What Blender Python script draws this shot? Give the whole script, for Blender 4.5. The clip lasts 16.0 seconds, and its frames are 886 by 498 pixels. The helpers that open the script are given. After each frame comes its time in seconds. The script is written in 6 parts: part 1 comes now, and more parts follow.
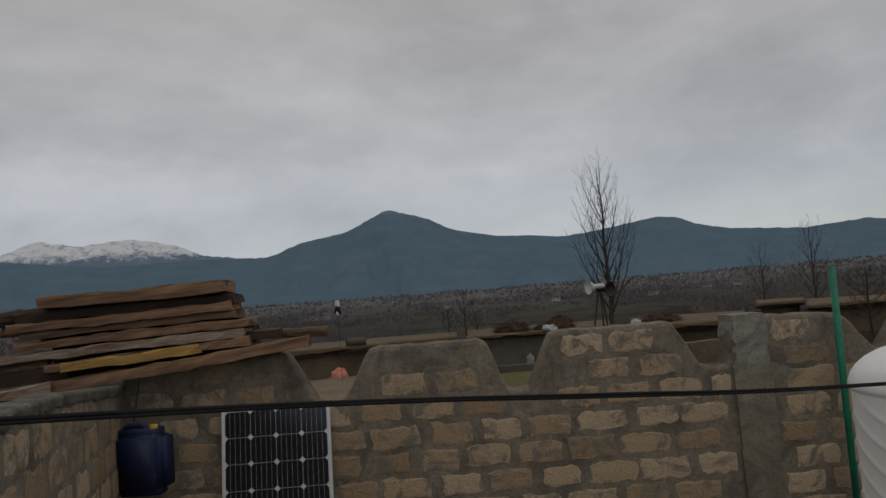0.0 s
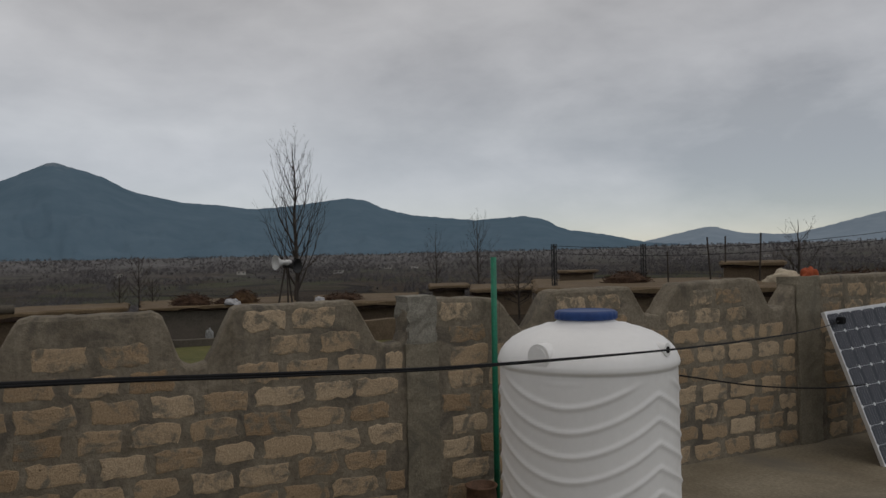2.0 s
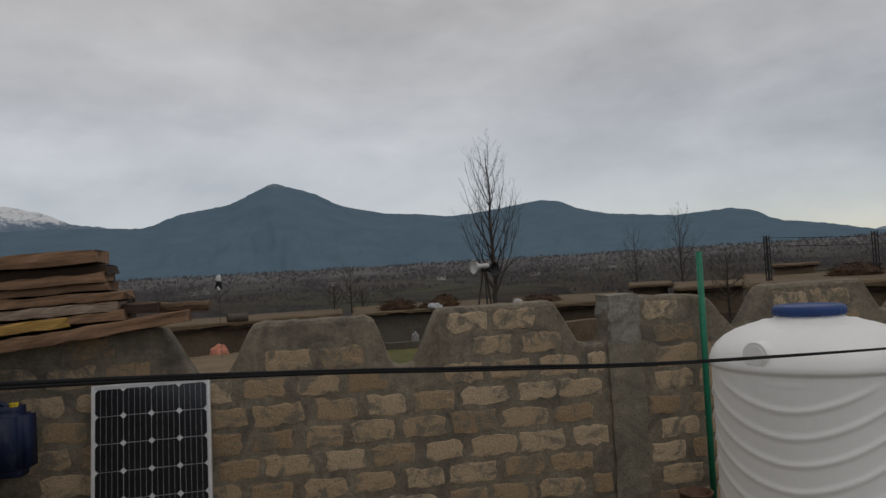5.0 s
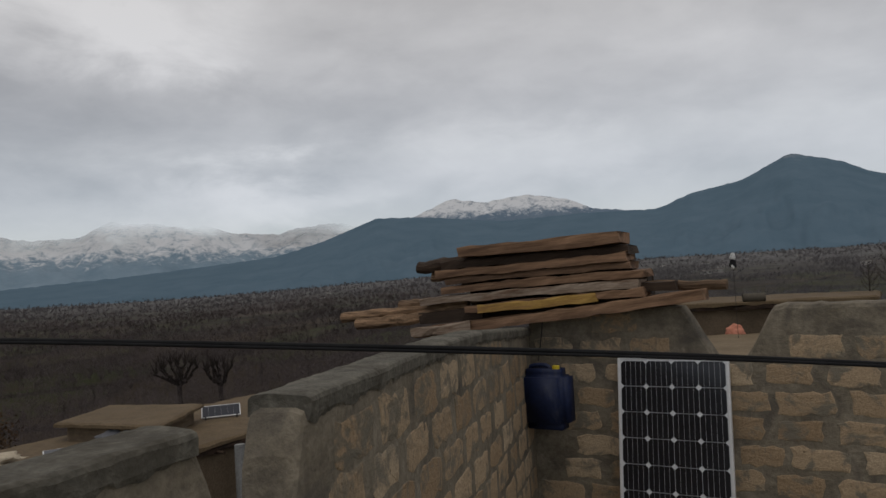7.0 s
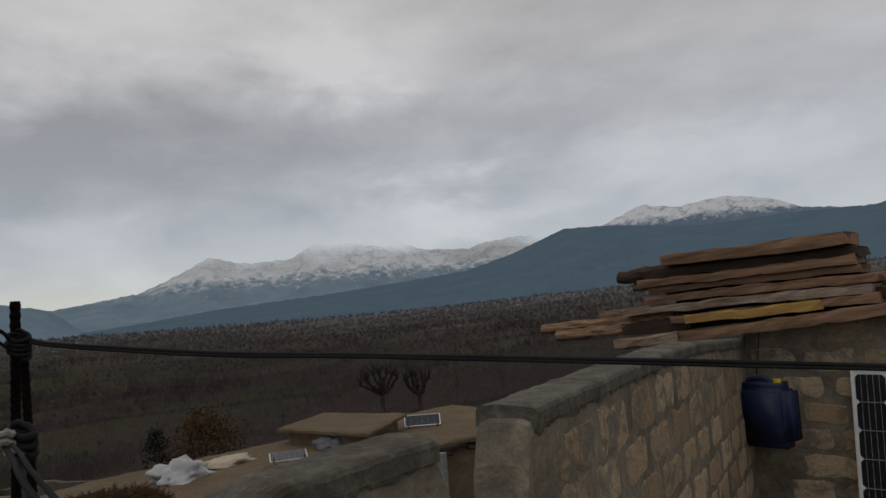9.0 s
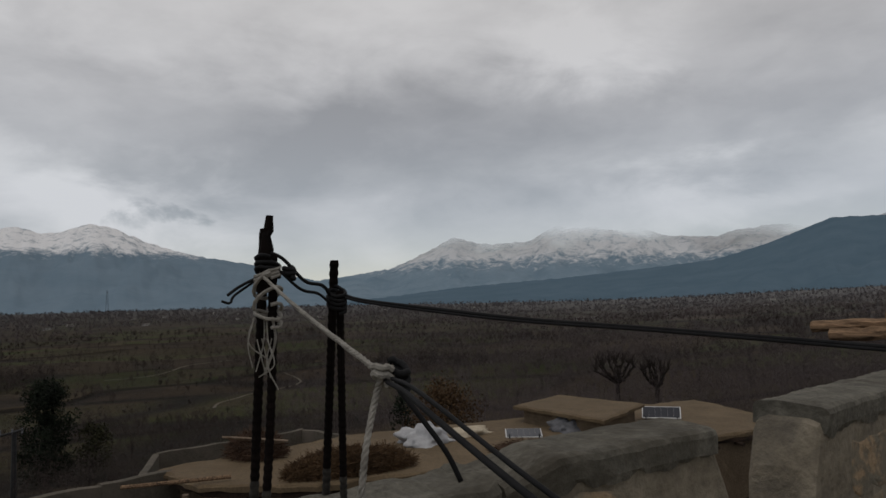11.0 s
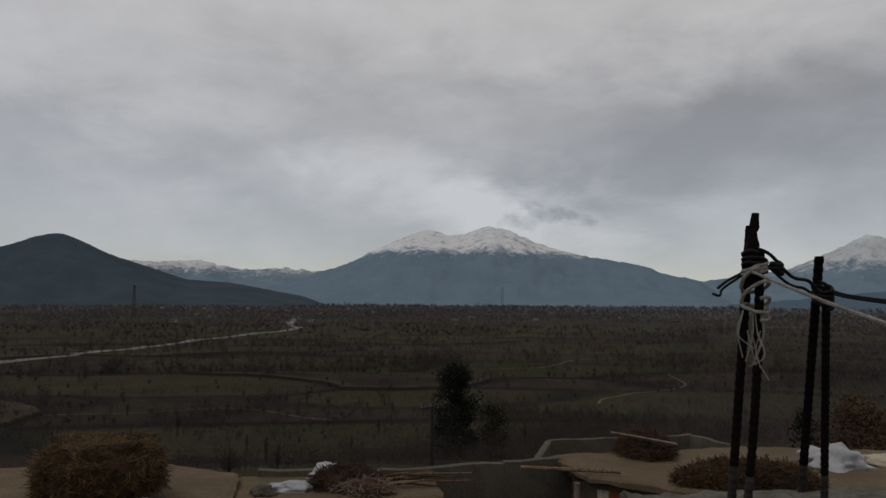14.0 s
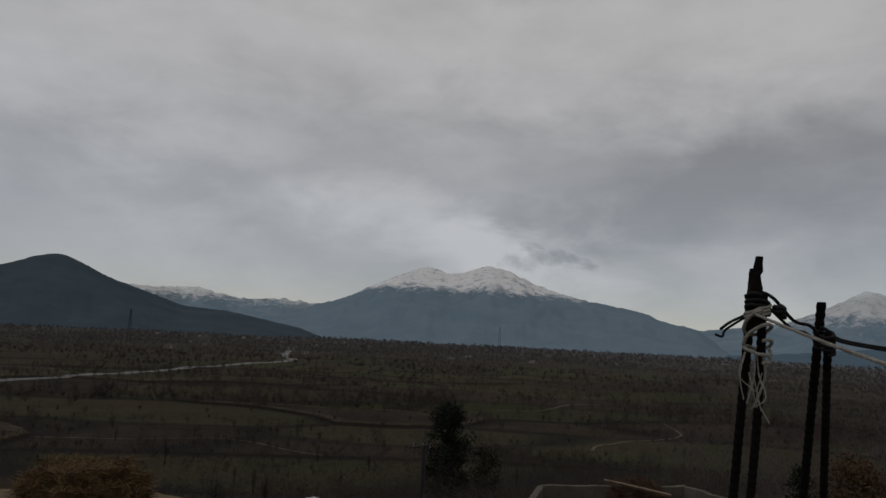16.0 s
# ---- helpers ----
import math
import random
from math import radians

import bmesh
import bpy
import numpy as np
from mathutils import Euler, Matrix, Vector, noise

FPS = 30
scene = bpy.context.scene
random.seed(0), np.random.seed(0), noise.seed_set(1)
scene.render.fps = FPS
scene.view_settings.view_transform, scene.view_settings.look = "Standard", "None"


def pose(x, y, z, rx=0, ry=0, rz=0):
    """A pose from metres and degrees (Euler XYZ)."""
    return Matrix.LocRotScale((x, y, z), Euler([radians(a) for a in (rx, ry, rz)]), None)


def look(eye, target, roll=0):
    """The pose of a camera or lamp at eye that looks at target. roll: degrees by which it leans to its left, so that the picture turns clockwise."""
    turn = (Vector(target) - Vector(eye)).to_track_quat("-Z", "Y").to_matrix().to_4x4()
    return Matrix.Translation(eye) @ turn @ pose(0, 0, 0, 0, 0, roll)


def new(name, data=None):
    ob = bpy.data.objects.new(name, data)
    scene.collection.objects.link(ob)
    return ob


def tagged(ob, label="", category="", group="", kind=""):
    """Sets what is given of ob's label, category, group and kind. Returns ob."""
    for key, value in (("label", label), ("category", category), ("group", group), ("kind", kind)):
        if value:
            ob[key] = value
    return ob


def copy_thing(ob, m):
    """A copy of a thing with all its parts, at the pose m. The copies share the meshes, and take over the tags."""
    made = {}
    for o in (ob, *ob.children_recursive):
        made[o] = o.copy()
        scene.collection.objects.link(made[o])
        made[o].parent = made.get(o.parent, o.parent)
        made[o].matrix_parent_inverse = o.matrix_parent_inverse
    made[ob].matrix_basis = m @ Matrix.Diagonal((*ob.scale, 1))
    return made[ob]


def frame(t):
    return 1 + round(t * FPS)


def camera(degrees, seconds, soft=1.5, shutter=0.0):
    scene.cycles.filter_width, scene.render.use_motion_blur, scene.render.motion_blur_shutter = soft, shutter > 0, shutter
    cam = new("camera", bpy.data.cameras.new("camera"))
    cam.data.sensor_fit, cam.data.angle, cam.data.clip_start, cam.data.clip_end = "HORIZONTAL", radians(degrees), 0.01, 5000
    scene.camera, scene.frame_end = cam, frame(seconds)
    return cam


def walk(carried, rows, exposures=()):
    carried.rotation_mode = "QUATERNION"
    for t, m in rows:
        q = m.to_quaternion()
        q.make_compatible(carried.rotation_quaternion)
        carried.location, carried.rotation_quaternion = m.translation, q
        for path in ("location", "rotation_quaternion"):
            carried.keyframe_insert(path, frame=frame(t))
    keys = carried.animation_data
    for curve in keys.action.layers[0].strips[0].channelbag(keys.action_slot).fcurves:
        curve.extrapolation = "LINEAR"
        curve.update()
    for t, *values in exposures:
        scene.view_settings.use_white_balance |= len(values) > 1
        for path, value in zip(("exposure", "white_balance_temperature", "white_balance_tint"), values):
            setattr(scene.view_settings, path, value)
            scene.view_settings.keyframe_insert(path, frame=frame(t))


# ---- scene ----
cam = camera(62.76, 16.0)
PATH = [
    (0, 0.036, 0.142, 1.605, 94.012, 4.535, -0.243),
    (0.5, 0.041, 0.119, 1.599, 94.687, 6.623, -5.968),
    (1, 0.03, 0.138, 1.602, 93.697, 5.416, -9.233),
    (1.5, 0.023, 0.132, 1.613, 91.597, -1.831, -18.563),
    (2, 0.035, 0.151, 1.609, 90.872, 1.283, -24.577),
    (2.5, 0.025, 0.154, 1.607, 94.099, 1.159, -23.975),
    (3, 0.02, 0.138, 1.602, 93.29, 2.731, -22.38),
    (5.5, 0.023, 0.145, 1.6, 91.149, 3.977, -1.697),
    (6, 0.028, 0.118, 1.603, 90.103, 5.061, 10.24),
    (6.3, 0.037, 0.119, 1.608, 90.099, 4.55, 20.538),
    (6.5, 0.024, 0.119, 1.602, 90.164, 4.253, 24.889),
    (7, 0.004, 0.127, 1.605, 92.309, 3.359, 29.735),
    (7.5, 0.006, 0.095, 1.621, 93.367, 4.253, 34.483),
    (8, 0.042, 0.052, 1.618, 92.659, 5.515, 38.994),
    (8.2, 0.026, 0.056, 1.619, 93.117, 5.478, 39.73),
    (10.5, -0.076, 0.032, 1.604, 94.203, 2.242, 58.016),
    (11, -0.091, 0.004, 1.603, 93.935, 1.452, 63.091),
    (11.5, -0.056, -0.061, 1.594, 92.522, 0.6, 72.965),
    (12, -0.049, -0.119, 1.585, 91.917, 0.246, 82.231),
    (12.5, -0.035, -0.146, 1.588, 91.79, 0.063, 86.252),
    (13, -0.034, -0.152, 1.589, 91.467, 1.376, 89.396),
    (13.5, -0.033, -0.15, 1.589, 92.491, 1.129, 90.325),
    (14, -0.029, -0.157, 1.593, 94.145, -0.462, 92.501),
    (14.5, -0.022, -0.153, 1.588, 95.356, -1.748, 93.318),
    (15, 0.006, -0.16, 1.585, 96.534, -2.314, 92.715),
    (15.5, -0.008, -0.16, 1.582, 96.527, -2.648, 91.982),
    (16, -0.017, -0.167, 1.579, 97.129, -3.033, 92.247),
]
EXPO = [(0.0, -0.2), (2.5, -0.05), (3.2, -0.05), (5.5, 0.0), (6.5, 0.08), (8.0, -0.05), (10.5, -0.12), (12.5, -0.1), (13.5, -0.2), (14.5, -0.4), (16.0, -0.5)]
walk(cam, [(t, pose(*p)) for t, *p in PATH], EXPO)

# ---- sky and light ----
world = bpy.data.worlds.new("world")
scene.world = world
world.use_nodes = True
wt = world.node_tree
wt.nodes.clear()


def wn(kind, **kw):
    n = wt.nodes.new(kind)
    for k, v in kw.items():
        setattr(n, k, v)
    return n


w_out, w_bg, w_bg2, w_add = wn("ShaderNodeOutputWorld"), wn("ShaderNodeBackground"), wn("ShaderNodeBackground"), wn("ShaderNodeAddShader")
w_sky = wn("ShaderNodeTexSky", sky_type="NISHITA", sun_disc=False, sun_elevation=radians(66), sun_rotation=radians(153), dust_density=0.0, altitude=2500)
w_bg2.inputs[1].default_value = 0.05
w_links = wt.links.new


def w_math(op, a, b=None, c=None):
    n = wn("ShaderNodeMath", operation=op)
    for sock, v in zip(n.inputs, (a, b, c)):
        if isinstance(v, (int, float)):
            sock.default_value = v
        elif v is not None:
            w_links(v, sock)
    return n.outputs[0]


def w_noise(vec, scale, detail, rough, distort=0.0):
    n = wn("ShaderNodeTexNoise")
    n.inputs["Scale"].default_value, n.inputs["Detail"].default_value = scale, detail
    n.inputs["Roughness"].default_value, n.inputs["Distortion"].default_value = rough, distort
    w_links(vec, n.inputs["Vector"])
    return n


w_tc, w_map, w_sep = wn("ShaderNodeTexCoord"), wn("ShaderNodeMapping"), wn("ShaderNodeSeparateXYZ")
w_map.inputs["Scale"].default_value = (1.0, 1.0, 2.3)
w_map.inputs["Location"].default_value = (0.3, 1.7, 0.45)
w_links(w_tc.outputs["Generated"], w_map.inputs[0])
w_links(w_tc.outputs["Generated"], w_sep.inputs[0])
w_broad = w_noise(w_map.outputs[0], 2.4, 8, 0.52, 0.25).outputs["Fac"]
w_fine = w_noise(w_map.outputs[0], 8.5, 8, 0.55, 0.2).outputs["Fac"]
# bearing and height of each direction in degrees, frayed by noise, so that the cloud banks have ragged edges
w_fray = wn("ShaderNodeSeparateColor")
w_links(w_noise(w_map.outputs[0], 5.5, 8, 0.58, 0.3).outputs["Color"], w_fray.inputs[0])
w_az = w_math("MULTIPLY", w_math("ARCTAN2", w_math("MULTIPLY", w_sep.outputs["X"], -1.0), w_sep.outputs["Y"]), 57.2958)
w_el = w_math("MULTIPLY", w_math("ARCSINE", w_sep.outputs["Z"]), 57.2958)
w_pos = wn("ShaderNodeCombineXYZ")
w_links(w_math("MULTIPLY_ADD", w_math("SUBTRACT", w_fray.outputs[0], 0.5), 22.0, w_az), w_pos.inputs[0])
w_links(w_math("MULTIPLY_ADD", w_math("SUBTRACT", w_fray.outputs[1], 0.5), 11.0, w_el), w_pos.inputs[1])
# cloud banks and brighter breaks: bearing, height, half-width, half-height, brightness
CLOUDS = [(68, 13.0, 30, 5.6, -0.10), (78, 10.2, 11, 2.8, -0.035), (64, 6.5, 9, 4, -0.05), (40, 12.5, 20, 4.4, -0.06), (58, 9.6, 12, 2.6, -0.03), (55, 18.4, 10, 2.8, 0.07), (87, 6.8, 8, 3.2, 0.20), (97, 9.8, 9, 2.8, 0.13),
          (83.6, 7.6, 2.0, 1.0, -0.24), (85.0, 6.8, 1.5, 0.7, -0.16), (112, 5.0, 14, 3.2, 0.06), (121, 18, 16, 6, 0.13), (114, 11, 12, 3.0, -0.06), (69, 4.6, 8, 2.4, 0.06), (42, 6.8, 11, 2.4, 0.13),
          (51, 19, 9, 3.6, 0.08), (22, 9.4, 13, 3.2, 0.08), (6, 10.5, 14, 3.6, 0.05), (4, 18, 15, 5, 0.03), (-26, 12, 18, 4, -0.04), (-50, 6, 26, 7, -0.16), (-30, 4.5, 16, 3, 0.04), (88, 24, 46, 7.5, 0.20)]
w_val = w_math("MULTIPLY_ADD", w_math("SUBTRACT", w_broad, 0.5), 0.36, 0.372)
w_val = w_math("MULTIPLY_ADD", w_math("SUBTRACT", w_fine, 0.5), 0.16, w_val)
for c_az, c_el, c_w, c_h, c_amp in CLOUDS:
    c_off, c_scl, c_len = wn("ShaderNodeVectorMath", operation="SUBTRACT"), wn("ShaderNodeVectorMath", operation="MULTIPLY"), wn("ShaderNodeVectorMath", operation="LENGTH")
    c_off.inputs[1].default_value, c_scl.inputs[1].default_value = (c_az, c_el, 0), (1 / c_w, 1 / c_h, 0)
    w_links(w_pos.outputs[0], c_off.inputs[0])
    w_links(c_off.outputs[0], c_scl.inputs[0])
    w_links(c_scl.outputs[0], c_len.inputs[0])
    c_fall = wn("ShaderNodeMapRange", interpolation_type="SMOOTHSTEP")
    c_fall.inputs["From Min"].default_value, c_fall.inputs["From Max"].default_value = 1.35, 0.1
    w_links(c_len.outputs["Value"], c_fall.inputs["Value"])
    w_val = w_math("MULTIPLY_ADD", c_fall.outputs[0], c_amp, w_val)
w_val = w_math("MINIMUM", w_math("MAXIMUM", w_val, 0.23), 0.56)
w_tint = wn("ShaderNodeVectorMath", operation="MULTIPLY_ADD")
w_tint.inputs[1].default_value, w_tint.inputs[2].default_value = (1.0, 0.985, 0.975), (0.012, -0.022, -0.083)
w_links(w_val, w_tint.inputs[0])
w_low = wn("ShaderNodeMix", data_type="RGBA", blend_type="MULTIPLY")
w_lowr = wn("ShaderNodeMapRange")
w_lowr.inputs["From Min"].default_value, w_lowr.inputs["From Max"].default_value = 10.0, 1.0
w_links(w_el, w_lowr.inputs["Value"])
w_links(w_lowr.outputs[0], w_low.inputs["Factor"])
w_links(w_tint.outputs[0], w_low.inputs["A"])
w_low.inputs["B"].default_value = (0.74, 0.66, 0.67, 1)
for a, b in ((w_low.outputs["Result"], w_bg.inputs[0]), (w_sky.outputs[0], w_bg2.inputs[0]), (w_bg.outputs[0], w_add.inputs[0]), (w_bg2.outputs[0], w_add.inputs[1]), (w_add.outputs[0], w_out.inputs[0])):
    w_links(a, b)
sun_lamp = bpy.data.lights.new("sun", "SUN")
sun_lamp.energy, sun_lamp.angle, sun_lamp.color = 0.6, radians(45), (1.0, 0.95, 0.88)
new("sun", sun_lamp).matrix_world = look((8, -16, 40), (0, 0, 0))


# ---- materials ----
def nodes_of(name, rough=0.9, metal=0.0, spec=0.3):
    m = bpy.data.materials.new(name)
    m.use_nodes = True
    nt = m.node_tree
    bsdf = nt.nodes["Principled BSDF"]
    bsdf.inputs["Roughness"].default_value = rough
    bsdf.inputs["Metallic"].default_value = metal
    bsdf.inputs["Specular IOR Level"].default_value = spec
    return m, nt, bsdf


def noise_node(nt, coord, scale, detail=5, rough=0.6, stretch=None, distort=0.0):
    n = nt.nodes.new("ShaderNodeTexNoise")
    n.inputs["Scale"].default_value, n.inputs["Detail"].default_value = scale, detail
    n.inputs["Roughness"].default_value, n.inputs["Distortion"].default_value = rough, distort
    if stretch:
        mp = nt.nodes.new("ShaderNodeMapping")
        mp.inputs["Scale"].default_value = stretch
        nt.links.new(coord, mp.inputs[0])
        coord = mp.outputs[0]
    nt.links.new(coord, n.inputs["Vector"])
    return n.outputs["Fac"]


def ramp_node(nt, fac, stops):
    r = nt.nodes.new("ShaderNodeValToRGB")
    els = r.color_ramp.elements
    while len(els) < len(stops):
        els.new(0.5)
    for e, (p, c) in zip(els, stops):
        e.position, e.color = p, (*c, 1) if len(c) == 3 else c
    nt.links.new(fac, r.inputs[0])
    return r.outputs[0]


def mix_node(nt, fac, a, b, blend="MIX"):
    n = nt.nodes.new("ShaderNodeMix")
    n.data_type, n.blend_type = "RGBA", blend
    for sock, v in (("Factor", fac), ("A", a), ("B", b)):
        if isinstance(v, (tuple, list)):
            n.inputs[sock].default_value = (*v, 1)
        elif isinstance(v, (int, float)):
            n.inputs[sock].default_value = v
        else:
            nt.links.new(v, n.inputs[sock])
    return n.outputs["Result"]


def bump_node(nt, bsdf, height, strength, dist):
    b = nt.nodes.new("ShaderNodeBump")
    b.inputs["Strength"].default_value, b.inputs["Distance"].default_value = strength, dist
    nt.links.new(height, b.inputs["Height"])
    nt.links.new(b.outputs[0], bsdf.inputs["Normal"])


def surface(name, dark, light, scale=6.0, fine=60.0, rough=0.9, metal=0.0, spec=0.3, bump=0.4, dist=0.006, stretch=None, stain=None, vary=0.0, world_space=False, grit=0.34):
    """Two-scale weathered surface: broad blotches, fine grain, optional stains and a change from object to object."""
    m, nt, bsdf = nodes_of(name, rough, metal, spec)
    coord = nt.nodes.new("ShaderNodeNewGeometry").outputs["Position"] if world_space else nt.nodes.new("ShaderNodeTexCoord").outputs["Object"]
    broad = noise_node(nt, coord, scale, 5, 0.6, stretch, 0.3)
    grain = noise_node(nt, coord, fine, 4, 0.7, stretch)
    col = ramp_node(nt, broad, [(0.3, dark), (0.7, light)])
    g = ramp_node(nt, grain, [(0.25, (1 - grit,) * 3), (0.75, (1 + grit * 0.85,) * 3)])
    col = mix_node(nt, 1.0, col, g, "MULTIPLY")
    if stain:
        sf = ramp_node(nt, noise_node(nt, coord, scale * 0.45, 6, 0.7, stretch, 0.8), [(0.5, (0, 0, 0)), (0.66, (1, 1, 1))])
        col = mix_node(nt, sf, col, stain)
    if vary:
        info = nt.nodes.new("ShaderNodeObjectInfo")
        v = ramp_node(nt, info.outputs["Random"], [(0.0, (1 - vary,) * 3), (1.0, (1 + vary, 1 + vary * 0.9, 1 + vary * 0.75))])
        col = mix_node(nt, 1.0, col, v, "MULTIPLY")
    nt.links.new(col, bsdf.inputs["Base Color"])
    bump_node(nt, bsdf, grain, bump, dist)
    return m


CEMENT = surface("cement_render", (0.066, 0.061, 0.049), (0.168, 0.156, 0.127), 9, 60, 0.95, bump=0.8, dist=0.007, grit=0.4, stain=(0.055, 0.048, 0.036))
MORTAR = surface("mortar", (0.132, 0.111, 0.080), (0.246, 0.212, 0.160), 5, 45, 0.95, bump=0.7, dist=0.01, stain=(0.092, 0.081, 0.066))
FLOOR_CEMENT = surface("floor_screed", (0.136, 0.1107, 0.074), (0.2295, 0.1968, 0.1406), 1.6, 40, 0.9, bump=0.3, stain=(0.13, 0.115, 0.09))
MUD = surface("mud_plaster", (0.103, 0.07312, 0.04121), (0.1496, 0.1076, 0.06315), 1.1, 14, 0.95, bump=0.5, dist=0.03, stain=(0.105, 0.073, 0.042))
MUD_WALL = surface("mud_wall", (0.09381, 0.06855, 0.0433), (0.1443, 0.1068, 0.07), 1.4, 18, 0.95, bump=0.5, dist=0.03, stain=(0.17, 0.125, 0.08))
GREY_WALL = surface("grey_wall", (0.066, 0.05676, 0.04356), (0.1056, 0.09108, 0.07128), 0.8, 12, 0.95, bump=0.4, dist=0.02, stain=(0.12, 0.10, 0.08))
# near-black colour that stands for the shade inside rooms
DARK = surface("shaded_interior", (0.012, 0.011, 0.01), (0.03, 0.026, 0.022), 2, 20, 0.95)
WOOD = surface("weathered_timber", (0.045, 0.0243, 0.0135), (0.27, 0.1665, 0.1035), 3, 30, 0.85, bump=0.6, dist=0.004, stretch=(0.35, 5, 5), stain=(0.06, 0.035, 0.022), vary=0.5)
WOOD_DARK = surface("dark_timber", (0.021, 0.014, 0.0098), (0.0595, 0.0385, 0.0252), 3, 30, 0.85, bump=0.6, dist=0.004, stretch=(0.35, 5, 5), vary=0.3)
LOG = surface("grey_brown_log", (0.07, 0.042, 0.024), (0.33, 0.215, 0.13), 5, 40, 0.85, bump=0.9, dist=0.008, stretch=(0.35, 5, 5), stain=(0.035, 0.022, 0.014), vary=0.3, grit=0.6)
YELLOW_WOOD = surface("yellow_painted_timber", (0.272, 0.1584, 0.038), (0.4, 0.2464, 0.0665), 5, 35, 0.7, bump=0.5, dist=0.003, stretch=(0.5, 4, 4), stain=(0.20, 0.10, 0.045))
PALE_WOOD = surface("lime_splashed_timber", (0.13, 0.082, 0.052), (0.36, 0.29, 0.225), 9, 40, 0.85, bump=0.5, stretch=(0.5, 4, 4), stain=(0.13, 0.075, 0.045))
TANK = surface("white_polyethylene", (0.74, 0.735, 0.72), (0.82, 0.815, 0.80), 1.2, 25, 0.42, spec=0.45, bump=0.0, grit=0.03, stain=(0.68, 0.67, 0.645))
BLUE_LID = surface("blue_plastic_lid", (0.010, 0.036, 0.14), (0.016, 0.055, 0.19), 6, 60, 0.5, spec=0.35, bump=0.05, grit=0.1)
BLUE_CAN = surface("faded_blue_plastic", (0.005, 0.010, 0.036), (0.010, 0.019, 0.062), 5, 40, 0.6, spec=0.3, bump=0.15, stain=(0.045, 0.05, 0.075))
YELLOW = surface("yellow_plastic", (0.5, 0.38, 0.02), (0.65, 0.5, 0.04), 8, 60, 0.5)
GREEN_PIPE = surface("green_painted_pipe", (0.004, 0.12, 0.065), (0.008, 0.19, 0.105), 7, 70, 0.5, spec=0.4, bump=0.15)
REBAR = surface("rusty_rebar", (0.0042, 0.0036, 0.0036), (0.012, 0.0084, 0.0072), 30, 160, 0.95, spec=0.08, bump=0.5, dist=0.001)
REBAR_CEMENT = surface("cement_smeared_rebar", (0.006, 0.005, 0.0045), (0.06, 0.054, 0.046), 60, 160, 0.9, bump=0.6, dist=0.002)
CABLE = surface("black_cable_sheath", (0.007, 0.007, 0.0077), (0.014, 0.014, 0.0147), 12, 90, 0.75, spec=0.15, bump=0.1)
ROPE = surface("off_white_rope", (0.17, 0.1573, 0.136), (0.306, 0.289, 0.255), 40, 220, 0.95, bump=0.8, dist=0.002)
RUST_TIN = surface("rusty_tin", (0.05, 0.028, 0.018), (0.16, 0.09, 0.055), 12, 60, 0.7, bump=0.3)
ALU = surface("aluminium_frame", (0.60, 0.60, 0.60), (0.72, 0.72, 0.72), 10, 90, 0.42, 0.35, 0.5, bump=0.0, grit=0.05)
CELL = surface("dark_solar_cell", (0.006, 0.007, 0.010), (0.011, 0.012, 0.017), 3, 60, 0.16, spec=0.5, bump=0.0, grit=0.1)
CELL_LINE = surface("silver_busbar", (0.34, 0.34, 0.345), (0.44, 0.44, 0.45), 10, 90, 0.4, 0.2, 0.5, bump=0.0)
BACKSHEET = surface("white_backsheet", (0.55, 0.56, 0.57), (0.66, 0.67, 0.68), 10, 90, 0.3, spec=0.5, bump=0.0, grit=0.05)
BLUE_CELL = surface("blue_grey_solar_cell", (0.016, 0.018, 0.026), (0.028, 0.031, 0.042), 3, 40, 0.35, spec=0.4, bump=0.0, grit=0.1)
BARK = surface("grey_bark", (0.0315, 0.0252, 0.021), (0.07, 0.0574, 0.0476), 4, 40, 0.95, bump=0.4)
TREE_DARK = surface("dark_wet_bark", (0.010, 0.0075, 0.006), (0.030, 0.0225, 0.018), 2, 20, 0.95, bump=0.2)
TWIG = surface("bare_twigs", (0.028, 0.021, 0.0168), (0.0595, 0.0448, 0.035), 1.2, 12, 0.95, bump=0.0)
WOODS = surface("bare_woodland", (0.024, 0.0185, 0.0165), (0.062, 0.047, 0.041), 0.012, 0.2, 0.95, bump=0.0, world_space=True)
# the next three woods are paler and greyer: haze put into their colour
WOODS_FAR = surface("haze_paled_woodland", (0.058, 0.054, 0.058), (0.110, 0.099, 0.100), 0.008, 0.1, 0.95, bump=0.0, world_space=True)
WOODS_NE = surface("haze_paled_orchards", (0.066, 0.062, 0.064), (0.150, 0.139, 0.140), 0.008, 0.1, 0.95, bump=0.0, world_space=True)
WOODS_MID = surface("haze_dulled_purple_brown_woodland", (0.052, 0.042, 0.042), (0.112, 0.090, 0.085), 0.012, 0.15, 0.95, bump=0.0, world_space=True)
CEMENT_PALE = surface("pale_cement_stub", (0.18, 0.17, 0.14), (0.29, 0.275, 0.23), 9, 70, 0.95, bump=0.7, dist=0.01, stain=(0.12, 0.11, 0.09))
CEMENT_COLUMN = surface("trowelled_cement", (0.156, 0.138, 0.1015), (0.234, 0.206, 0.1532), 7, 60, 0.95, bump=0.6, dist=0.008, stain=(0.12, 0.11, 0.085))
PINE = surface("dark_conifer_needles", (0.0042, 0.0072, 0.003), (0.0108, 0.0168, 0.0066), 0.6, 8, 0.9, bump=0.0)
OLIVE = surface("dull_olive_leaves", (0.018, 0.018, 0.008), (0.040, 0.038, 0.016), 0.6, 8, 0.9, bump=0.0)
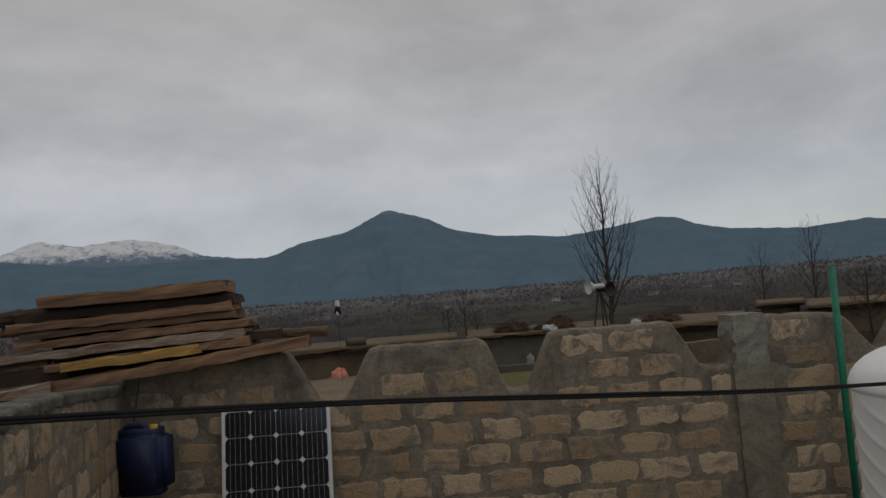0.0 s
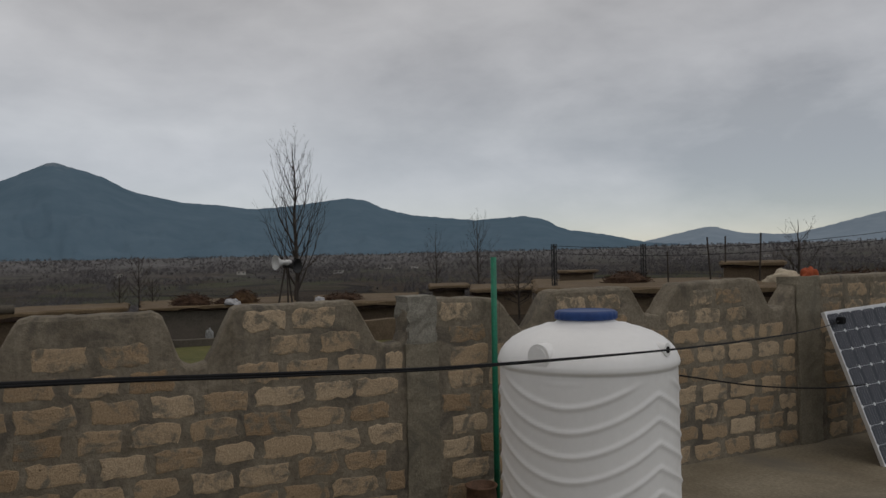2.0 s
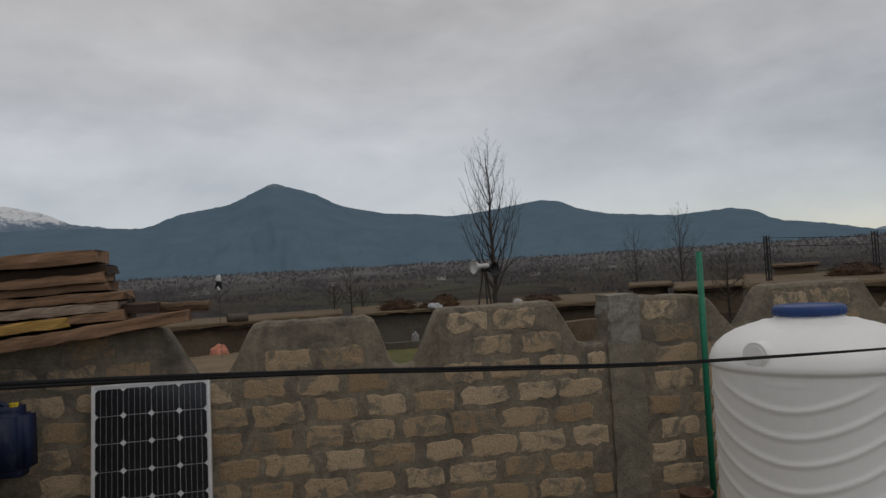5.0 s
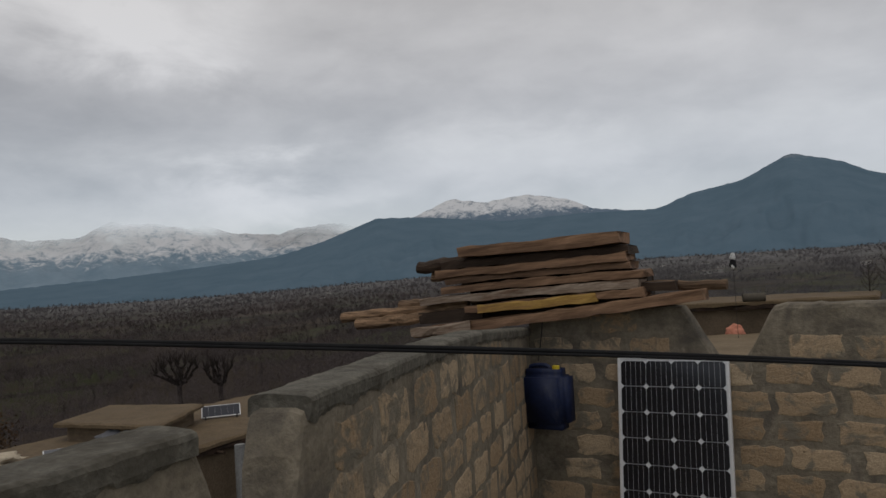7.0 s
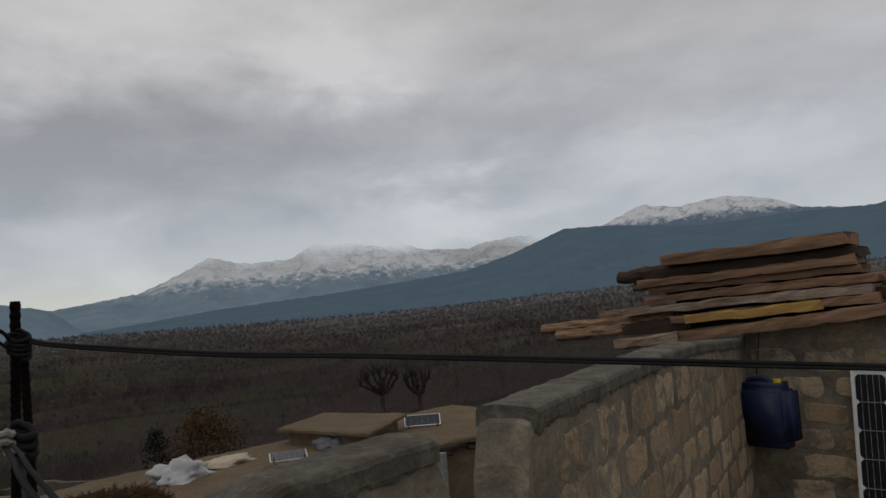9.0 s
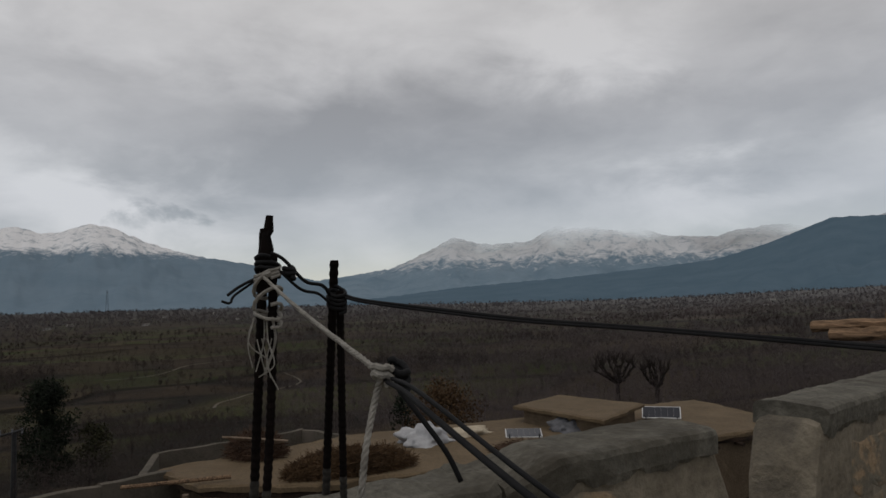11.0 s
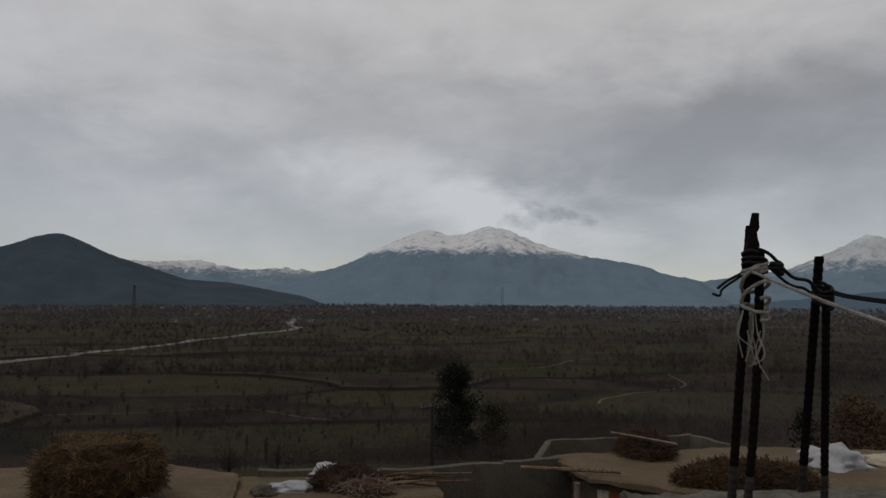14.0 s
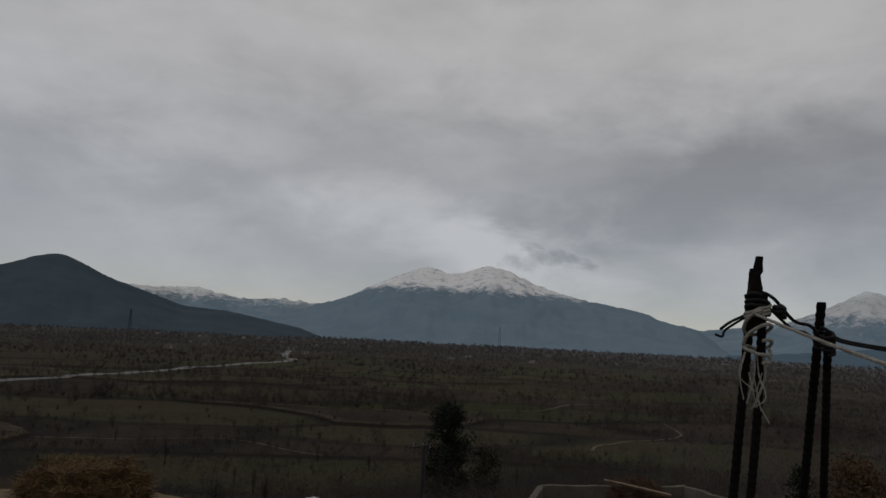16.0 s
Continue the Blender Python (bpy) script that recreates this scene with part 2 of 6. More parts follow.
DRY_LEAF = surface("dry_brown_leaves", (0.045, 0.0255, 0.012), (0.0975, 0.05625, 0.02625), 0.7, 6, 0.95, bump=0.0)
HAY = surface("brown_hay", (0.051, 0.02924, 0.01224), (0.1156, 0.0714, 0.0306), 2.5, 22, 0.95, bump=0.9, dist=0.04, stain=(0.05, 0.03, 0.014))
HAY_STRAW = surface("loose_straw", (0.085, 0.052, 0.021), (0.20, 0.128, 0.055), 2.5, 22, 0.95, bump=0.0, stain=(0.06, 0.036, 0.016))
BRUSH = surface("dry_brushwood", (0.035, 0.0196, 0.0126), (0.091, 0.0525, 0.0315), 3, 25, 0.95, bump=0.5)
STICK = surface("peeled_sticks", (0.128, 0.088, 0.06), (0.272, 0.208, 0.152), 4, 30, 0.9)
PLASTIC = surface("white_plastic_sheet", (0.2754, 0.2754, 0.2831), (0.4208, 0.4208, 0.4284), 5, 30, 0.35, spec=0.45, bump=0.1, dist=0.02, grit=0.08)
CLOTH_RED = surface("red_cloth", (0.22, 0.045, 0.02), (0.34, 0.08, 0.03), 5, 60, 0.95)
CLOTH_PINK = surface("salmon_cloth", (0.42, 0.16, 0.10), (0.58, 0.25, 0.17), 5, 60, 0.95)
CLOTH_PALE = surface("cream_cloth", (0.40, 0.34, 0.25), (0.52, 0.45, 0.34), 5, 60, 0.95)
CLOTH_BLACK = surface("black_cloth", (0.006, 0.006, 0.007), (0.016, 0.016, 0.018), 5, 60, 0.95)
CLOTH_GREY = surface("grey_cloth", (0.08, 0.08, 0.085), (0.16, 0.16, 0.17), 5, 60, 0.95)
HORN_WHITE = surface("off_white_painted_metal", (0.46, 0.46, 0.45), (0.62, 0.62, 0.60), 6, 50, 0.5)
HORN_DARK = surface("dark_metal", (0.012, 0.012, 0.013), (0.03, 0.03, 0.03), 6, 50, 0.6)
GRASS_MAT = surface("yellow_green_grass", (0.0675, 0.07225, 0.0207), (0.135, 0.1275, 0.04025), 1.5, 30, 0.95, bump=0.5, dist=0.04, stain=(0.10, 0.085, 0.03))
SAND = surface("pale_earth", (0.138, 0.103, 0.06256), (0.2116, 0.161, 0.1012), 1.0, 16, 0.95, bump=0.4, dist=0.03)
TRACK = surface("pale_track", (0.066, 0.055, 0.0396), (0.121, 0.1012, 0.0726), 0.05, 1.0, 0.95, bump=0.2)
RIVER = surface("pale_river_gravel", (0.10, 0.098, 0.094), (0.19, 0.186, 0.178), 0.03, 0.5, 0.7, bump=0.1)
HOUSE_PALE = surface("pale_house_wall", (0.26, 0.25, 0.235), (0.44, 0.43, 0.41), 0.1, 1.0, 0.9, vary=0.35)
HOUSE_ROOF = surface("dull_house_roof", (0.13, 0.115, 0.10), (0.26, 0.235, 0.21), 0.1, 1.0, 0.9, vary=0.4)
TARP = surface("pale_cement_top", (0.168, 0.168, 0.16), (0.24, 0.24, 0.232), 1.2, 14, 0.85, bump=0.3, stain=(0.24, 0.24, 0.235))


def block_material():
    m, nt, bsdf = nodes_of("sandy_block", 0.95)
    coord = nt.nodes.new("ShaderNodeNewGeometry").outputs["Position"]
    info = nt.nodes.new("ShaderNodeObjectInfo")
    grain = noise_node(nt, coord, 75, 5, 0.7)
    col = ramp_node(nt, info.outputs["Random"], [(0.0, (0.295, 0.209, 0.126)), (0.35, (0.365, 0.270, 0.170)), (0.7, (0.42, 0.318, 0.206)), (1.0, (0.475, 0.375, 0.256))])
    col = mix_node(nt, 1.0, col, ramp_node(nt, grain, [(0.25, (0.62, 0.6, 0.58)), (0.72, (1.22, 1.22, 1.22))]), "MULTIPLY")
    # smeared mortar and pits
    smear = ramp_node(nt, noise_node(nt, coord, 7.5, 6, 0.65, None, 0.6), [(0.50, (0, 0, 0)), (0.62, (0.9, 0.9, 0.9))])
    col = mix_node(nt, smear, col, (0.165, 0.15, 0.118))
    sep, mr = nt.nodes.new("ShaderNodeSeparateXYZ"), nt.nodes.new("ShaderNodeMapRange")
    nt.links.new(coord, sep.inputs[0])
    mr.inputs["From Min"].default_value, mr.inputs["From Max"].default_value = 1.0, 1.12
    nt.links.new(sep.outputs["Z"], mr.inputs["Value"])
    wash = ramp_node(nt, noise_node(nt, coord, 11, 6, 0.7, None, 0.8), [(0.47, (0, 0, 0)), (0.57, (0.85, 0.85, 0.85))])
    col = mix_node(nt, mix_node(nt, mr.outputs[0], (0, 0, 0), wash), col, (0.150, 0.135, 0.104))
    pits = ramp_node(nt, noise_node(nt, coord, 26, 5, 0.7), [(0.28, (1, 1, 1)), (0.36, (0, 0, 0))])
    col = mix_node(nt, pits, col, (0.10, 0.065, 0.035))
    nt.links.new(col, bsdf.inputs["Base Color"])
    bump_node(nt, bsdf, grain, 0.8, 0.01)
    return m


BLOCK = block_material()


def ground_material():
    """Fields: each one's tone and its bank come with the mesh, grass and earth texture from noise."""
    m, nt, bsdf = nodes_of("winter_fields", 1.0, spec=0.1)
    coord = nt.nodes.new("ShaderNodeNewGeometry").outputs["Position"]
    at = nt.nodes.new("ShaderNodeAttribute")
    at.attribute_name = "field"
    hue = nt.nodes.new("ShaderNodeSeparateColor")
    nt.links.new(at.outputs["Color"], hue.inputs[0])
    field = ramp_node(nt, hue.outputs[0], [(0.0, (0.040, 0.048, 0.014)), (0.25, (0.066, 0.080, 0.021)), (0.38, (0.044, 0.046, 0.016)), (0.5, (0.060, 0.040, 0.022)), (0.64, (0.025, 0.0195, 0.014)), (0.76, (0.052, 0.037, 0.022)), (0.86, (0.048, 0.052, 0.018)), (0.96, (0.068, 0.049, 0.029)), (1.0, (0.20, 0.15, 0.10))])
    blot = noise_node(nt, coord, 0.045, 8, 0.7)
    col = mix_node(nt, ramp_node(nt, blot, [(0.42, (0, 0, 0)), (0.60, (0.85, 0.85, 0.85))]), field, (0.050, 0.036, 0.022))
    bank = ramp_node(nt, hue.outputs[1], [(0.0, (1, 1, 1)), (0.05, (0.75, 0.75, 0.75)), (0.11, (0, 0, 0))])
    col = mix_node(nt, bank, col, mix_node(nt, ramp_node(nt, hue.outputs[2], [(0.6, (0, 0, 0)), (0.85, (1, 1, 1))]), (0.016, 0.013, 0.010), (0.085, 0.066, 0.040)))
    shrub = ramp_node(nt, noise_node(nt, coord, 0.16, 9, 0.8), [(0.56, (0, 0, 0)), (0.63, (1, 1, 1))])
    col = mix_node(nt, shrub, col, (0.022, 0.017, 0.013))
    col = mix_node(nt, 1.0, col, ramp_node(nt, blot, [(0.3, (0.5, 0.5, 0.5)), (0.7, (0.9, 0.88, 0.86))]), "MULTIPLY")
    fine = noise_node(nt, coord, 0.9, 6, 0.75)
    col = mix_node(nt, 1.0, col, ramp_node(nt, fine, [(0.3, (0.55, 0.55, 0.55)), (0.7, (1.35, 1.35, 1.35))]), "MULTIPLY")
    # distance haze put into the colour: the plain pales to grey west and north
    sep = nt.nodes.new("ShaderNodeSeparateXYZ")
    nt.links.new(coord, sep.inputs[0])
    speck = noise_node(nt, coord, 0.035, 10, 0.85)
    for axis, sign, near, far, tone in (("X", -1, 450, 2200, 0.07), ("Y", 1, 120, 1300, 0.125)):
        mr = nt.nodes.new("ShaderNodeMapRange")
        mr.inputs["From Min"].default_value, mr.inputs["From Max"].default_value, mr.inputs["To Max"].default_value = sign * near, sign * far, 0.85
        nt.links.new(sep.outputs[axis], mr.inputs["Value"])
        # dry is the haze-paled tone, broken up by specks
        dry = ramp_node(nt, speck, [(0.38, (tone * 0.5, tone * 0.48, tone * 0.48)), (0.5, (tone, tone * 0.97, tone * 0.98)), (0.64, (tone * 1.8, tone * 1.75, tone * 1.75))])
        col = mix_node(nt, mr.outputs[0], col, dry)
    nt.links.new(col, bsdf.inputs["Base Color"])
    bump_node(nt, bsdf, fine, 0.5, 0.4)
    return m


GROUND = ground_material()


def mountain_material(name, dark, light, snow_z=None, snow_soft=40.0, snow=(0.74, 0.74, 0.75), cloud=None):
    """Forest and rock tinted blue-grey for haze, snow above a ragged line and, for the far ranges, summits that vanish
    into low cloud.
    """
    m, nt, bsdf = nodes_of(name, 1.0, spec=0.0)
    coord = nt.nodes.new("ShaderNodeNewGeometry").outputs["Position"]
    n1 = noise_node(nt, coord, 0.007, 9, 0.68, (1, 1, 0.6), 0.4)
    col = ramp_node(nt, n1, [(0.35, dark), (0.68, light)])
    if snow_z is not None:
        sep = nt.nodes.new("ShaderNodeSeparateXYZ")
        nt.links.new(coord, sep.inputs[0])
        mr = nt.nodes.new("ShaderNodeMapRange")
        mr.inputs["From Min"].default_value, mr.inputs["From Max"].default_value = snow_z - snow_soft, snow_z + snow_soft
        nt.links.new(sep.outputs["Z"], mr.inputs["Value"])
        n2 = noise_node(nt, coord, 0.017, 10, 0.78, (1, 1, 1.4), 0.5)
        ad = nt.nodes.new("ShaderNodeMath")
        ad.operation = "MULTIPLY_ADD"
        ad.inputs[1].default_value = 0.36
        nt.links.new(mr.outputs[0], ad.inputs[0])
        nt.links.new(n2, ad.inputs[2])
        sf = ramp_node(nt, ad.outputs[0], [(0.69, (0, 0, 0)), (0.86, (1, 1, 1))])
        col = mix_node(nt, sf, col, snow)
    nt.links.new(col, bsdf.inputs["Base Color"])
    if cloud is not None:
        sep2, mr2, ad2 = nt.nodes.new("ShaderNodeSeparateXYZ"), nt.nodes.new("ShaderNodeMapRange"), nt.nodes.new("ShaderNodeMath")
        nt.links.new(coord, sep2.inputs[0])
        ad2.operation = "MULTIPLY_ADD"
        ad2.inputs[1].default_value = cloud[2]
        nt.links.new(noise_node(nt, coord, 0.0022, 3, 0.5, None, 0.5), ad2.inputs[0])
        nt.links.new(sep2.outputs["Z"], ad2.inputs[2])
        mr2.interpolation_type = "SMOOTHSTEP"
        mr2.inputs["From Min"].default_value, mr2.inputs["From Max"].default_value = cloud[0] + cloud[2] / 2, cloud[1] + cloud[2] / 2
        nt.links.new(ad2.outputs[0], mr2.inputs["Value"])
        clear, veil = nt.nodes.new("ShaderNodeBsdfTransparent"), nt.nodes.new("ShaderNodeMixShader")
        nt.links.new(mr2.outputs[0], veil.inputs[0])
        nt.links.new(bsdf.outputs[0], veil.inputs[1])
        nt.links.new(clear.outputs[0], veil.inputs[2])
        nt.links.new(veil.outputs[0], nt.nodes["Material Output"].inputs[0])
    return m


# ---- builders ----
def part(name, bm, material, parent=None, label="", smooth=False):
    """One bmesh as one mesh object, under a thing or a part."""
    me = bpy.data.meshes.new(name)
    bmesh.ops.recalc_face_normals(bm, faces=bm.faces)
    bm.to_mesh(me)
    bm.free()
    me.materials.append(material)
    if smooth:
        me.polygons.foreach_set("use_smooth", [True] * len(me.polygons))
    ob = new(name, me)
    if parent is not None:
        ob.parent = parent
    return tagged(ob, label)


def raw(name, verts, faces, material, parent=None, smooth=False):
    me = bpy.data.meshes.new(name)
    me.from_pydata(verts, [], faces)
    me.materials.append(material)
    if smooth:
        me.polygons.foreach_set("use_smooth", [True] * len(me.polygons))
    ob = new(name, me)
    if parent is not None:
        ob.parent = parent
    return ob


def thing(name, at, label, category, group="", turn=0.0):
    ob = new(name)
    ob.empty_display_size = 0.1
    ob.matrix_basis = pose(*at, 0, 0, turn)
    return tagged(ob, label, category, group)


def box(bm, x0, y0, z0, x1, y1, z1, bevel=0.0, jitter=0.0, rng=None):
    r = bmesh.ops.create_cube(bm, size=1.0)
    vs = r["verts"]
    for v in vs:
        v.co = Vector((x0 if v.co.x < 0 else x1, y0 if v.co.y < 0 else y1, z0 if v.co.z < 0 else z1))
    if bevel:
        es = list({e for v in vs for e in v.link_edges})
        vs = bmesh.ops.bevel(bm, geom=es, offset=bevel, segments=2, affect="EDGES")["verts"]
    if jitter:
        for v in vs:
            v.co += Vector((rng.uniform(-1, 1), rng.uniform(-1, 1), rng.uniform(-1, 1))) * jitter
    return vs


def tube(bm, pts, radius, sides=8, taper=None, wobble=0.0, rng=None, caps=True):
    """A round bar swept along points."""
    pts = [Vector(p) for p in pts]
    rings = []
    for i, p in enumerate(pts):
        d = (pts[min(i + 1, len(pts) - 1)] - pts[max(i - 1, 0)]).normalized()
        a = d.orthogonal().normalized() if i == 0 else (rings[-1][1] - d * rings[-1][1].dot(d)).normalized()
        b = d.cross(a)
        r = radius if taper is None else radius + (taper - radius) * i / max(1, len(pts) - 1)
        ring = []
        for k in range(sides):
            t = 2 * math.pi * k / sides
            rr = r * (1 + (rng.uniform(-wobble, wobble) if wobble else 0))
            ring.append(bm.verts.new(p + (a * math.cos(t) + b * math.sin(t)) * rr))
        rings.append((ring, a))
    for (r0, _), (r1, _) in zip(rings, rings[1:]):
        for k in range(sides):
            bm.faces.new((r0[k], r0[(k + 1) % sides], r1[(k + 1) % sides], r1[k]))
    if caps:
        bm.faces.new(rings[0][0][::-1])
        bm.faces.new(rings[-1][0])


def smooth_line(pts, n=8):
    """Catmull-Rom through the points."""
    p = [Vector(q) for q in pts]
    p = [2 * p[0] - p[1]] + p + [2 * p[-1] - p[-2]]
    out = []
    for i in range(1, len(p) - 2):
        for k in range(n):
            t = k / n
            a, b, c, d = p[i - 1:i + 3]
            out.append(0.5 * (2 * b + (c - a) * t + (2 * a - 5 * b + 4 * c - d) * t * t + (3 * b - a - 3 * c + d) * t ** 3))
    return out + [p[-2]]


def polar(az, r, z=0.0):
    """Azimuth in degrees, counted from +y towards -x."""
    a = radians(az)
    return Vector((-math.sin(a) * r, math.cos(a) * r, z))


def lerp_table(x, table):
    if x <= table[0][0]:
        return table[0][1]
    for (a, va), (b, vb) in zip(table, table[1:]):
        if x <= b:
            return va + (vb - va) * (x - a) / (b - a)
    return table[-1][1]


# ---- terrain ----
WEST = [(0, -5.4), (22, -5.4), (34, -6.6), (70, -13), (150, -18), (400, -20.5), (1000, -20), (2500, -13), (5000, -8)]
NORTH = [(0, -4.0), (11, -3.6), (20, -1.3), (34, -1.2), (55, -2.0), (150, -9), (400, -9), (1000, -3), (2500, 32), (5000, 60)]


def field(x, y):
    """The field that holds a place: two tones of its own, and how far the place is from the field's bank."""
    wx, wy = 0.45 * noise.noise((x * 0.011, y * 0.011, 7)), 0.45 * noise.noise((x * 0.011, y * 0.011, 19))
    d, p = noise.voronoi((x * 0.021 + wx, y * 0.0125 + wy, 0.0))
    a = math.sin(p[0].x * 12.9898 + p[0].y * 78.233) * 43758.5453
    b = math.sin(p[0].x * 39.3468 + p[0].y * 11.135) * 24634.6345
    return a - math.floor(a), d[1] - d[0], b - math.floor(b)


def land(x, y):
    r, az = math.hypot(x, y), math.degrees(math.atan2(-x, y))
    az = az if az > -125 else az + 360
    k = min(1, max(0, (az - 14) / 40)) if az < 150 else min(1, max(0, (235 - az) / 60))
    k = k * k * (3 - 2 * k)
    h = lerp_table(r, NORTH) * (1 - k) + lerp_table(r, WEST) * k
    if r > 50:
        s = min(1, (r - 50) / 150)
        h += s * (1.6 * noise.noise((x * 0.012, y * 0.012, 0)) + 0.6 * noise.noise((x * 0.04, y * 0.04, 3)))
        if 60 < r < 1300:
            # terraces: every field lies on a level of its own
            h += 0.9 * (field(x, y)[2] - 0.5) * min(1, (r - 60) / 60)
    return h


def spot(az, el, z_eye=1.6):
    """Where the line of sight from the roof at this bearing and height meets the land."""
    d = polar(az, 1.0)
    r = 12.0
    while r < 3000:
        if z_eye + r * math.tan(radians(el)) < land(d.x * r, d.y * r):
            break
        r *= 1.01
    return Vector((d.x * r, d.y * r, land(d.x * r, d.y * r)))


def build_ground():
    radii = [4.0]
    while radii[-1] < 4950:
        radii.append(radii[-1] * (1.09 if radii[-1] < 55 else 1.0105 if radii[-1] < 950 else 1.06))
    radii[-1] = 4950.0
    turns = [-66 + 0.25 * i for i in range(828)] + [141 + 2.0 * i for i in range(77)]
    n = len(turns)
    verts, faces, tones = [(0, 0, land(0, 0))], [], [(0.5, 0.5, 0.5, 1)]
    for r in radii:
        for az in turns:
            p = polar(az, r)
            verts.append((p.x, p.y, land(p.x, p.y)))
            tones.append((*field(p.x, p.y), 1))
    for k in range(n):
        faces.append((0, 1 + k, 1 + (k + 1) % n))
    for i in range(len(radii) - 1):
        a, b = 1 + i * n, 1 + (i + 1) * n
        for k in range(n):
            faces.append((a + k, b + k, b + (k + 1) % n, a + (k + 1) % n))
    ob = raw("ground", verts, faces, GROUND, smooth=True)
    ob.data.attributes.new("field", "FLOAT_COLOR", "POINT").data.foreach_set("color", [c for t in tones for c in t])
    tagged(ob, "wide valley of terraced winter fields, dull green and brown", "ground", kind="structure")


build_ground()


def ribbon(name, spots, width, material, label, category, lift=0.25):
    line = smooth_line([Vector((p.x, p.y, 0)) for p in spots], 10)
    verts, faces = [], []
    for i, p in enumerate(line):
        d = (line[min(i + 1, len(line) - 1)] - line[max(i - 1, 0)]).normalized()
        side = Vector((-d.y, d.x, 0)) * width * (0.7 + 0.5 * abs(noise.noise(p * 0.02)))
        for q in (p - side, p + side):
            verts.append((q.x, q.y, max(land(p.x, p.y), land(q.x, q.y)) + lift))
        if i:
            faces.append((2 * i - 2, 2 * i - 1, 2 * i + 1, 2 * i))
    tagged(raw(name, verts, faces, material), label, category, kind="structure")


ribbon("river", [spot(a, e) for a, e in ((128, -4.9), (124.3, -4.4), (119, -3.95), (114.8, -3.5), (111, -3.0), (108.1, -2.7), (105.2, -2.4), (103.7, -2.1), (104.4, -1.75), (103.8, -1.4), (103.6, -1.15))], 4.6, RIVER, "pale winding river bed between bare trees", "river", 0.12)
ribbon("track", [spot(a, e) for a, e in ((80.6, -7.7), (80.3, -7.4), (79, -7.1), (77.9, -6.8), (75.5, -6.5), (74.2, -6.0), (75.5, -5.3))], 0.45, TRACK, "pale earth track across a field", "track", 0.12)
ribbon("track", [spot(a, e) for a, e in ((121, -8.0), (115, -8.2), (109.5, -8.1), (106, -8.4), (103.4, -8.9), (101, -9.3))], 0.3, TRACK, "pale earth bank along a terraced field", "track", 0.12)
ribbon("track", [spot(a, e) for a, e in ((88, -5.2), (84.5, -5.0), (82, -4.4), (79, -4.2))], 0.6, TRACK, "pale earth track across a field", "track", 0.12)


# ---- mountains ----
def mountain(name, ridge, distance, depth, foot_el, material, label, rough=1.0, seed=0, fine=0.12):
    """A range whose crest runs along bearings and heights in degrees; spurs and gullies come from noise."""
    az0, az1 = ridge[0][0], ridge[-1][0]
    n, rows = max(40, int(abs(az1 - az0) * 7)), 26
    verts, faces = [], []
    for i in range(n + 1):
        az = az0 + (az1 - az0) * i / n
        el = 0.5 * lerp_table(az, ridge) + 0.25 * (lerp_table(az - 0.4, ridge) + lerp_table(az + 0.4, ridge))
        ragged = distance * radians(1) * fine * 0.6 * noise.fractal((az * 1.6, seed, 0), 1.0, 2.0, 5)
        top = 1.6 + distance * math.tan(radians(el))
        q = polar(az, distance - depth)
        foot = land(q.x, q.y) - 12
        top = max(top, foot + 1)
        for j in range(rows + 4):
            s = j / rows
            if s <= 1:
                r = distance - depth * (1 - s)
                prof = s ** 1.15
                spur = noise.fractal((az * 0.33 + 0.7 * s, s * 3.2, seed + 5), 0.9, 2.1, 6)
                h = foot + (top - foot) * (prof + min(rough * (0.22 if rough > 2 else 1), 1 if rough > 2 else rough) * 0.09 * spur * min(1, s * 3) * (1 - s) * 1.6 + (max(0, rough - 1) * 0.09 * spur * max(0, s - 0.45) * (1 - s) * 4.5)) + ragged * s ** 8
            else:
                r = distance + depth * (s - 1) * 3
                h = top - (top - foot) * (s - 1) * 4
            p = polar(az, r)
            verts.append((p.x, p.y, h))
    m = rows + 4
    for i in range(n):
        for j in range(m - 1):
            a = i * m + j
            faces.append((a, a + m, a + m + 1, a + 1))
    tagged(raw(name, verts, faces, material, smooth=True), label, "mountain", kind="structure")


# blue-grey base colours carry the haze in front of each range
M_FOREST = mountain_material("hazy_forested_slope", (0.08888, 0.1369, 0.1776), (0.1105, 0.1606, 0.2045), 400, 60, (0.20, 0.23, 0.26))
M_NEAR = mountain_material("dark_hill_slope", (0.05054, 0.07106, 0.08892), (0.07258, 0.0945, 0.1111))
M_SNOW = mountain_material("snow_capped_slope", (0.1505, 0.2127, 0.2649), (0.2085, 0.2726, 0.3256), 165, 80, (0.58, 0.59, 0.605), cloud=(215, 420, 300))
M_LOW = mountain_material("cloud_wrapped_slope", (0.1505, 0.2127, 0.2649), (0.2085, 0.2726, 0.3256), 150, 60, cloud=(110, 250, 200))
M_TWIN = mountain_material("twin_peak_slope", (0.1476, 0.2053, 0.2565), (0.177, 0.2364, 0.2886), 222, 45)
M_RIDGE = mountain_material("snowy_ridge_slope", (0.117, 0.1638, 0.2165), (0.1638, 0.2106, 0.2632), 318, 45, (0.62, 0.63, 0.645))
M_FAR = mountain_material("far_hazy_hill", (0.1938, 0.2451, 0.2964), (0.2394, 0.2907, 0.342))

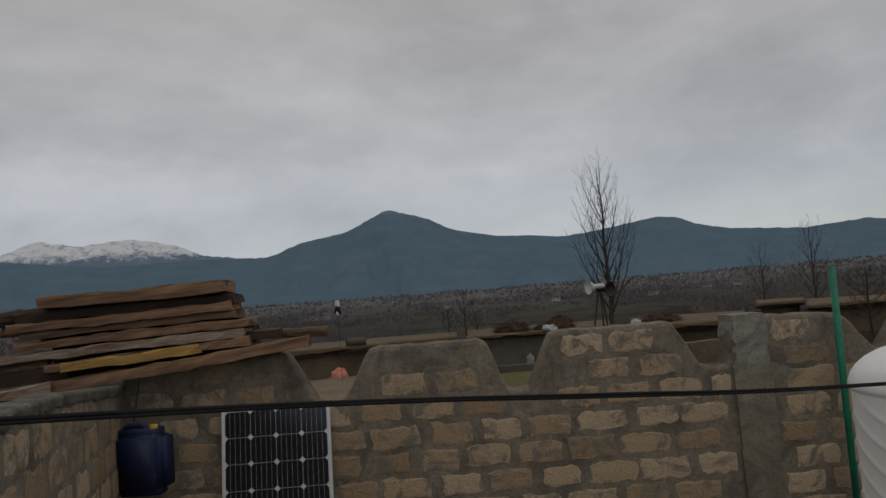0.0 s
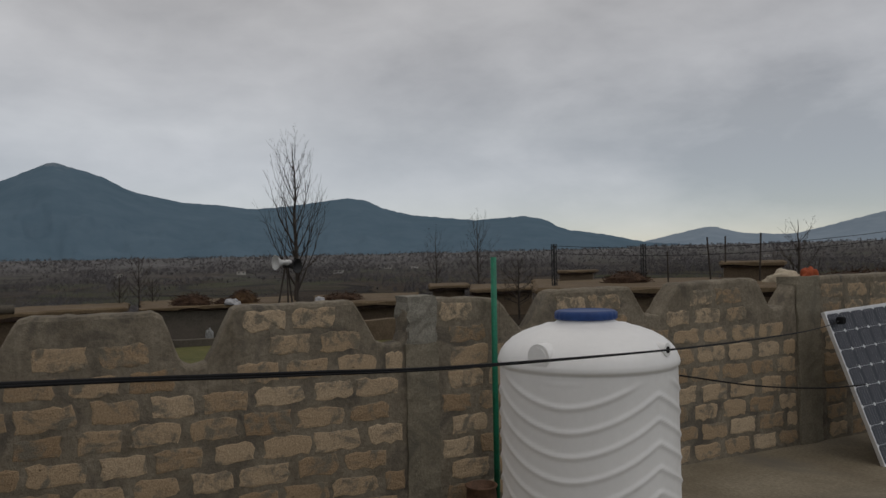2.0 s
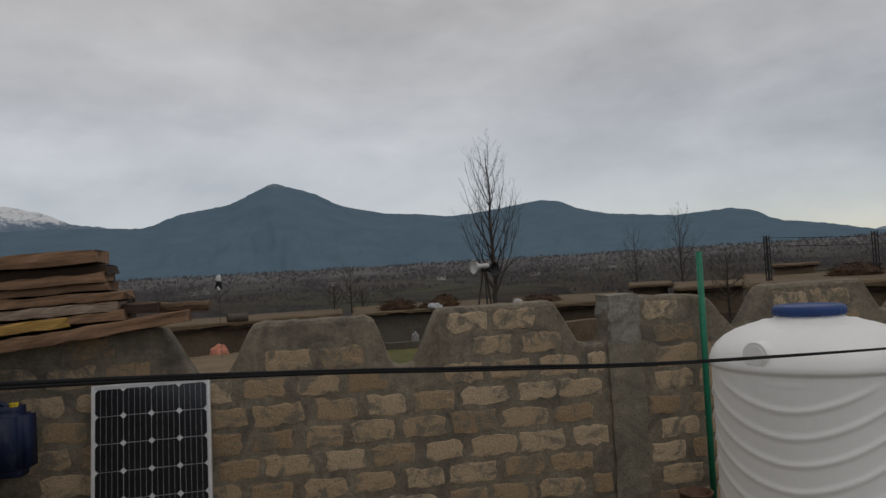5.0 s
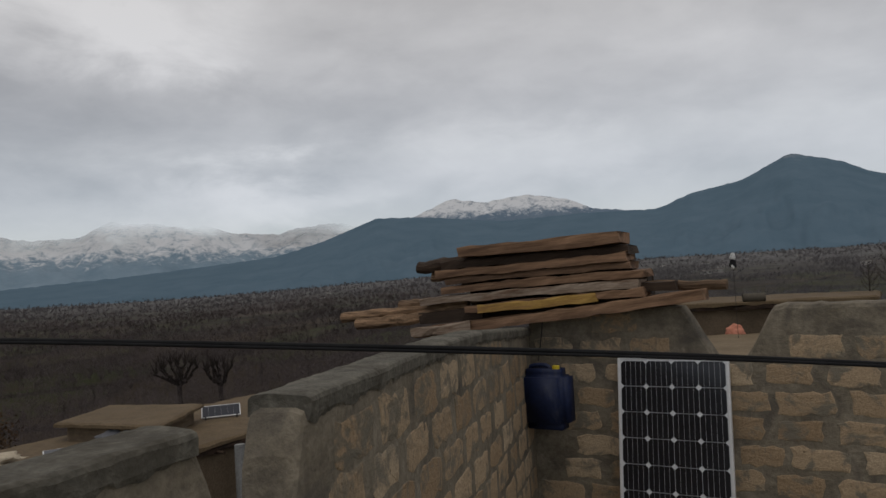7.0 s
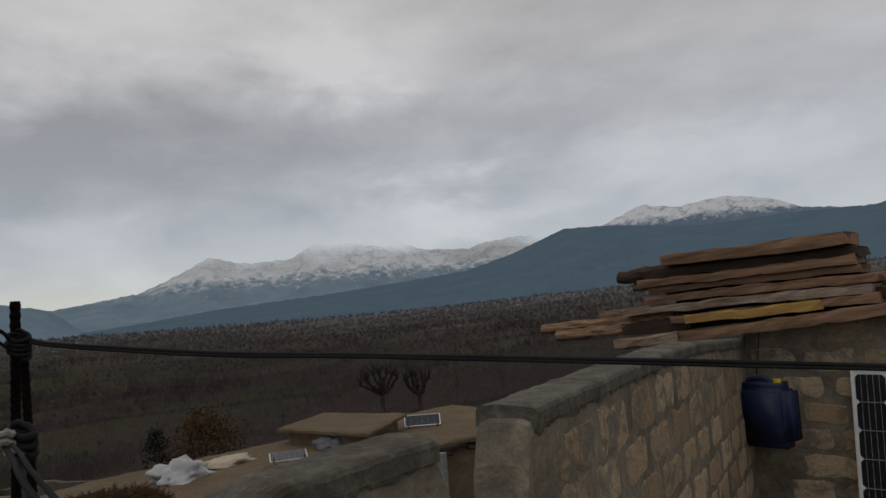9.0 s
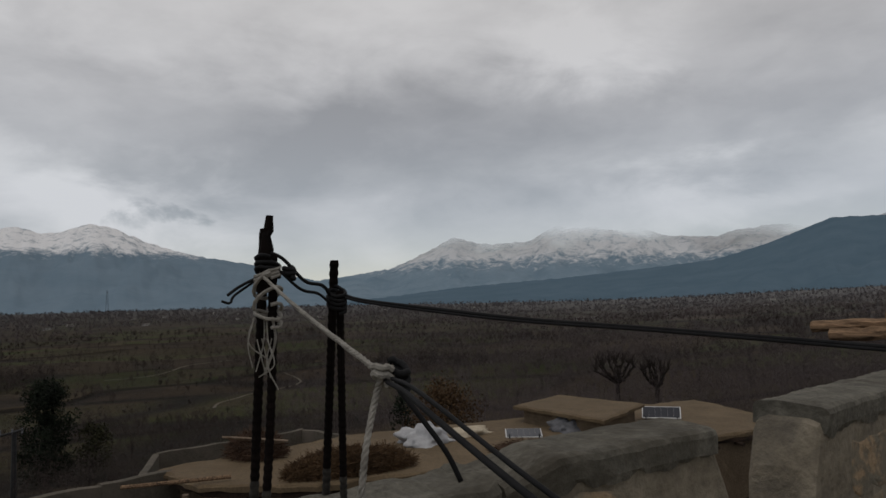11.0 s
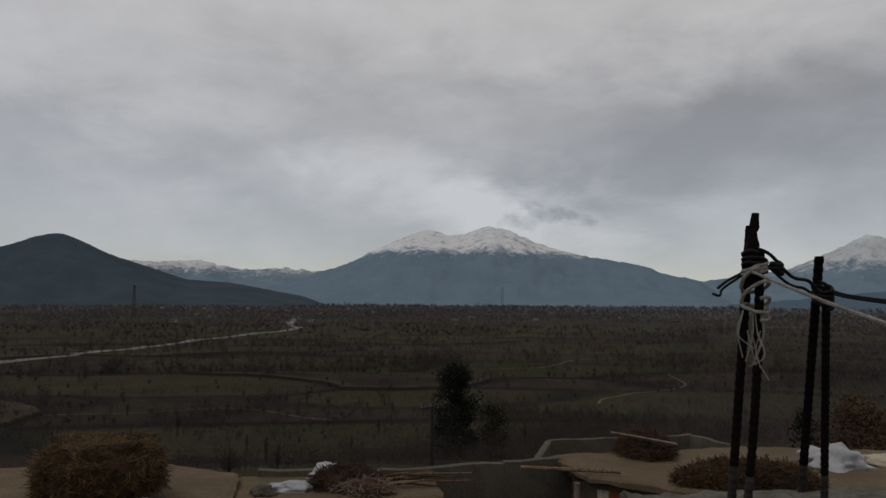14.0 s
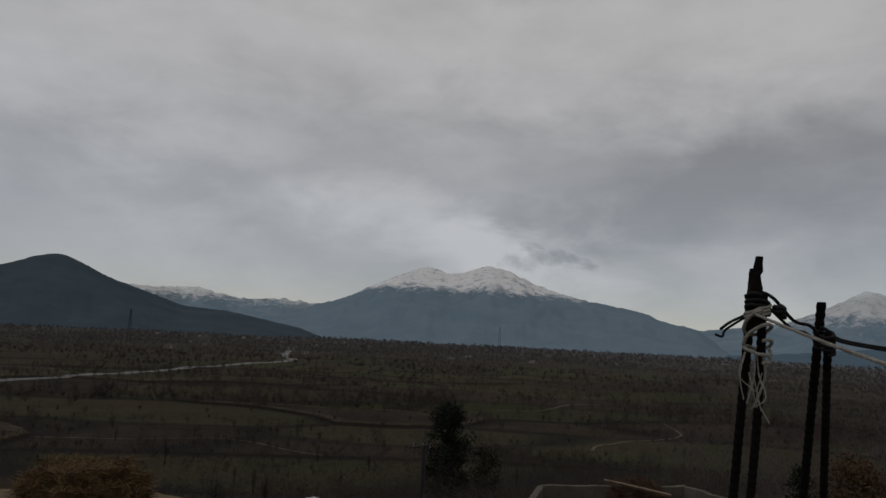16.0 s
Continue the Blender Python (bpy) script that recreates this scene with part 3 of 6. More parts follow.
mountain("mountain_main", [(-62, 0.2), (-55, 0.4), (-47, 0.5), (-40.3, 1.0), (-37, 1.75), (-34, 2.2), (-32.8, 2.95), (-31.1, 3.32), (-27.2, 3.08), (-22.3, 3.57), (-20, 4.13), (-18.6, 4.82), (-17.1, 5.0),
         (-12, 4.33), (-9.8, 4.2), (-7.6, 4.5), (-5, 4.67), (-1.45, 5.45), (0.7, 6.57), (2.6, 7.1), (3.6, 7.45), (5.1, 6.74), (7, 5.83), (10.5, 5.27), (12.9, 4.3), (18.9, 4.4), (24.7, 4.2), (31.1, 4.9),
         (34.7, 5.0), (38.9, 3.4), (42.5, 2.4), (46.1, 2.05), (53.5, 1.4), (61.5, 0.9), (67, 0.3), (74, -0.3)], 3300, 1300, 0.3, M_FOREST, "forested mountain, haze-tinted blue-grey, with a pointed, lightly snowed summit", seed=1, fine=0.10)
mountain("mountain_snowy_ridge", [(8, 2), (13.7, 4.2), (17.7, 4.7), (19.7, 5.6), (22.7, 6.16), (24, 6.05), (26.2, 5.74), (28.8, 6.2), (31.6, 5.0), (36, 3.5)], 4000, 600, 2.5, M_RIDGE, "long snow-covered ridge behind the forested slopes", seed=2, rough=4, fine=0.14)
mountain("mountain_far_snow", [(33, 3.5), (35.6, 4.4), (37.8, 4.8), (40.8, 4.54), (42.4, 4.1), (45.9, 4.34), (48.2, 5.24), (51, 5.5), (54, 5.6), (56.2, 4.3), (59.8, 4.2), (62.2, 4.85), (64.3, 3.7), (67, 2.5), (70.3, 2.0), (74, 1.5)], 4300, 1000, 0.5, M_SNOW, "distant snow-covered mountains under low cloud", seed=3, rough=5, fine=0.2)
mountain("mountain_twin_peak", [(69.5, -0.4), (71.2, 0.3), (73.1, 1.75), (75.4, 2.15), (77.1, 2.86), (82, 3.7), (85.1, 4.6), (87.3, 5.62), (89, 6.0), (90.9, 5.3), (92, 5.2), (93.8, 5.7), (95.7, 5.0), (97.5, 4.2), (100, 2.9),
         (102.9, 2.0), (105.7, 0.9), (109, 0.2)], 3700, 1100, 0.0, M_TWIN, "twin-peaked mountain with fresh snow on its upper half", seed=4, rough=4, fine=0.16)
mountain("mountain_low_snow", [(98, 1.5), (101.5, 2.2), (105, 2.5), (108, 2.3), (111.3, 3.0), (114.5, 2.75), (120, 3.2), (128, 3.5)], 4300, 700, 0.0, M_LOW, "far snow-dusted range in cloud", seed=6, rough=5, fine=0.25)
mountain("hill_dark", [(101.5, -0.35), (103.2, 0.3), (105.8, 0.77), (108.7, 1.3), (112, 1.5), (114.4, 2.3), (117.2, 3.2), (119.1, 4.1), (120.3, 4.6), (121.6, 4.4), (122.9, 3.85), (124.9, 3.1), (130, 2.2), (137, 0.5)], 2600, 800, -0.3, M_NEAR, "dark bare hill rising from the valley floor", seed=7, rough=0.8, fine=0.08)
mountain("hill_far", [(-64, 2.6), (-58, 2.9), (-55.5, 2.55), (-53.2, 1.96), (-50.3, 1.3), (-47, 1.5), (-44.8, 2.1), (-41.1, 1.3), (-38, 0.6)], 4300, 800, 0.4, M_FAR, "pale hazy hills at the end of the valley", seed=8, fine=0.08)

# ---- the roof terrace ----
WALL_Y, FLOOR_Z, TOP_Z, LOW_Z = 4.79, -0.12, 1.35, 1.02
CORNER, B_BEND, B_END = Vector((-2.0, 4.79)), Vector((-1.13, 1.39)), Vector((-1.135, 0.10))
B_ONE = (B_BEND - CORNER).length
B_LEN = B_ONE + (B_END - B_BEND).length


def b_dir(s):
    return ((B_BEND - CORNER) if s < B_ONE else (B_END - B_BEND)).normalized()


def slab_from_outline(outline, z0, z1, name, material, label, category, parent=None, kind="", jitter=0.0, seed=0, smooth=False):
    """A horizontal slab: outline of (x, y) points, with uneven rim."""
    rng = random.Random(seed)
    pts = []
    for (ax, ay), (bx, by) in zip(outline, outline[1:] + outline[:1]):
        k = max(1, int(math.hypot(bx - ax, by - ay) / 0.35)) if jitter else 1
        for i in range(k):
            t = i / k
            pts.append((ax + (bx - ax) * t + rng.uniform(-jitter, jitter), ay + (by - ay) * t + rng.uniform(-jitter, jitter)))
    bm = bmesh.new()
    lower = [bm.verts.new((x, y, z0 + rng.uniform(-jitter, jitter) * 0.5)) for x, y in pts]
    mid = [bm.verts.new((x, y, z1 - (z1 - z0) * 0.35 + rng.uniform(-jitter, jitter) * 0.4)) for x, y in pts]
    cx, cy = sum(p[0] for p in pts) / len(pts), sum(p[1] for p in pts) / len(pts)
    ins = 0.12 if jitter else 0.01
    up = []
    for x, y in pts:
        d = math.hypot(cx - x, cy - y)
        up.append(bm.verts.new((x + (cx - x) / d * ins, y + (cy - y) / d * ins, z1 + rng.uniform(-jitter, jitter) * 0.25)))
    n = len(pts)
    for k in range(n):
        for a, b in ((lower, mid), (mid, up)):
            bm.faces.new((a[k], a[(k + 1) % n], b[(k + 1) % n], b[k]))
    bmesh.ops.triangulate(bm, faces=[bm.faces.new(up), bm.faces.new(lower[::-1])])
    ob = part(name, bm, material, parent, smooth=smooth)
    if label:
        tagged(ob, label, category, kind=kind)
    return ob


B_OUT = Vector((-0.15, -0.01))
slab_from_outline([(-2.2, 5.0), (8.5, 5.0), (8.5, -4), (B_END.x + B_OUT.x + 0.9, -4), (B_END.x + B_OUT.x, B_END.y)], -0.32, FLOOR_Z, "floor", FLOOR_CEMENT, "flat cement roof terrace, dusty and stained", "floor", kind="structure")
slab_from_outline([(-2.1, 4.9), (8.4, 4.9), (8.4, -3.9), (0.1, -3.9), (-0.9, 0.1)], -6.0, -0.33, "house_wall", MUD_WALL, "plastered house walls below the roof terrace", "wall", kind="structure")


def wall_mesh(name, top, s0, s1, place, thick, label, seed):
    """A parapet raised strip by strip under its top line (s, z), with a worn, uneven rim."""
    rng = random.Random(seed)
    marks = sorted({round(q, 4) for q, _ in top if s0 <= q <= s1} | {s0, s1} | {s0 + (s1 - s0) * i / int((s1 - s0) / 0.045) for i in range(1, int((s1 - s0) / 0.045))})
    bm = bmesh.new()
    rings = []
    for q in marks:
        zt = 0.5 * lerp_table(q, top) + 0.25 * (lerp_table(q - 0.03, top) + lerp_table(q + 0.03, top)) + 0.012 * noise.noise((q * 14, seed, 0)) + rng.uniform(-0.004, 0.004)
        ring = []
        for d, z in ((0.0, FLOOR_Z), (0.0, 0.5), (0.0, zt - 0.028), (0.008, zt - 0.008), (0.03, zt), (thick - 0.03, zt), (thick - 0.008, zt - 0.008), (thick, zt - 0.03), (thick, FLOOR_Z)):
            ring.append(bm.verts.new(place(q, d + (rng.uniform(-0.003, 0.003) if z > 0.6 else 0), z)))
        rings.append(ring)
    for a, b in zip(rings, rings[1:]):
        for k in range(len(a) - 1):
            bm.faces.new((a[k], a[k + 1], b[k + 1], b[k]))
    bm.faces.new(rings[0])
    bm.faces.new(rings[-1][::-1])
    return tagged(part(name, bm, MORTAR), label, "wall", kind="structure")


A_TOP = [(-0.97, TOP_Z), (-0.79, LOW_Z), (-0.61, LOW_Z), (-0.44, TOP_Z - 0.01), (0.31, TOP_Z - 0.015), (0.41, LOW_Z - 0.01), (0.56, LOW_Z - 0.02), (0.72, TOP_Z), (1.5, TOP_Z + 0.005), (1.66, 1.06), (1.86, 1.05),
         (1.865, TOP_Z - 0.005), (2.09, TOP_Z - 0.005), (2.5, 1.335), (2.6, 1.315), (2.79, 1.07), (2.85, 1.07), (3.05, TOP_Z + 0.012), (3.79, TOP_Z + 0.02), (3.92, 1.15), (4.07, 1.12), (4.28, TOP_Z + 0.025),
         (5.17, TOP_Z + 0.045), (5.32, 1.12), (5.48, 1.13), (5.68, TOP_Z + 0.03), (8.5, TOP_Z + 0.05)]
A_TOP = [(-2.0, 1.33)] + A_TOP
wall_a = wall_mesh("wall_north", A_TOP, -2.0, 8.5, lambda s, d, z: (s, WALL_Y + d, z), 0.19, "crenellated parapet of sandy blocks in thick grey mortar", 11)
S_GAP = 3.57
B_TOP = [(0.0, 1.22), (0.75, 1.27), (1.5, 1.325), (2.0, 1.338), (2.5, 1.34), (3.45, 1.338), (3.55, 1.0), (3.68, 1.0), (3.785, 1.33), (4.15, 1.32), (4.32, 1.27), (B_LEN, 1.25)]


def on_b(s, d, z):
    u = b_dir(s)
    q = (CORNER + u * s if s < B_ONE else B_BEND + u * (s - B_ONE)) + Vector((u.y, -u.x)) * d
    return (q.x, q.y, z)


wall_b = wall_mesh("wall_west", B_TOP, 0.0, B_LEN, on_b, 0.15, "block parapet with a rough cement coping and a narrow notch", 12)
# cement columns in the parapet
rngc = random.Random(5)
for x0, x1, low, top in ((1.855, 2.1, FLOOR_Z, 1.04), (1.868, 2.088, 1.04, 1.362), (5.64, 5.93, FLOOR_Z, 1.385)):
    bm = bmesh.new()
    m = 22 if low < 1 else 7
    zs = [low + (top - low) * i / m for i in range(m + 1)]
    rows = []
    for z in zs:
        j = 0.014 if z > 1.0 else 0.006
        rows.append([bm.verts.new((x + rngc.uniform(-j, j), y + rngc.uniform(-0.004, 0.004), z + rngc.uniform(-0.006, 0.006)))
                     for x, y in ((x0, 4.80), (x0 + 0.004, 4.772), (x0 + 0.09, 4.766), (x1 - 0.09, 4.766), (x1, 4.772), (x1 + 0.004, 4.80), (x1, 4.99), (x0, 4.99))])
    for a, b in zip(rows, rows[1:]):
        for k in range(8):
            bm.faces.new((a[k], a[(k + 1) % 8], b[(k + 1) % 8], b[k]))
    bm.faces.new(rows[-1])
    tagged(part("column", bm, CEMENT_COLUMN if low < 1 else CEMENT_PALE, wall_a), "rough grey cement column" if low < 1 else "paler broken stub on the cement column")
# coping of cement on the west parapet
LOW_COPING = ((-0.004, -0.05), (-0.010, -0.036), (-0.013, -0.004), (-0.008, 0.006), (0.004, 0.011), (0.05, 0.013), (0.10, 0.014), (0.145, 0.010), (0.156, 0.002), (0.158, -0.04))
THICK_CAP = ((-0.006, -0.06), (-0.014, -0.03), (-0.015, 0.008), (-0.008, 0.022), (0.006, 0.028), (0.045, 0.031), (0.08, 0.032), (0.115, 0.031), (0.148, 0.026), (0.160, 0.014), (0.165, -0.01), (0.16, -0.05))


def coping(s0, s1, section, seed, label, lumps=0.004):
    """Rough cement laid along the top of the west parapet."""
    bm = bmesh.new()
    n = int((s1 - s0) / 0.01)
    rings = []
    for i in range(n + 1):
        s = s0 + (s1 - s0) * i / n
        zz = lerp_table(s, B_TOP)
        ragged = 0.022 * noise.noise((s * 9, seed, 0)) + 0.012 * noise.noise((s * 31, seed, 1))
        ring = []
        for k, (d, h) in enumerate(section):
            q = Vector(on_b(s, d, zz + h + (ragged if k == 0 else 0)))
            q += noise.noise_vector(q * 11) * lumps + noise.noise_vector(q * 38) * lumps * 0.6 + noise.noise_vector(q * 110) * lumps * 0.35
            ring.append(bm.verts.new(q))
        rings.append(ring)
    for a, b in zip(rings, rings[1:]):
        for k in range(len(section) - 1):
            bm.faces.new((a[k], a[k + 1], b[k + 1], b[k]))
    bm.faces.new(rings[0])
    bm.faces.new(rings[-1][::-1])
    tagged(part("coping", bm, CEMENT, wall_b), label)


coping(0.0, 3.44, LOW_COPING, 21, "grey cement coping with crumbled edges")
coping(3.79, 4.27, LOW_COPING, 22, "grey cement coping with crumbled edges")
coping(4.28, B_LEN + 0.012, THICK_CAP, 23, "broken grey concrete cap holding four reinforcing bars", 0.010)


# ---- things on the terrace ----
def water_tank():
    t = thing("water_tank", (2.358, 3.397, FLOOR_Z), "white plastic water tank with chevron ribs and a blue lid", "water tank")
    H, R, n = 1.16, 0.468, 168
    rows = []
    apex = radians(-80)
    for i in range(112):
        z = H * i / 111
        rows.append(z)
    bm = bmesh.new()
    rings = []
    for z in rows:
        ring = []
        for k in range(n):
            th = 2 * math.pi * k / n
            wave = 0.17 * (1 - abs(math.sin(1.5 * (th - apex)))) ** 0.9
            u = abs(((z - wave) / 0.118) % 1.0 - 0.5)
            rib = 0.0075 * max(0.0, 1 - (u / 0.13) ** 2) if u < 0.13 else 0.0
            fade = min(1, z / 0.08) * min(1, max(0, (H - 0.03 - z) / 0.05))
            r = R + rib * fade - (0.01 * max(0, 0.06 - z) / 0.06)
            ring.append(bm.verts.new((r * math.cos(th), r * math.sin(th), z)))
        rings.append(ring)
    # shoulder, dome and neck
    for r, z in ((0.476, 1.165), (0.48, 1.18), (0.476, 1.20), (0.462, 1.235), (0.44, 1.265), (0.40, 1.30), (0.35, 1.328), (0.29, 1.35), (0.235, 1.364), (0.20, 1.372), (0.172, 1.378), (0.152, 1.39), (0.150, 1.41)):
        ring = []
        for k in range(n):
            th = 2 * math.pi * k / n
            lobe = 0.012 * max(0, math.cos(4 * (th - apex))) ** 3 if 0.28 < r < 0.47 else 0
            ring.append(bm.verts.new((r * math.cos(th), r * math.sin(th), z + lobe)))
        rings.append(ring)
    for a, b in zip(rings, rings[1:]):
        for k in range(n):
            bm.faces.new((a[k], a[(k + 1) % n], b[(k + 1) % n], b[k]))
    bm.faces.new(rings[0][::-1])
    bm.faces.new(rings[-1])
    part("body", bm, TANK, t, smooth=True)
    bm = bmesh.new()
    rings = []
    for r, z in ((0.148, 1.395), (0.160, 1.396), (0.164, 1.401), (0.164, 1.432), (0.159, 1.440), (0.145, 1.444), (0.136, 1.440), (0.02, 1.443)):
        rings.append([bm.verts.new(((r + (0.003 if k % 4 < 2 and r > 0.162 else 0)) * math.cos(2 * math.pi * k / 96), (r + (0.003 if k % 4 < 2 and r > 0.162 else 0)) * math.sin(2 * math.pi * k / 96), z)) for k in range(96)])
    for a, b in zip(rings, rings[1:]):
        for k in range(96):
            bm.faces.new((a[k], a[(k + 1) % 96], b[(k + 1) % 96], b[k]))
    bm.faces.new(rings[-1])
    part("lid", bm, BLUE_LID, t, "dark blue screw lid", smooth=True)
    # moulded outlet bosses on the shoulder
    for th, big in ((radians(205), True), (radians(291), False), (radians(20), False)):
        bm = bmesh.new()
        d = Vector((math.cos(th), math.sin(th), 0.0))
        r0 = 0.062 if big else 0.034
        base = d * (0.33 if big else 0.36) + Vector((0, 0, 1.245 if big else 1.262))
        tip = d * (0.475 if big else 0.47) + Vector((0, 0, 1.245 if big else 1.262))
        tube(bm, [base, base.lerp(tip, 0.5), base.lerp(tip, 0.93), tip], r0, 24)
        boss = part("outlet_boss", bm, TANK, t, smooth=False)
        bm = bmesh.new()
        tube(bm, [tip - d * 0.006, tip + d * 0.003], r0 * (0.72 if big else 0.5), 20)
        part("outlet_face", bm, TANK if big else CABLE, boss, "" if big else "dark threaded opening")
    return t


water_tank()


def solar_panel(name, width, cols, rows, cell_mat, label, lines=True):
    """A framed panel, standing up along z with its face towards -y, foot at the origin."""
    t = thing(name, (0, 0, 0), label, "solar panel")
    pitch = (width - 0.04) / cols
    hgt = rows * pitch + 0.05
    w = width / 2
    bm = bmesh.new()
    for a in ((-w, 0, 0, -w + 0.014, 0.035, hgt), (w - 0.014, 0, 0, w, 0.035, hgt), (-w + 0.014, 0, 0, w - 0.014, 0.035, 0.014), (-w + 0.014, 0, hgt - 0.014, w - 0.014, 0.035, hgt)):
        box(bm, *a, 0.0015)
    part("frame", bm, ALU, t, "bare aluminium frame")
    bm = bmesh.new()
    box(bm, -w + 0.012, 0.006, 0.012, w - 0.012, 0.012, hgt - 0.012)
    part("backsheet", bm, BACKSHEET, t, "white backing between the cells")
    h = pitch / 2 - 0.0015
    c = 0.017
    me = bpy.data.meshes.new("cell")
    shape = [(-h + c, -h), (h - c, -h), (h, -h + c), (h, h - c), (h - c, h), (-h + c, h), (-h, h - c), (-h, -h + c)]
    vs = [(x, 0.0, z) for x, z in shape] + [(x, 0.003, z) for x, z in shape]
    me.from_pydata(vs, [], [tuple(range(8))] + [(i, (i + 1) % 8, 8 + (i + 1) % 8, 8 + i) for i in range(8)])
    me.materials.append(cell_mat)
    bus = bpy.data.meshes.new("busbar")
    bv, bf = [], []
    if lines:
        for x in (-0.3, -0.1, 0.1, 0.3):
            k = len(bv)
            xx = x * pitch
            bv += [(xx - 0.0008, 0, -h), (xx + 0.0008, 0, -h), (xx + 0.0008, 0, h), (xx - 0.0008, 0, h)]
            bf.append((k, k + 1, k + 2, k + 3))
        bus.from_pydata(bv, [], bf)
        bus.materials.append(CELL_LINE)
    for i in range(cols):
        for j in range(rows):
            ob = new("cell", me)
            ob.parent = t
            ob.location = (-w + 0.02 + pitch * (i + 0.5), 0.003, 0.025 + pitch * (j + 0.5))
            if lines:
                b = new("busbar", bus)
                b.parent = ob
                b.location = (0, -0.0012, 0)
    return t, hgt


panel_1, p1h = solar_panel("solar_panel", 0.67, 4, 9, CELL, "black monocrystalline solar panel leaning against the parapet")
lean = 9.0
panel_1.matrix_basis = pose(-1.035, 4.715 - math.sin(radians(lean)) * p1h, 1.04 - math.cos(radians(lean)) * p1h, -lean, 0, 0)
panel_2, p2h = solar_panel("solar_panel", 0.99, 6, 8, BLUE_CELL, "tilted solar panel leaning in the terrace corner", True)
panel_2.matrix_basis = pose(6.12, 4.0, FLOOR_Z + 0.005, -20.5, -2.5, 2)


def prop_block(x, y, z0, z1, w=0.3, d=0.16):
    bm = bmesh.new()
    box(bm, -w / 2, -d / 2, 0, w / 2, d / 2, z1 - z0, 0.012)
    ob = part("prop_block", bm, BLOCK)
    ob.location = (x, y, z0)
    tagged(ob, "loose sandy block on the terrace floor", "block")


p1_foot = 1.04 - math.cos(radians(lean)) * p1h
if p1_foot > FLOOR_Z + 0.02:
    prop_block(-1.035, 4.715 - math.sin(radians(lean)) * p1h + 0.02, FLOOR_Z, p1_foot, 0.5, 0.14)


# stacked timber on the corner
def plank(x0, z0, x1, z1, h, y0, y1, material, label, seed, group="stacked timber"):
    rng = random.Random(seed)
    length = math.hypot(x1 - x0, z1 - z0)
    bm = bmesh.new()
    n = max(6, int(length / 0.09))
    rings = []
    bow = rng.uniform(-0.008, 0.008)
    for i in range(n + 1):
        s = i / n
        w = bow * math.sin(math.pi * s)
        jj = lambda a=0.0065: rng.uniform(-a, a)
        sk = rng.uniform(-0.012, 0.012) if i in (0, n) else 0
        ring = [(0, -h), (0, -0.006), (0.006, 0), (y1 - y0 - 0.006, 0), (y1 - y0, -0.006), (y1 - y0, -h)]
        rings.append([bm.verts.new((length * s + (sk + jj(0.01) if i in (0, n) else 0), d + jj(), z + w + jj())) for d, z in ring])
    for a, b in zip(rings, rings[1:]):
        for k in range(6):
            bm.faces.new((a[k], a[(k + 1) % 6], b[(k + 1) % 6], b[k]))
    bm.faces.new(rings[0][::-1])
    bm.faces.new(rings[-1])
    ob = part("timber_plank", bm, material)
    ob.matrix_basis = pose(x0, y0, z0, 0, -math.degrees(math.atan2(z1 - z0, x1 - x0)), 0)
    return tagged(ob, label, "timber plank", group)


def log(x0, z0, x1, z1, r, y0, y1, material, label, seed):
    rng = random.Random(seed)
    a, b = Vector((x0, y0, z0)), Vector((x1, y1, z1))
    n = 12
    pts = [a.lerp(b, i / n) + Vector((0, rng.uniform(-1, 1), rng.uniform(-1, 1))) * 0.008 for i in range(n + 1)]
    bm = bmesh.new()
    tube(bm, [p - a for p in pts], r, 9, r * 0.85, 0.14, rng)
    ob = part("timber_log", bm, material)
    ob.location = a
    return tagged(ob, label, "log", "stacked timber")


BROWN = "rough weathered brown plank stacked on the parapet corner"
TIMBER = [(-2.44, 1.819, -1.28, 1.838, 0.088, 4.63, 4.86, WOOD, "thick sawn beam on top of the timber stack"),
          (-2.62, 1.725, -1.26, 1.750, 0.050, 4.70, 4.95, WOOD_DARK, "dark stained plank in the timber stack"),
          (-2.65, 1.66, -1.25, 1.705, 0.062, 4.66, 4.88, WOOD, BROWN), (-2.58, 1.598, -1.25, 1.643, 0.05, 4.68, 4.90, WOOD, BROWN),
          (-2.62, 1.54, -1.17, 1.588, 0.06, 4.66, 4.90, WOOD, BROWN), (-2.79, 1.465, -1.18, 1.53, 0.062, 4.65, 4.86, PALE_WOOD, "brown plank splashed with white lime"),
          (-2.42, 1.40, -1.17, 1.475, 0.06, 4.64, 4.82, WOOD, BROWN), (-2.86, 1.25, -0.80, 1.453, 0.082, 4.63, 4.80, WOOD, "long grey-brown plank carrying the stack"),
          (-2.55, 1.335, -1.0, 1.42, 0.055, 4.83, 5.05, WOOD_DARK, "dark plank inside the timber stack"), (-2.5, 1.80, -1.35, 1.80, 0.08, 4.88, 5.05, WOOD_DARK, "dark plank inside the timber stack"),
          (-2.6, 1.66, -1.3, 1.70, 0.12, 4.96, 5.06, WOOD_DARK, "dark plank inside the timber stack"), (-2.5, 1.5, -1.2, 1.54, 0.14, 4.92, 5.06, WOOD_DARK, "dark plank inside the timber stack"),
          (-1.42, 1.515, -0.98, 1.502, 0.045, 4.72, 4.86, WOOD_DARK, "short charred plank end in the timber stack"), (-2.83, 1.36, -2.3, 1.40, 0.07, 4.68, 4.84, WOOD_DARK, "dark plank inside the timber stack")]
TIMBER.append((-2.84, 1.252, -2.36, 1.298, 0.07, 4.598, 4.626, PALE_WOOD, "short lime-splashed board under the stack"))
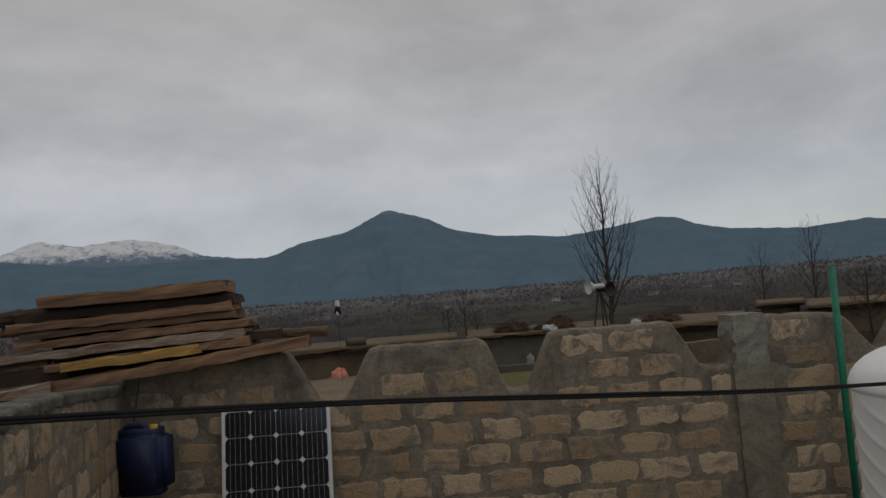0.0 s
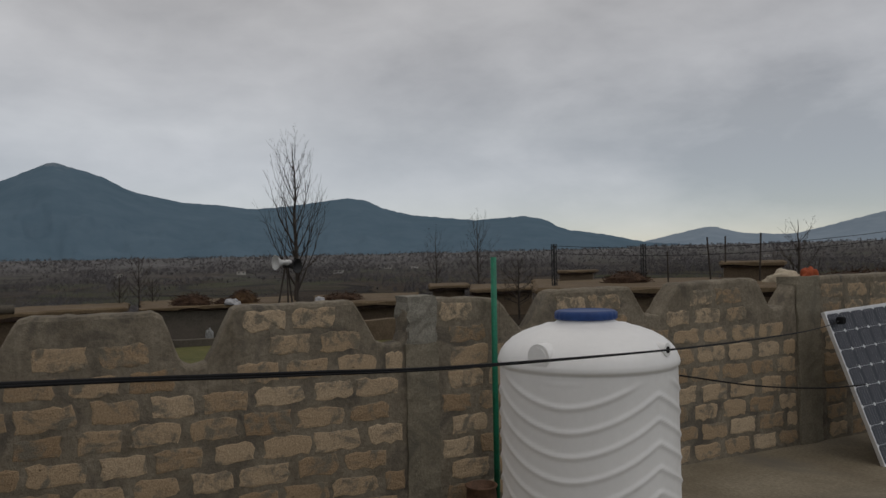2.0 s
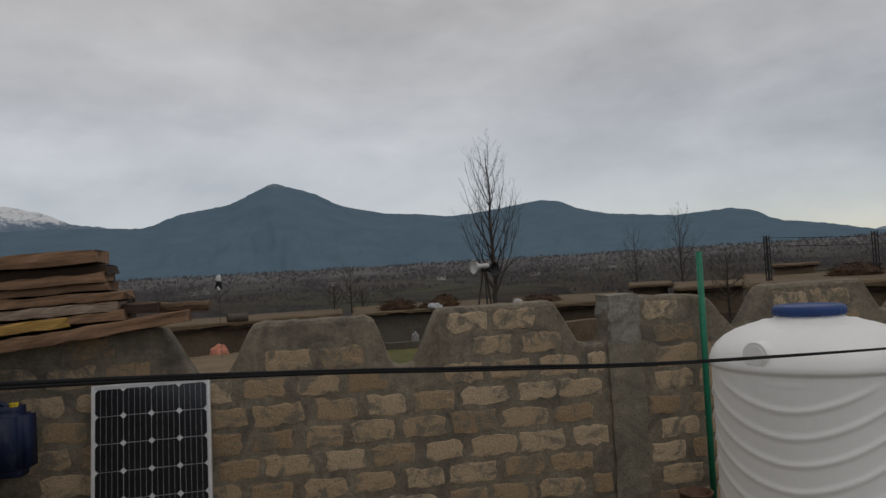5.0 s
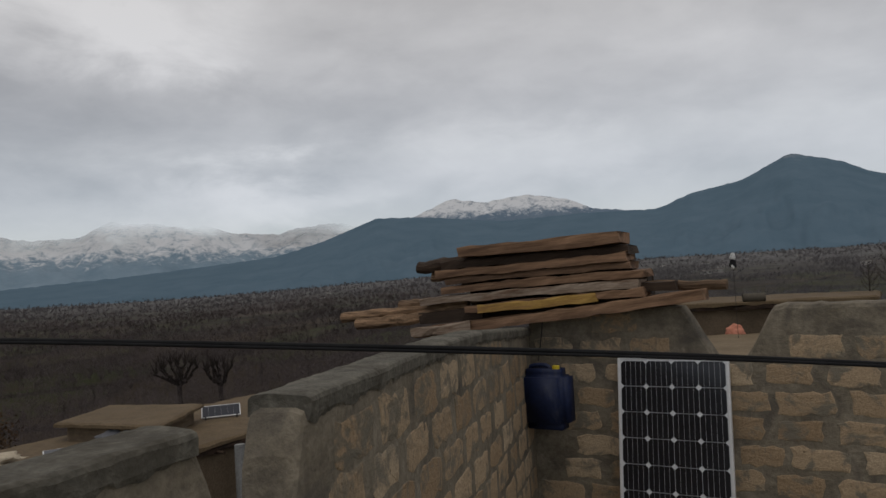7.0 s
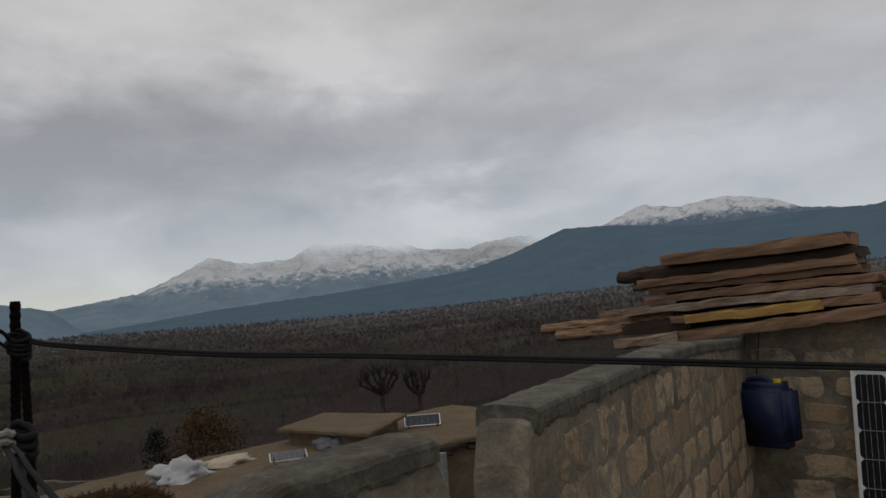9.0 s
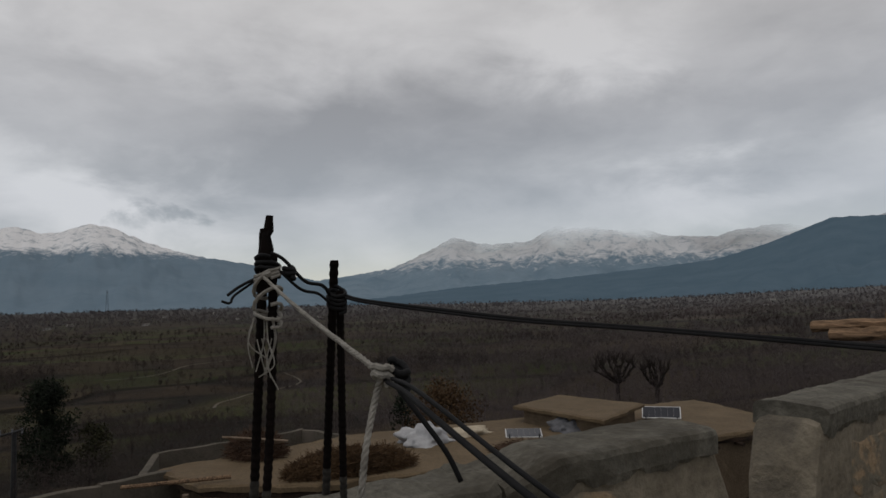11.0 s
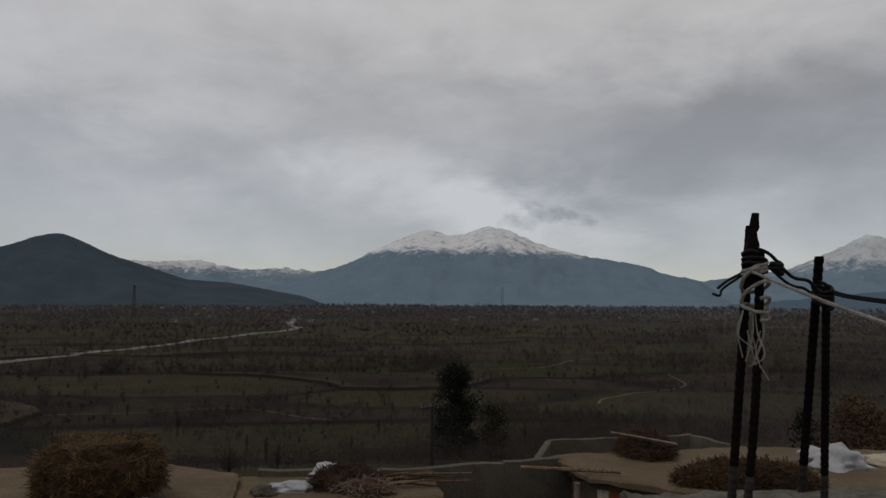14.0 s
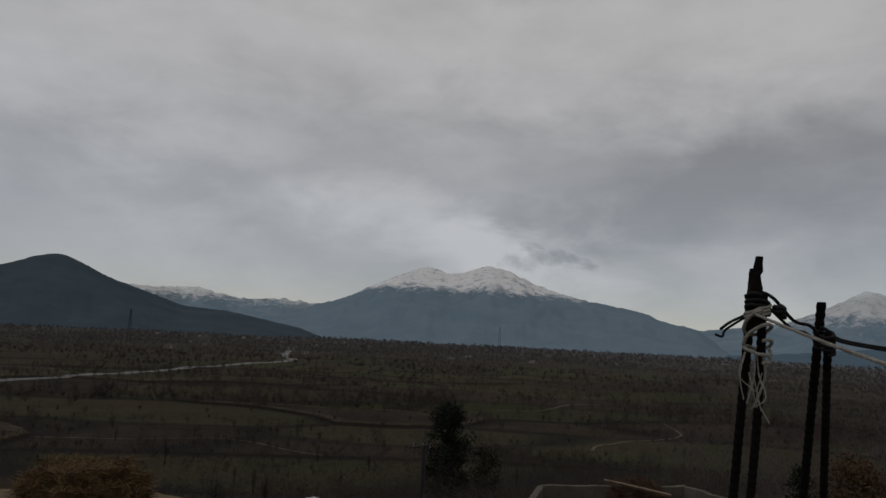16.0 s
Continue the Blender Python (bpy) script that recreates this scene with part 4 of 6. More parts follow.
for i, q in enumerate(TIMBER):
    # dark timber is thickened to fill the gaps; its colour stands for their shade
    plank(*q[:4], q[4] * (1.2 if q[7] is WOOD_DARK else 0.86), *q[5:], 100 + i)
plank(-2.31, 1.403, -1.455, 1.455, 0.055, 4.632, 4.70, YELLOW_WOOD, "plank with worn yellow paint", 131)
log(-3.55, 1.345, -2.45, 1.40, 0.040, 4.72, 4.78, LOG, "thin rough log jutting from the timber stack", 141)
log(-3.39, 1.285, -2.5, 1.35, 0.048, 4.70, 4.74, LOG, "rough forked log jutting from the timber stack", 142)
log(-3.05, 1.41, -2.3, 1.455, 0.04, 4.80, 4.84, LOG, "rough bark-covered log in the timber stack", 143)
log(-1.4, 1.49, -0.69, 1.462, 0.036, 4.82, 4.80, LOG, "rough round log jutting from the timber stack", 144)
log(-2.84, 1.69, -2.2, 1.74, 0.045, 4.74, 4.80, WOOD_DARK, "dark knotty log in the timber stack", 145)
log(-2.75, 1.62, -2.1, 1.66, 0.04, 4.80, 4.84, LOG, "dark knotty log in the timber stack", 146)


def jerrycan():
    t = thing("jerrycan", (-1.80, 4.55, 0.60), "dark blue plastic jerrycan hung in the parapet corner", "jerrycan", turn=-4)
    bm = bmesh.new()
    box(bm, -0.168, -0.10, 0, 0.168, 0.10, 0.385, 0.05)
    bmesh.ops.subdivide_edges(bm, edges=bm.edges[:], cuts=1, use_grid_fill=True)
    for v in bm.verts:
        if 0.06 < v.co.z < 0.33:
            v.co.y *= 0.985
    part("body", bm, BLUE_CAN, t, smooth=True)
    bm = bmesh.new()
    tube(bm, [(0.085, -0.02, 0.37), (0.085, -0.02, 0.39), (0.085, -0.02, 0.405)], 0.024, 16)
    part("cap", bm, YELLOW, t, "yellow screw cap")
    bm = bmesh.new()
    tube(bm, smooth_line([(-0.11, 0, 0.375), (-0.09, 0, 0.40), (0, 0, 0.405), (0.04, 0, 0.38)], 5), 0.014, 10)
    part("handle", bm, BLUE_CAN, t)
    bm = bmesh.new()
    tube(bm, [(-0.045, 0, 0.43), (-0.05, 0.08, 0.60), (-0.05, 0.12, 0.73)], 0.004, 6)
    part("cord", bm, CABLE, t, "thin black cord tied to the timber")


jerrycan()

# green pole against the parapet
bm = bmesh.new()
tube(bm, [(0, 0, 0), (0.004, 0, 0.9), (0.012, 0.0, 1.742)], 0.021, 14)
pole = part("green_pole", bm, GREEN_PIPE, smooth=True)
pole.location = (2.50, 4.705, FLOOR_Z)
tagged(pole, "thin green painted pole standing against the parapet", "pole")


def rusty_pot():
    t = thing("rusty_pot", (2.33, 4.62, FLOOR_Z), "small rusty brown tin standing by the parapet", "pot")
    bm = bmesh.new()
    prof = [(0.085, 0.0), (0.10, 0.02), (0.105, 0.10), (0.10, 0.16), (0.11, 0.17), (0.112, 0.18), (0.098, 0.18), (0.094, 0.05), (0.0, 0.045)]
    rings = [[bm.verts.new((r * math.cos(2 * math.pi * k / 24), r * math.sin(2 * math.pi * k / 24), z)) for k in range(24)] for r, z in prof[:-1]]
    for a, b in zip(rings, rings[1:]):
        for k in range(24):
            bm.faces.new((a[k], a[(k + 1) % 24], b[(k + 1) % 24], b[k]))
    bm.faces.new(rings[0][::-1])
    bm.faces.new(rings[-1])
    part("body", bm, RUST_TIN, t, smooth=True)


rusty_pot()


# ---- reinforcing bars with cable and rope ----
HUB = Vector((-0.03, -0.13, 1.588))
OUTWARD = Matrix.Translation(HUB) @ Matrix.Scale(1.12, 4) @ Matrix.Translation(-HUB)
FOOT = Matrix.Translation(HUB) @ Matrix.Scale(1.26, 4) @ Matrix.Translation(-HUB)


def rebar(base, top, r, label, bend=None):
    base, top = FOOT @ Vector(base), OUTWARD @ Vector(top)
    r *= 1.15
    n = 60
    t = thing("reinforcing_bar", base, label, "rebar", "reinforcing bars in the cap")
    for name, k0, k1, mat in (("lower_length", 0, 8, REBAR_CEMENT), ("upper_length", 8, n, REBAR)):
        bm = bmesh.new()
        pts, rings = [], []
        for i in range(k0, k1 + 1):
            s = i / n
            p = (top - base) * s
            if bend:
                p = p + Vector(bend) * math.sin(math.pi * s)
            rr = r * (1.12 if i % 2 else 0.94)
            rings.append([bm.verts.new(p + Vector((math.cos(2 * math.pi * k / 10), math.sin(2 * math.pi * k / 10), 0)) * rr) for k in range(10)])
        for a, b in zip(rings, rings[1:]):
            for k in range(10):
                bm.faces.new((a[k], a[(k + 1) % 10], b[(k + 1) % 10], b[k]))
        bm.faces.new(rings[0][::-1])
        bm.faces.new(rings[-1])
        part(name, bm, mat, t, "bar end smeared with cement" if k0 == 0 else "dark rusty ribbed bar")
    return t


R1B, R2B, R3B, R4B = (-0.965, 0.168, 1.35), (-0.925, 0.172, 1.35), (-1.0, 0.268, 1.35), (-0.962, 0.279, 1.35)
R1T, R2T, R3T, R4T = (-0.965, 0.196, 1.692), (-0.955, 0.203, 1.66), (-0.99, 0.292, 1.655), (-0.982, 0.296, 1.615)
rebar(R1B, R1T, 0.0056, "dark rusty reinforcing bar rising from the cap")
rebar(R2B, R2T, 0.0052, "dark rusty reinforcing bar rising from the cap", (0.004, 0.003, 0))
rebar(R3B, R3T, 0.0054, "dark rusty reinforcing bar rising from the cap")
rebar(R4B, R4T, 0.0048, "dark rusty reinforcing bar rising from the cap")
def shifted(ob):
    ob.matrix_basis = OUTWARD @ ob.matrix_basis
    return ob


# splintered stick lashed to the first bar
bm = bmesh.new()
tube(bm, [(-0.968, 0.196, 1.615), (-0.967, 0.196, 1.645), (-0.966, 0.197, 1.668), (-0.966, 0.198, 1.684), (-0.965, 0.2005, 1.690), (-0.965, 0.202, 1.708)], 0.0115, 8, 0.0045, 0.25, random.Random(3))
tagged(shifted(part("wooden_stick", bm, REBAR)), "charred wooden stick lashed to the bars", "stick")


def coil(bm, centre, axis_r, z0, z1, turns, wire, tilt=0.3, rx=1.0, ry=1.0, seed=0):
    rng = random.Random(seed)
    pts = []
    n = int(turns * 14)
    for i in range(n + 1):
        t = 2 * math.pi * turns * i / n
        pts.append((centre[0] + axis_r * rx * math.cos(t), centre[1] + axis_r * ry * math.sin(t), z0 + (z1 - z0) * i / n + tilt * axis_r * math.cos(t + seed) + rng.uniform(-0.001, 0.001)))
    tube(bm, pts, wire, 7)


MID1, MID3 = (-0.960, 0.198, 0), (-0.986, 0.293, 0)
CABLE_LINE = [tuple(OUTWARD @ Vector((-0.987, 0.30, 1.612))), (-1.06, 0.369, 1.604), (-0.948, 0.435, 1.589), (-0.836, 0.502, 1.575), (-0.685, 0.592, 1.562), (-0.36, 0.785, 1.532), (-0.16, 0.904, 1.511), (0.03, 1.016, 1.488), (0.28, 1.165, 1.455), (0.7, 1.415, 1.402), (1.744, 2.035, 1.296), (2.754, 2.635, 1.208), (4.0, 3.38, 1.108), (5.03, 3.99, 1.045), (5.45, 4.24, 1.03), (5.66, 4.38, 1.02)]
tc = thing("power_cable", (0, 0, 0), "black power cable strung from the bars over the terrace", "cable")
bm = bmesh.new()
tube(bm, smooth_line(CABLE_LINE, 10), 0.0026, 8)
part("wire", bm, CABLE, tc, smooth=True)
bm = bmesh.new()
tube(bm, smooth_line([(x, y - 0.003, z - 0.0026 + 0.0008 * math.sin(i * 2.1)) for i, (x, y, z) in enumerate(CABLE_LINE)], 10), 0.0017, 8)
part("wire", bm, CABLE, tc, smooth=True)
bm = bmesh.new()
tube(bm, smooth_line([R1T[:2] + (1.665,), (-0.955, 0.215, 1.655), (-0.965, 0.245, 1.628), (-0.972, 0.27, 1.622), (-0.985, 0.288, 1.606)], 8), 0.0022, 8)
tube(bm, smooth_line([(-0.95, 0.205, 1.645), (-0.95, 0.235, 1.618), (-0.965, 0.262, 1.612), (-0.98, 0.284, 1.598)], 8), 0.0019, 8)
coil(bm, MID1, 0.0135, 1.635, 1.655, 3, 0.0026, 0.3, seed=1)
coil(bm, (-0.952, 0.222, 0), 0.006, 1.632, 1.645, 2.5, 0.003, 0.3, seed=2)
coil(bm, MID3, 0.0115, 1.592, 1.616, 4.5, 0.0024, 0.5, seed=3)
shifted(part("lashing", bm, CABLE, tc, "loops of black cable knotted round the bars", smooth=True))
bm = bmesh.new()
tube(bm, smooth_line([(-0.965, 0.185, 1.632), (-0.962, 0.165, 1.622), (-0.955, 0.15, 1.612)], 6), 0.0018, 6)
tube(bm, smooth_line([(-0.965, 0.183, 1.628), (-0.965, 0.16, 1.612), (-0.957, 0.153, 1.603), (-0.953, 0.143, 1.605)], 6), 0.0016, 6)
shifted(part("loose_end", bm, CABLE, tc, smooth=True))

KNOT = Vector((-0.506, 0.172, 1.558))


def twisted_rope(bm, pts, r, twist=170.0, n=10):
    """Three strands laid round one another."""
    line = smooth_line(pts, n)
    dist = 0.0
    strands = [[], [], []]
    for i, p in enumerate(line):
        d = (line[min(i + 1, len(line) - 1)] - line[max(i - 1, 0)]).normalized()
        dist += (p - line[i - 1]).length if i else 0
        a = d.cross(Vector((0.3, 0.9, 0.31))).normalized()
        b = d.cross(a)
        for k in range(3):
            t = dist * twist + k * 2 * math.pi / 3
            strands[k].append(p + (a * math.cos(t) + b * math.sin(t)) * r * 0.52)
    for s in strands:
        tube(bm, s, r * 0.6, 6)


tr = thing("rope", (0, 0, 0), "off-white rope tied to the bars and knotted to a cable", "rope")
bm = bmesh.new()
twisted_rope(bm, [OUTWARD @ Vector((-0.945, 0.19, 1.632)), (OUTWARD @ Vector((-0.945, 0.19, 1.632))).lerp(KNOT, 0.5) - Vector((0, 0, 0.003)), KNOT], 0.0023, 420, 30)
part("strand", bm, ROPE, tr)
bm = bmesh.new()
coil(bm, MID1, 0.0150, 1.630, 1.640, 2.2, 0.0022, 0.3, seed=5)
coil(bm, MID1, 0.0165, 1.588, 1.628, 2.0, 0.0023, 0.7, seed=6)
coil(bm, MID1, 0.0155, 1.580, 1.592, 1.3, 0.0022, 0.5, seed=9)
shifted(part("wrapping", bm, ROPE, tr, "rope wound round two bars"))
rng = random.Random(8)
bm = bmesh.new()
for i in range(9):
    x, y = -0.945 + rng.uniform(-0.008, 0.004), 0.182 + rng.uniform(-0.01, 0.02)
    top = 1.585 if i < 5 else 1.56
    tube(bm, smooth_line([(x, y, top), (x + rng.uniform(-0.006, 0.006), y + rng.uniform(-0.01, 0.01), top - 0.03), (x + rng.uniform(-0.01, 0.01), y + rng.uniform(-0.018, 0.022), top - rng.uniform(0.04, 0.068))], 5), 0.0008 if i else 0.0016, 5)
tagged(shifted(part("frayed_tail", bm, ROPE, tr)), "frayed rope ends", kind="stuff")
bm = bmesh.new()
twisted_rope(bm, [KNOT, (-0.512, 0.170, 1.545), (-0.500, 0.158, 1.515), (-0.495, 0.153, 1.485), (-0.487, 0.150, 1.462), (-0.482, 0.149, 1.440)], 0.0021, 430, 14)
coil(bm, (-0.483, 0.149, 0), 0.006, 1.438, 1.450, 2.2, 0.0034, 0.3, seed=12)
for i in range(7):
    tube(bm, [(-0.482, 0.149, 1.438), (-0.480 + rng.uniform(-0.006, 0.006), 0.148 + rng.uniform(-0.008, 0.008), 1.425), (-0.479 + rng.uniform(-0.01, 0.01), 0.147 + rng.uniform(-0.014, 0.014), 1.410)], 0.0011, 5)
part("hanging_end", bm, ROPE, tr, "hanging rope end with a knot")
bm = bmesh.new()
coil(bm, (KNOT.x, KNOT.y, 0), 0.0055, 1.553, 1.564, 2.4, 0.0022, 0.5, seed=14)
part("knot", bm, ROPE, tr)
td = thing("drop_cable", (0, 0, 0), "thick black cable hung from a rope knot", "cable")
bm = bmesh.new()
tube(bm, smooth_line([KNOT + Vector((0.0, 0.002, -0.004)), (-0.46, 0.166, 1.553), (-0.412, 0.158, 1.548), (-0.333, 0.156, 1.531), (-0.276, 0.174, 1.505), (-0.227, 0.259, 1.43), (-0.22, 0.42, 1.15), (-0.35, 0.55, 0.6), (-0.3, 0.75, FLOOR_Z + 0.02), (0.2, 1.2, FLOOR_Z + 0.008)], 10), 0.0016, 9)
tube(bm, smooth_line([KNOT + Vector((0.003, 0.004, -0.002)), (-0.46, 0.169, 1.556), (-0.412, 0.162, 1.5515), (-0.333, 0.160, 1.5345), (-0.274, 0.179, 1.508), (-0.224, 0.263, 1.43), (-0.216, 0.42, 1.15), (-0.34, 0.55, 0.6), (-0.29, 0.75, FLOOR_Z + 0.02), (0.2, 1.23, FLOOR_Z + 0.008)], 10), 0.0012, 8)
part("wire", bm, CABLE, td, smooth=True)
bm = bmesh.new()
coil(bm, (KNOT.x - 0.004, KNOT.y + 0.012, 0), 0.006, 1.550, 1.563, 2.6, 0.0024, 0.5, seed=15)
part("knot", bm, CABLE, td, smooth=True)
bm = bmesh.new()
tube(bm, smooth_line([(-0.49, 0.176, 1.550), (-0.478, 0.184, 1.535), (-0.470, 0.196, 1.515), (-0.468, 0.204, 1.498)], 6), 0.0017, 6)
part("loose_end", bm, CABLE, td, smooth=True)
bm = bmesh.new()
box(bm, 5.64, 4.34, 0.99, 5.70, 4.40, 1.05, 0.008)
part("clamp", bm, CABLE, tc, "black clamp at the panel corner")
# second line from behind the tank to the corner panel
bm = bmesh.new()
tube(bm, smooth_line([(2.55, 3.80, 0.98), (3.1, 4.05, 0.87), (3.743, 4.2, 0.742), (4.488, 4.2, 0.60), (5.198, 4.2, 0.517), (5.68, 4.17, 0.505)], 8), 0.006, 8)
tagged(part("branch_cable", bm, CABLE, smooth=True), "thin black cable from the tank to the corner panel", "cable")


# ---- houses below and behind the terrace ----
# brushwood of the eaves, its colour darkened for the shade under the roof edge
SHADED_BRUSH = surface("shaded_eaves_brushwood", (0.012, 0.008, 0.006), (0.05, 0.03, 0.019), 5, 25, 0.95, bump=0.6)


def mud_house(outline, top, bottom, label, material=MUD_WALL, roof=0.30, over=0.35, seed=0, roof_mat=MUD):
    """A flat-roofed mud house: walls set back below a thick uneven mud roof."""
    cx, cy = sum(p[0] for p in outline) / len(outline), sum(p[1] for p in outline) / len(outline)
    t = thing("mud_house", (0, 0, 0), label, "house")
    inner = []
    for x, y in outline:
        d = math.hypot(cx - x, cy - y)
        inner.append((x + (cx - x) / d * over * 1.4, y + (cy - y) / d * over * 1.4))
    slab_from_outline(inner, bottom, top - roof, "wall", material, "", "", t)
    under = []
    for x, y in outline:
        d = math.hypot(cx - x, cy - y)
        under.append((x + (cx - x) / d * 0.10, y + (cy - y) / d * 0.10))
    thick = min(roof * 0.55, 0.16)
    # twigs below the mud, with the shadow of the edge in their colour
    slab_from_outline(under, top - roof, top - thick + 0.02, "eave_layer", SHADED_BRUSH, "", "", t, jitter=0.06, seed=seed + 1)
    slab_from_outline(outline, top - thick, top, "roof", roof_mat, "", "", t, jitter=0.07, seed=seed)
    tagged([c for c in t.children if c.name.startswith("roof")][0], "thick earthen roof with a crumbling edge")
    return t


house_w = mud_house([(-18.1, 2.7), (-16.7, 5.0), (-15.6, 20.5), (-21.5, 22), (-22.3, 8), (-20.6, 1.9)], -2.6, -6.0, "low mud house with an earthen roof and eaves", seed=31)
bm = bmesh.new()
tube(bm, [(-18.55, 2.35, -5.6), (-18.5, 2.4, -2.85)], 0.09, 8, None, 0.08, random.Random(1))
part("post", bm, STICK, house_w, "pale wooden post under the eaves")
for k in range(16):
    t_ = k / 15
    bm = bmesh.new()
    y = 5.2 + 14.5 * t_
    x = -16.7 + 1.05 * t_
    tube(bm, [(x + 0.18, y, -2.93), (x - 0.9, y, -2.93)], 0.06, 6)
    part("rafter_end", bm, WOOD_DARK, house_w)
# drain spout beside the roof
bm = bmesh.new()
tube(bm, [(-15.55, 15.2, -2.75), (-15.5, 15.15, -4.3)], 0.15, 10)
part("spout", bm, TARP, house_w, "pale drain pipe")

raised = thing("raised_roof", (0, 0, 0), "raised earthen roof platform on the mud house", "roof")
slab_from_outline([(-20.9, 13.5), (-17.5, 14.0), (-19.1, 16.7), (-22.1, 15.9)], -2.62, -2.13, "wall", MUD_WALL, "", "", raised)
slab_from_outline([(-21.2, 13.25), (-17.15, 13.8), (-18.9, 17.0), (-22.4, 16.0)], -2.15, -2.02, "roof", MUD, "", "", raised, jitter=0.03, seed=33)

shed = mud_house([(-15.7, -5.4), (-16.7, -0.8), (-18.3, -1.1), (-18.2, -6.0)], -2.75, -6.0, "open mud shed with a dark doorway", seed=34)
for y0, y1 in ((-5.0, -3.1), (-2.95, -2.3)):
    bm = bmesh.new()
    a, b = Vector((-15.84 - 0.2174 * (y0 + 5.4), y0, 0)), Vector((-15.84 - 0.2174 * (y1 + 5.4), y1, 0))
    vs = [bm.verts.new((p.x + dx, p.y, z)) for p in (a, b) for dx in (0.02, -0.3) for z in (-5.9, -3.15)]
    for f in ((0, 1, 5, 4), (2, 3, 7, 6), (0, 1, 3, 2), (4, 5, 7, 6), (1, 3, 7, 5), (0, 2, 6, 4)):
        bm.faces.new([vs[i] for i in f])
    # a solid box: the darkness of the bay is in its colour
    part("doorway", bm, DARK, shed, "near-black box standing for the shaded bay")
house_sw = mud_house([(-17.9, -5.95), (-13.6, -4.7), (-9.5, -7.5), (-10.5, -12), (-17, -13.5), (-19.2, -9.2)], -2.6, -6.2, "mud house with a broad rounded earthen roof", seed=35)
low_house = mud_house([(-14.6, -4.3), (-14.9, -0.7), (-11.3, -0.9), (-11.3, -3.9)], -2.85, -6.0, "low building with a pale rounded cement roof", GREY_WALL, 0.4, 0.2, 36, TARP)


def straight_wall(name, pts, top, bottom, thick, material, label):
    bm = bmesh.new()
    rng = random.Random(len(label))
    for (ax, ay), (bx, by) in zip(pts, pts[1:]):
        d = Vector((bx - ax, by - ay, 0)).normalized()
        s = Vector((-d.y, d.x, 0)) * thick / 2
        n = max(2, int(math.hypot(bx - ax, by - ay) / 0.5))
        rings = []
        for i in range(n + 1):
            p = Vector((ax, ay, 0)).lerp(Vector((bx, by, 0)), i / n)
            h = top + rng.uniform(-0.03, 0.03)
            rings.append([bm.verts.new(q) for q in (p - s + Vector((0, 0, bottom)), p - s + Vector((0, 0, h - 0.02)), p + Vector((0, 0, h)), p + s + Vector((0, 0, h - 0.02)), p + s + Vector((0, 0, bottom)))])
        for a, b in zip(rings, rings[1:]):
            for k in range(4):
                bm.faces.new((a[k], a[k + 1], b[k + 1], b[k]))
        bm.faces.new(rings[0])
        bm.faces.new(rings[-1][::-1])
    return tagged(part(name, bm, material), label, "wall", kind="structure")


straight_wall("wall_yard", [(-18.2, -5.5), (-18.5, -2.5), (-19.6, 0.6), (-20.4, 2.6)], -2.6, -6.2, 0.25, GREY_WALL, "plain grey-plastered yard wall with a worn top")
straight_wall("wall_compound", [(-26.5, 2.0), (-30.6, 2.9), (-32.5, 9.2), (-27.4, 11.6), (-23.5, 15.5)], -4.05, -8.0, 0.25, GREY_WALL, "dark grey compound wall behind the mud house")


def twig_heap(name, at, size, n, material, label, category, seed, core=None, length=None, flat=0.5):
    """A heap of loose sticks over a small dark core."""
    rng = random.Random(seed)
    t = thing(name, at, label, category)
    sx, sy, sz = size
    bm = bmesh.new()
    bmesh.ops.create_icosphere(bm, subdivisions=3, radius=1.0)
    for v in bm.verts:
        k = 1 + 0.22 * noise.noise(v.co * 2.3 + Vector((seed, 0, 0)))
        v.co = Vector((v.co.x * sx * 0.88 * k, v.co.y * sy * 0.88 * k, max(0, v.co.z) * sz * 0.88 * k))
    part("core", bm, core or BRUSH, t)
    verts, faces = [], []
    for i in range(n):
        th, ph = rng.uniform(0, 2 * math.pi), rng.uniform(0.0, 1.0)
        p = Vector((math.cos(th) * sx * math.sqrt(1 - ph * ph), math.sin(th) * sy * math.sqrt(1 - ph * ph), ph * sz)) * rng.uniform(0.85, 1.02)
        d = Vector((rng.gauss(0, 1), rng.gauss(0, 1), rng.gauss(0, flat))).normalized()
        ln = rng.uniform(0.5, 1.0) * (length or 0.5 * max(size))
        w = 0.005 + 0.006 * rng.random()
        s = d.cross(Vector((rng.gauss(0, 1), rng.gauss(0, 1), rng.gauss(0, 1)))).normalized() * w
        s2 = d.cross(s).normalized() * w
        a, b = p - d * ln / 2, p + d * ln / 2
        a.z, b.z = max(0.01, a.z), max(0.01, b.z)
        k = len(verts)
        for q in (a, b):
            verts += [tuple(q + s), tuple(q - s * 0.5 + s2 * 0.87), tuple(q - s * 0.5 - s2 * 0.87)]
        faces += [(k, k + 1, k + 4, k + 3), (k + 1, k + 2, k + 5, k + 4), (k + 2, k, k + 3, k + 5)]
    sticks = raw("brush_layer", verts, faces, material, t)
    sticks["kind"] = "stuff"
    return t


twig_heap("brushwood_heap", (-20.9, 4.6, -2.6), (1.0, 0.8, 0.62), 1300, BRUSH, "dark heap of dry brushwood on an earthen roof", "brushwood", 1)
bm = bmesh.new()
for k in range(4):
    tube(bm, [(-20.5 + 0.1 * k, 3.6 + 0.1 * k, -1.95), (-20.1 + 0.05 * k, 5.0 + 0.08 * k, -2.2 + 0.02 * k)], 0.03, 6)
tagged(part("peeled_poles", bm, STICK), "pale peeled poles lying on the brushwood", "poles")
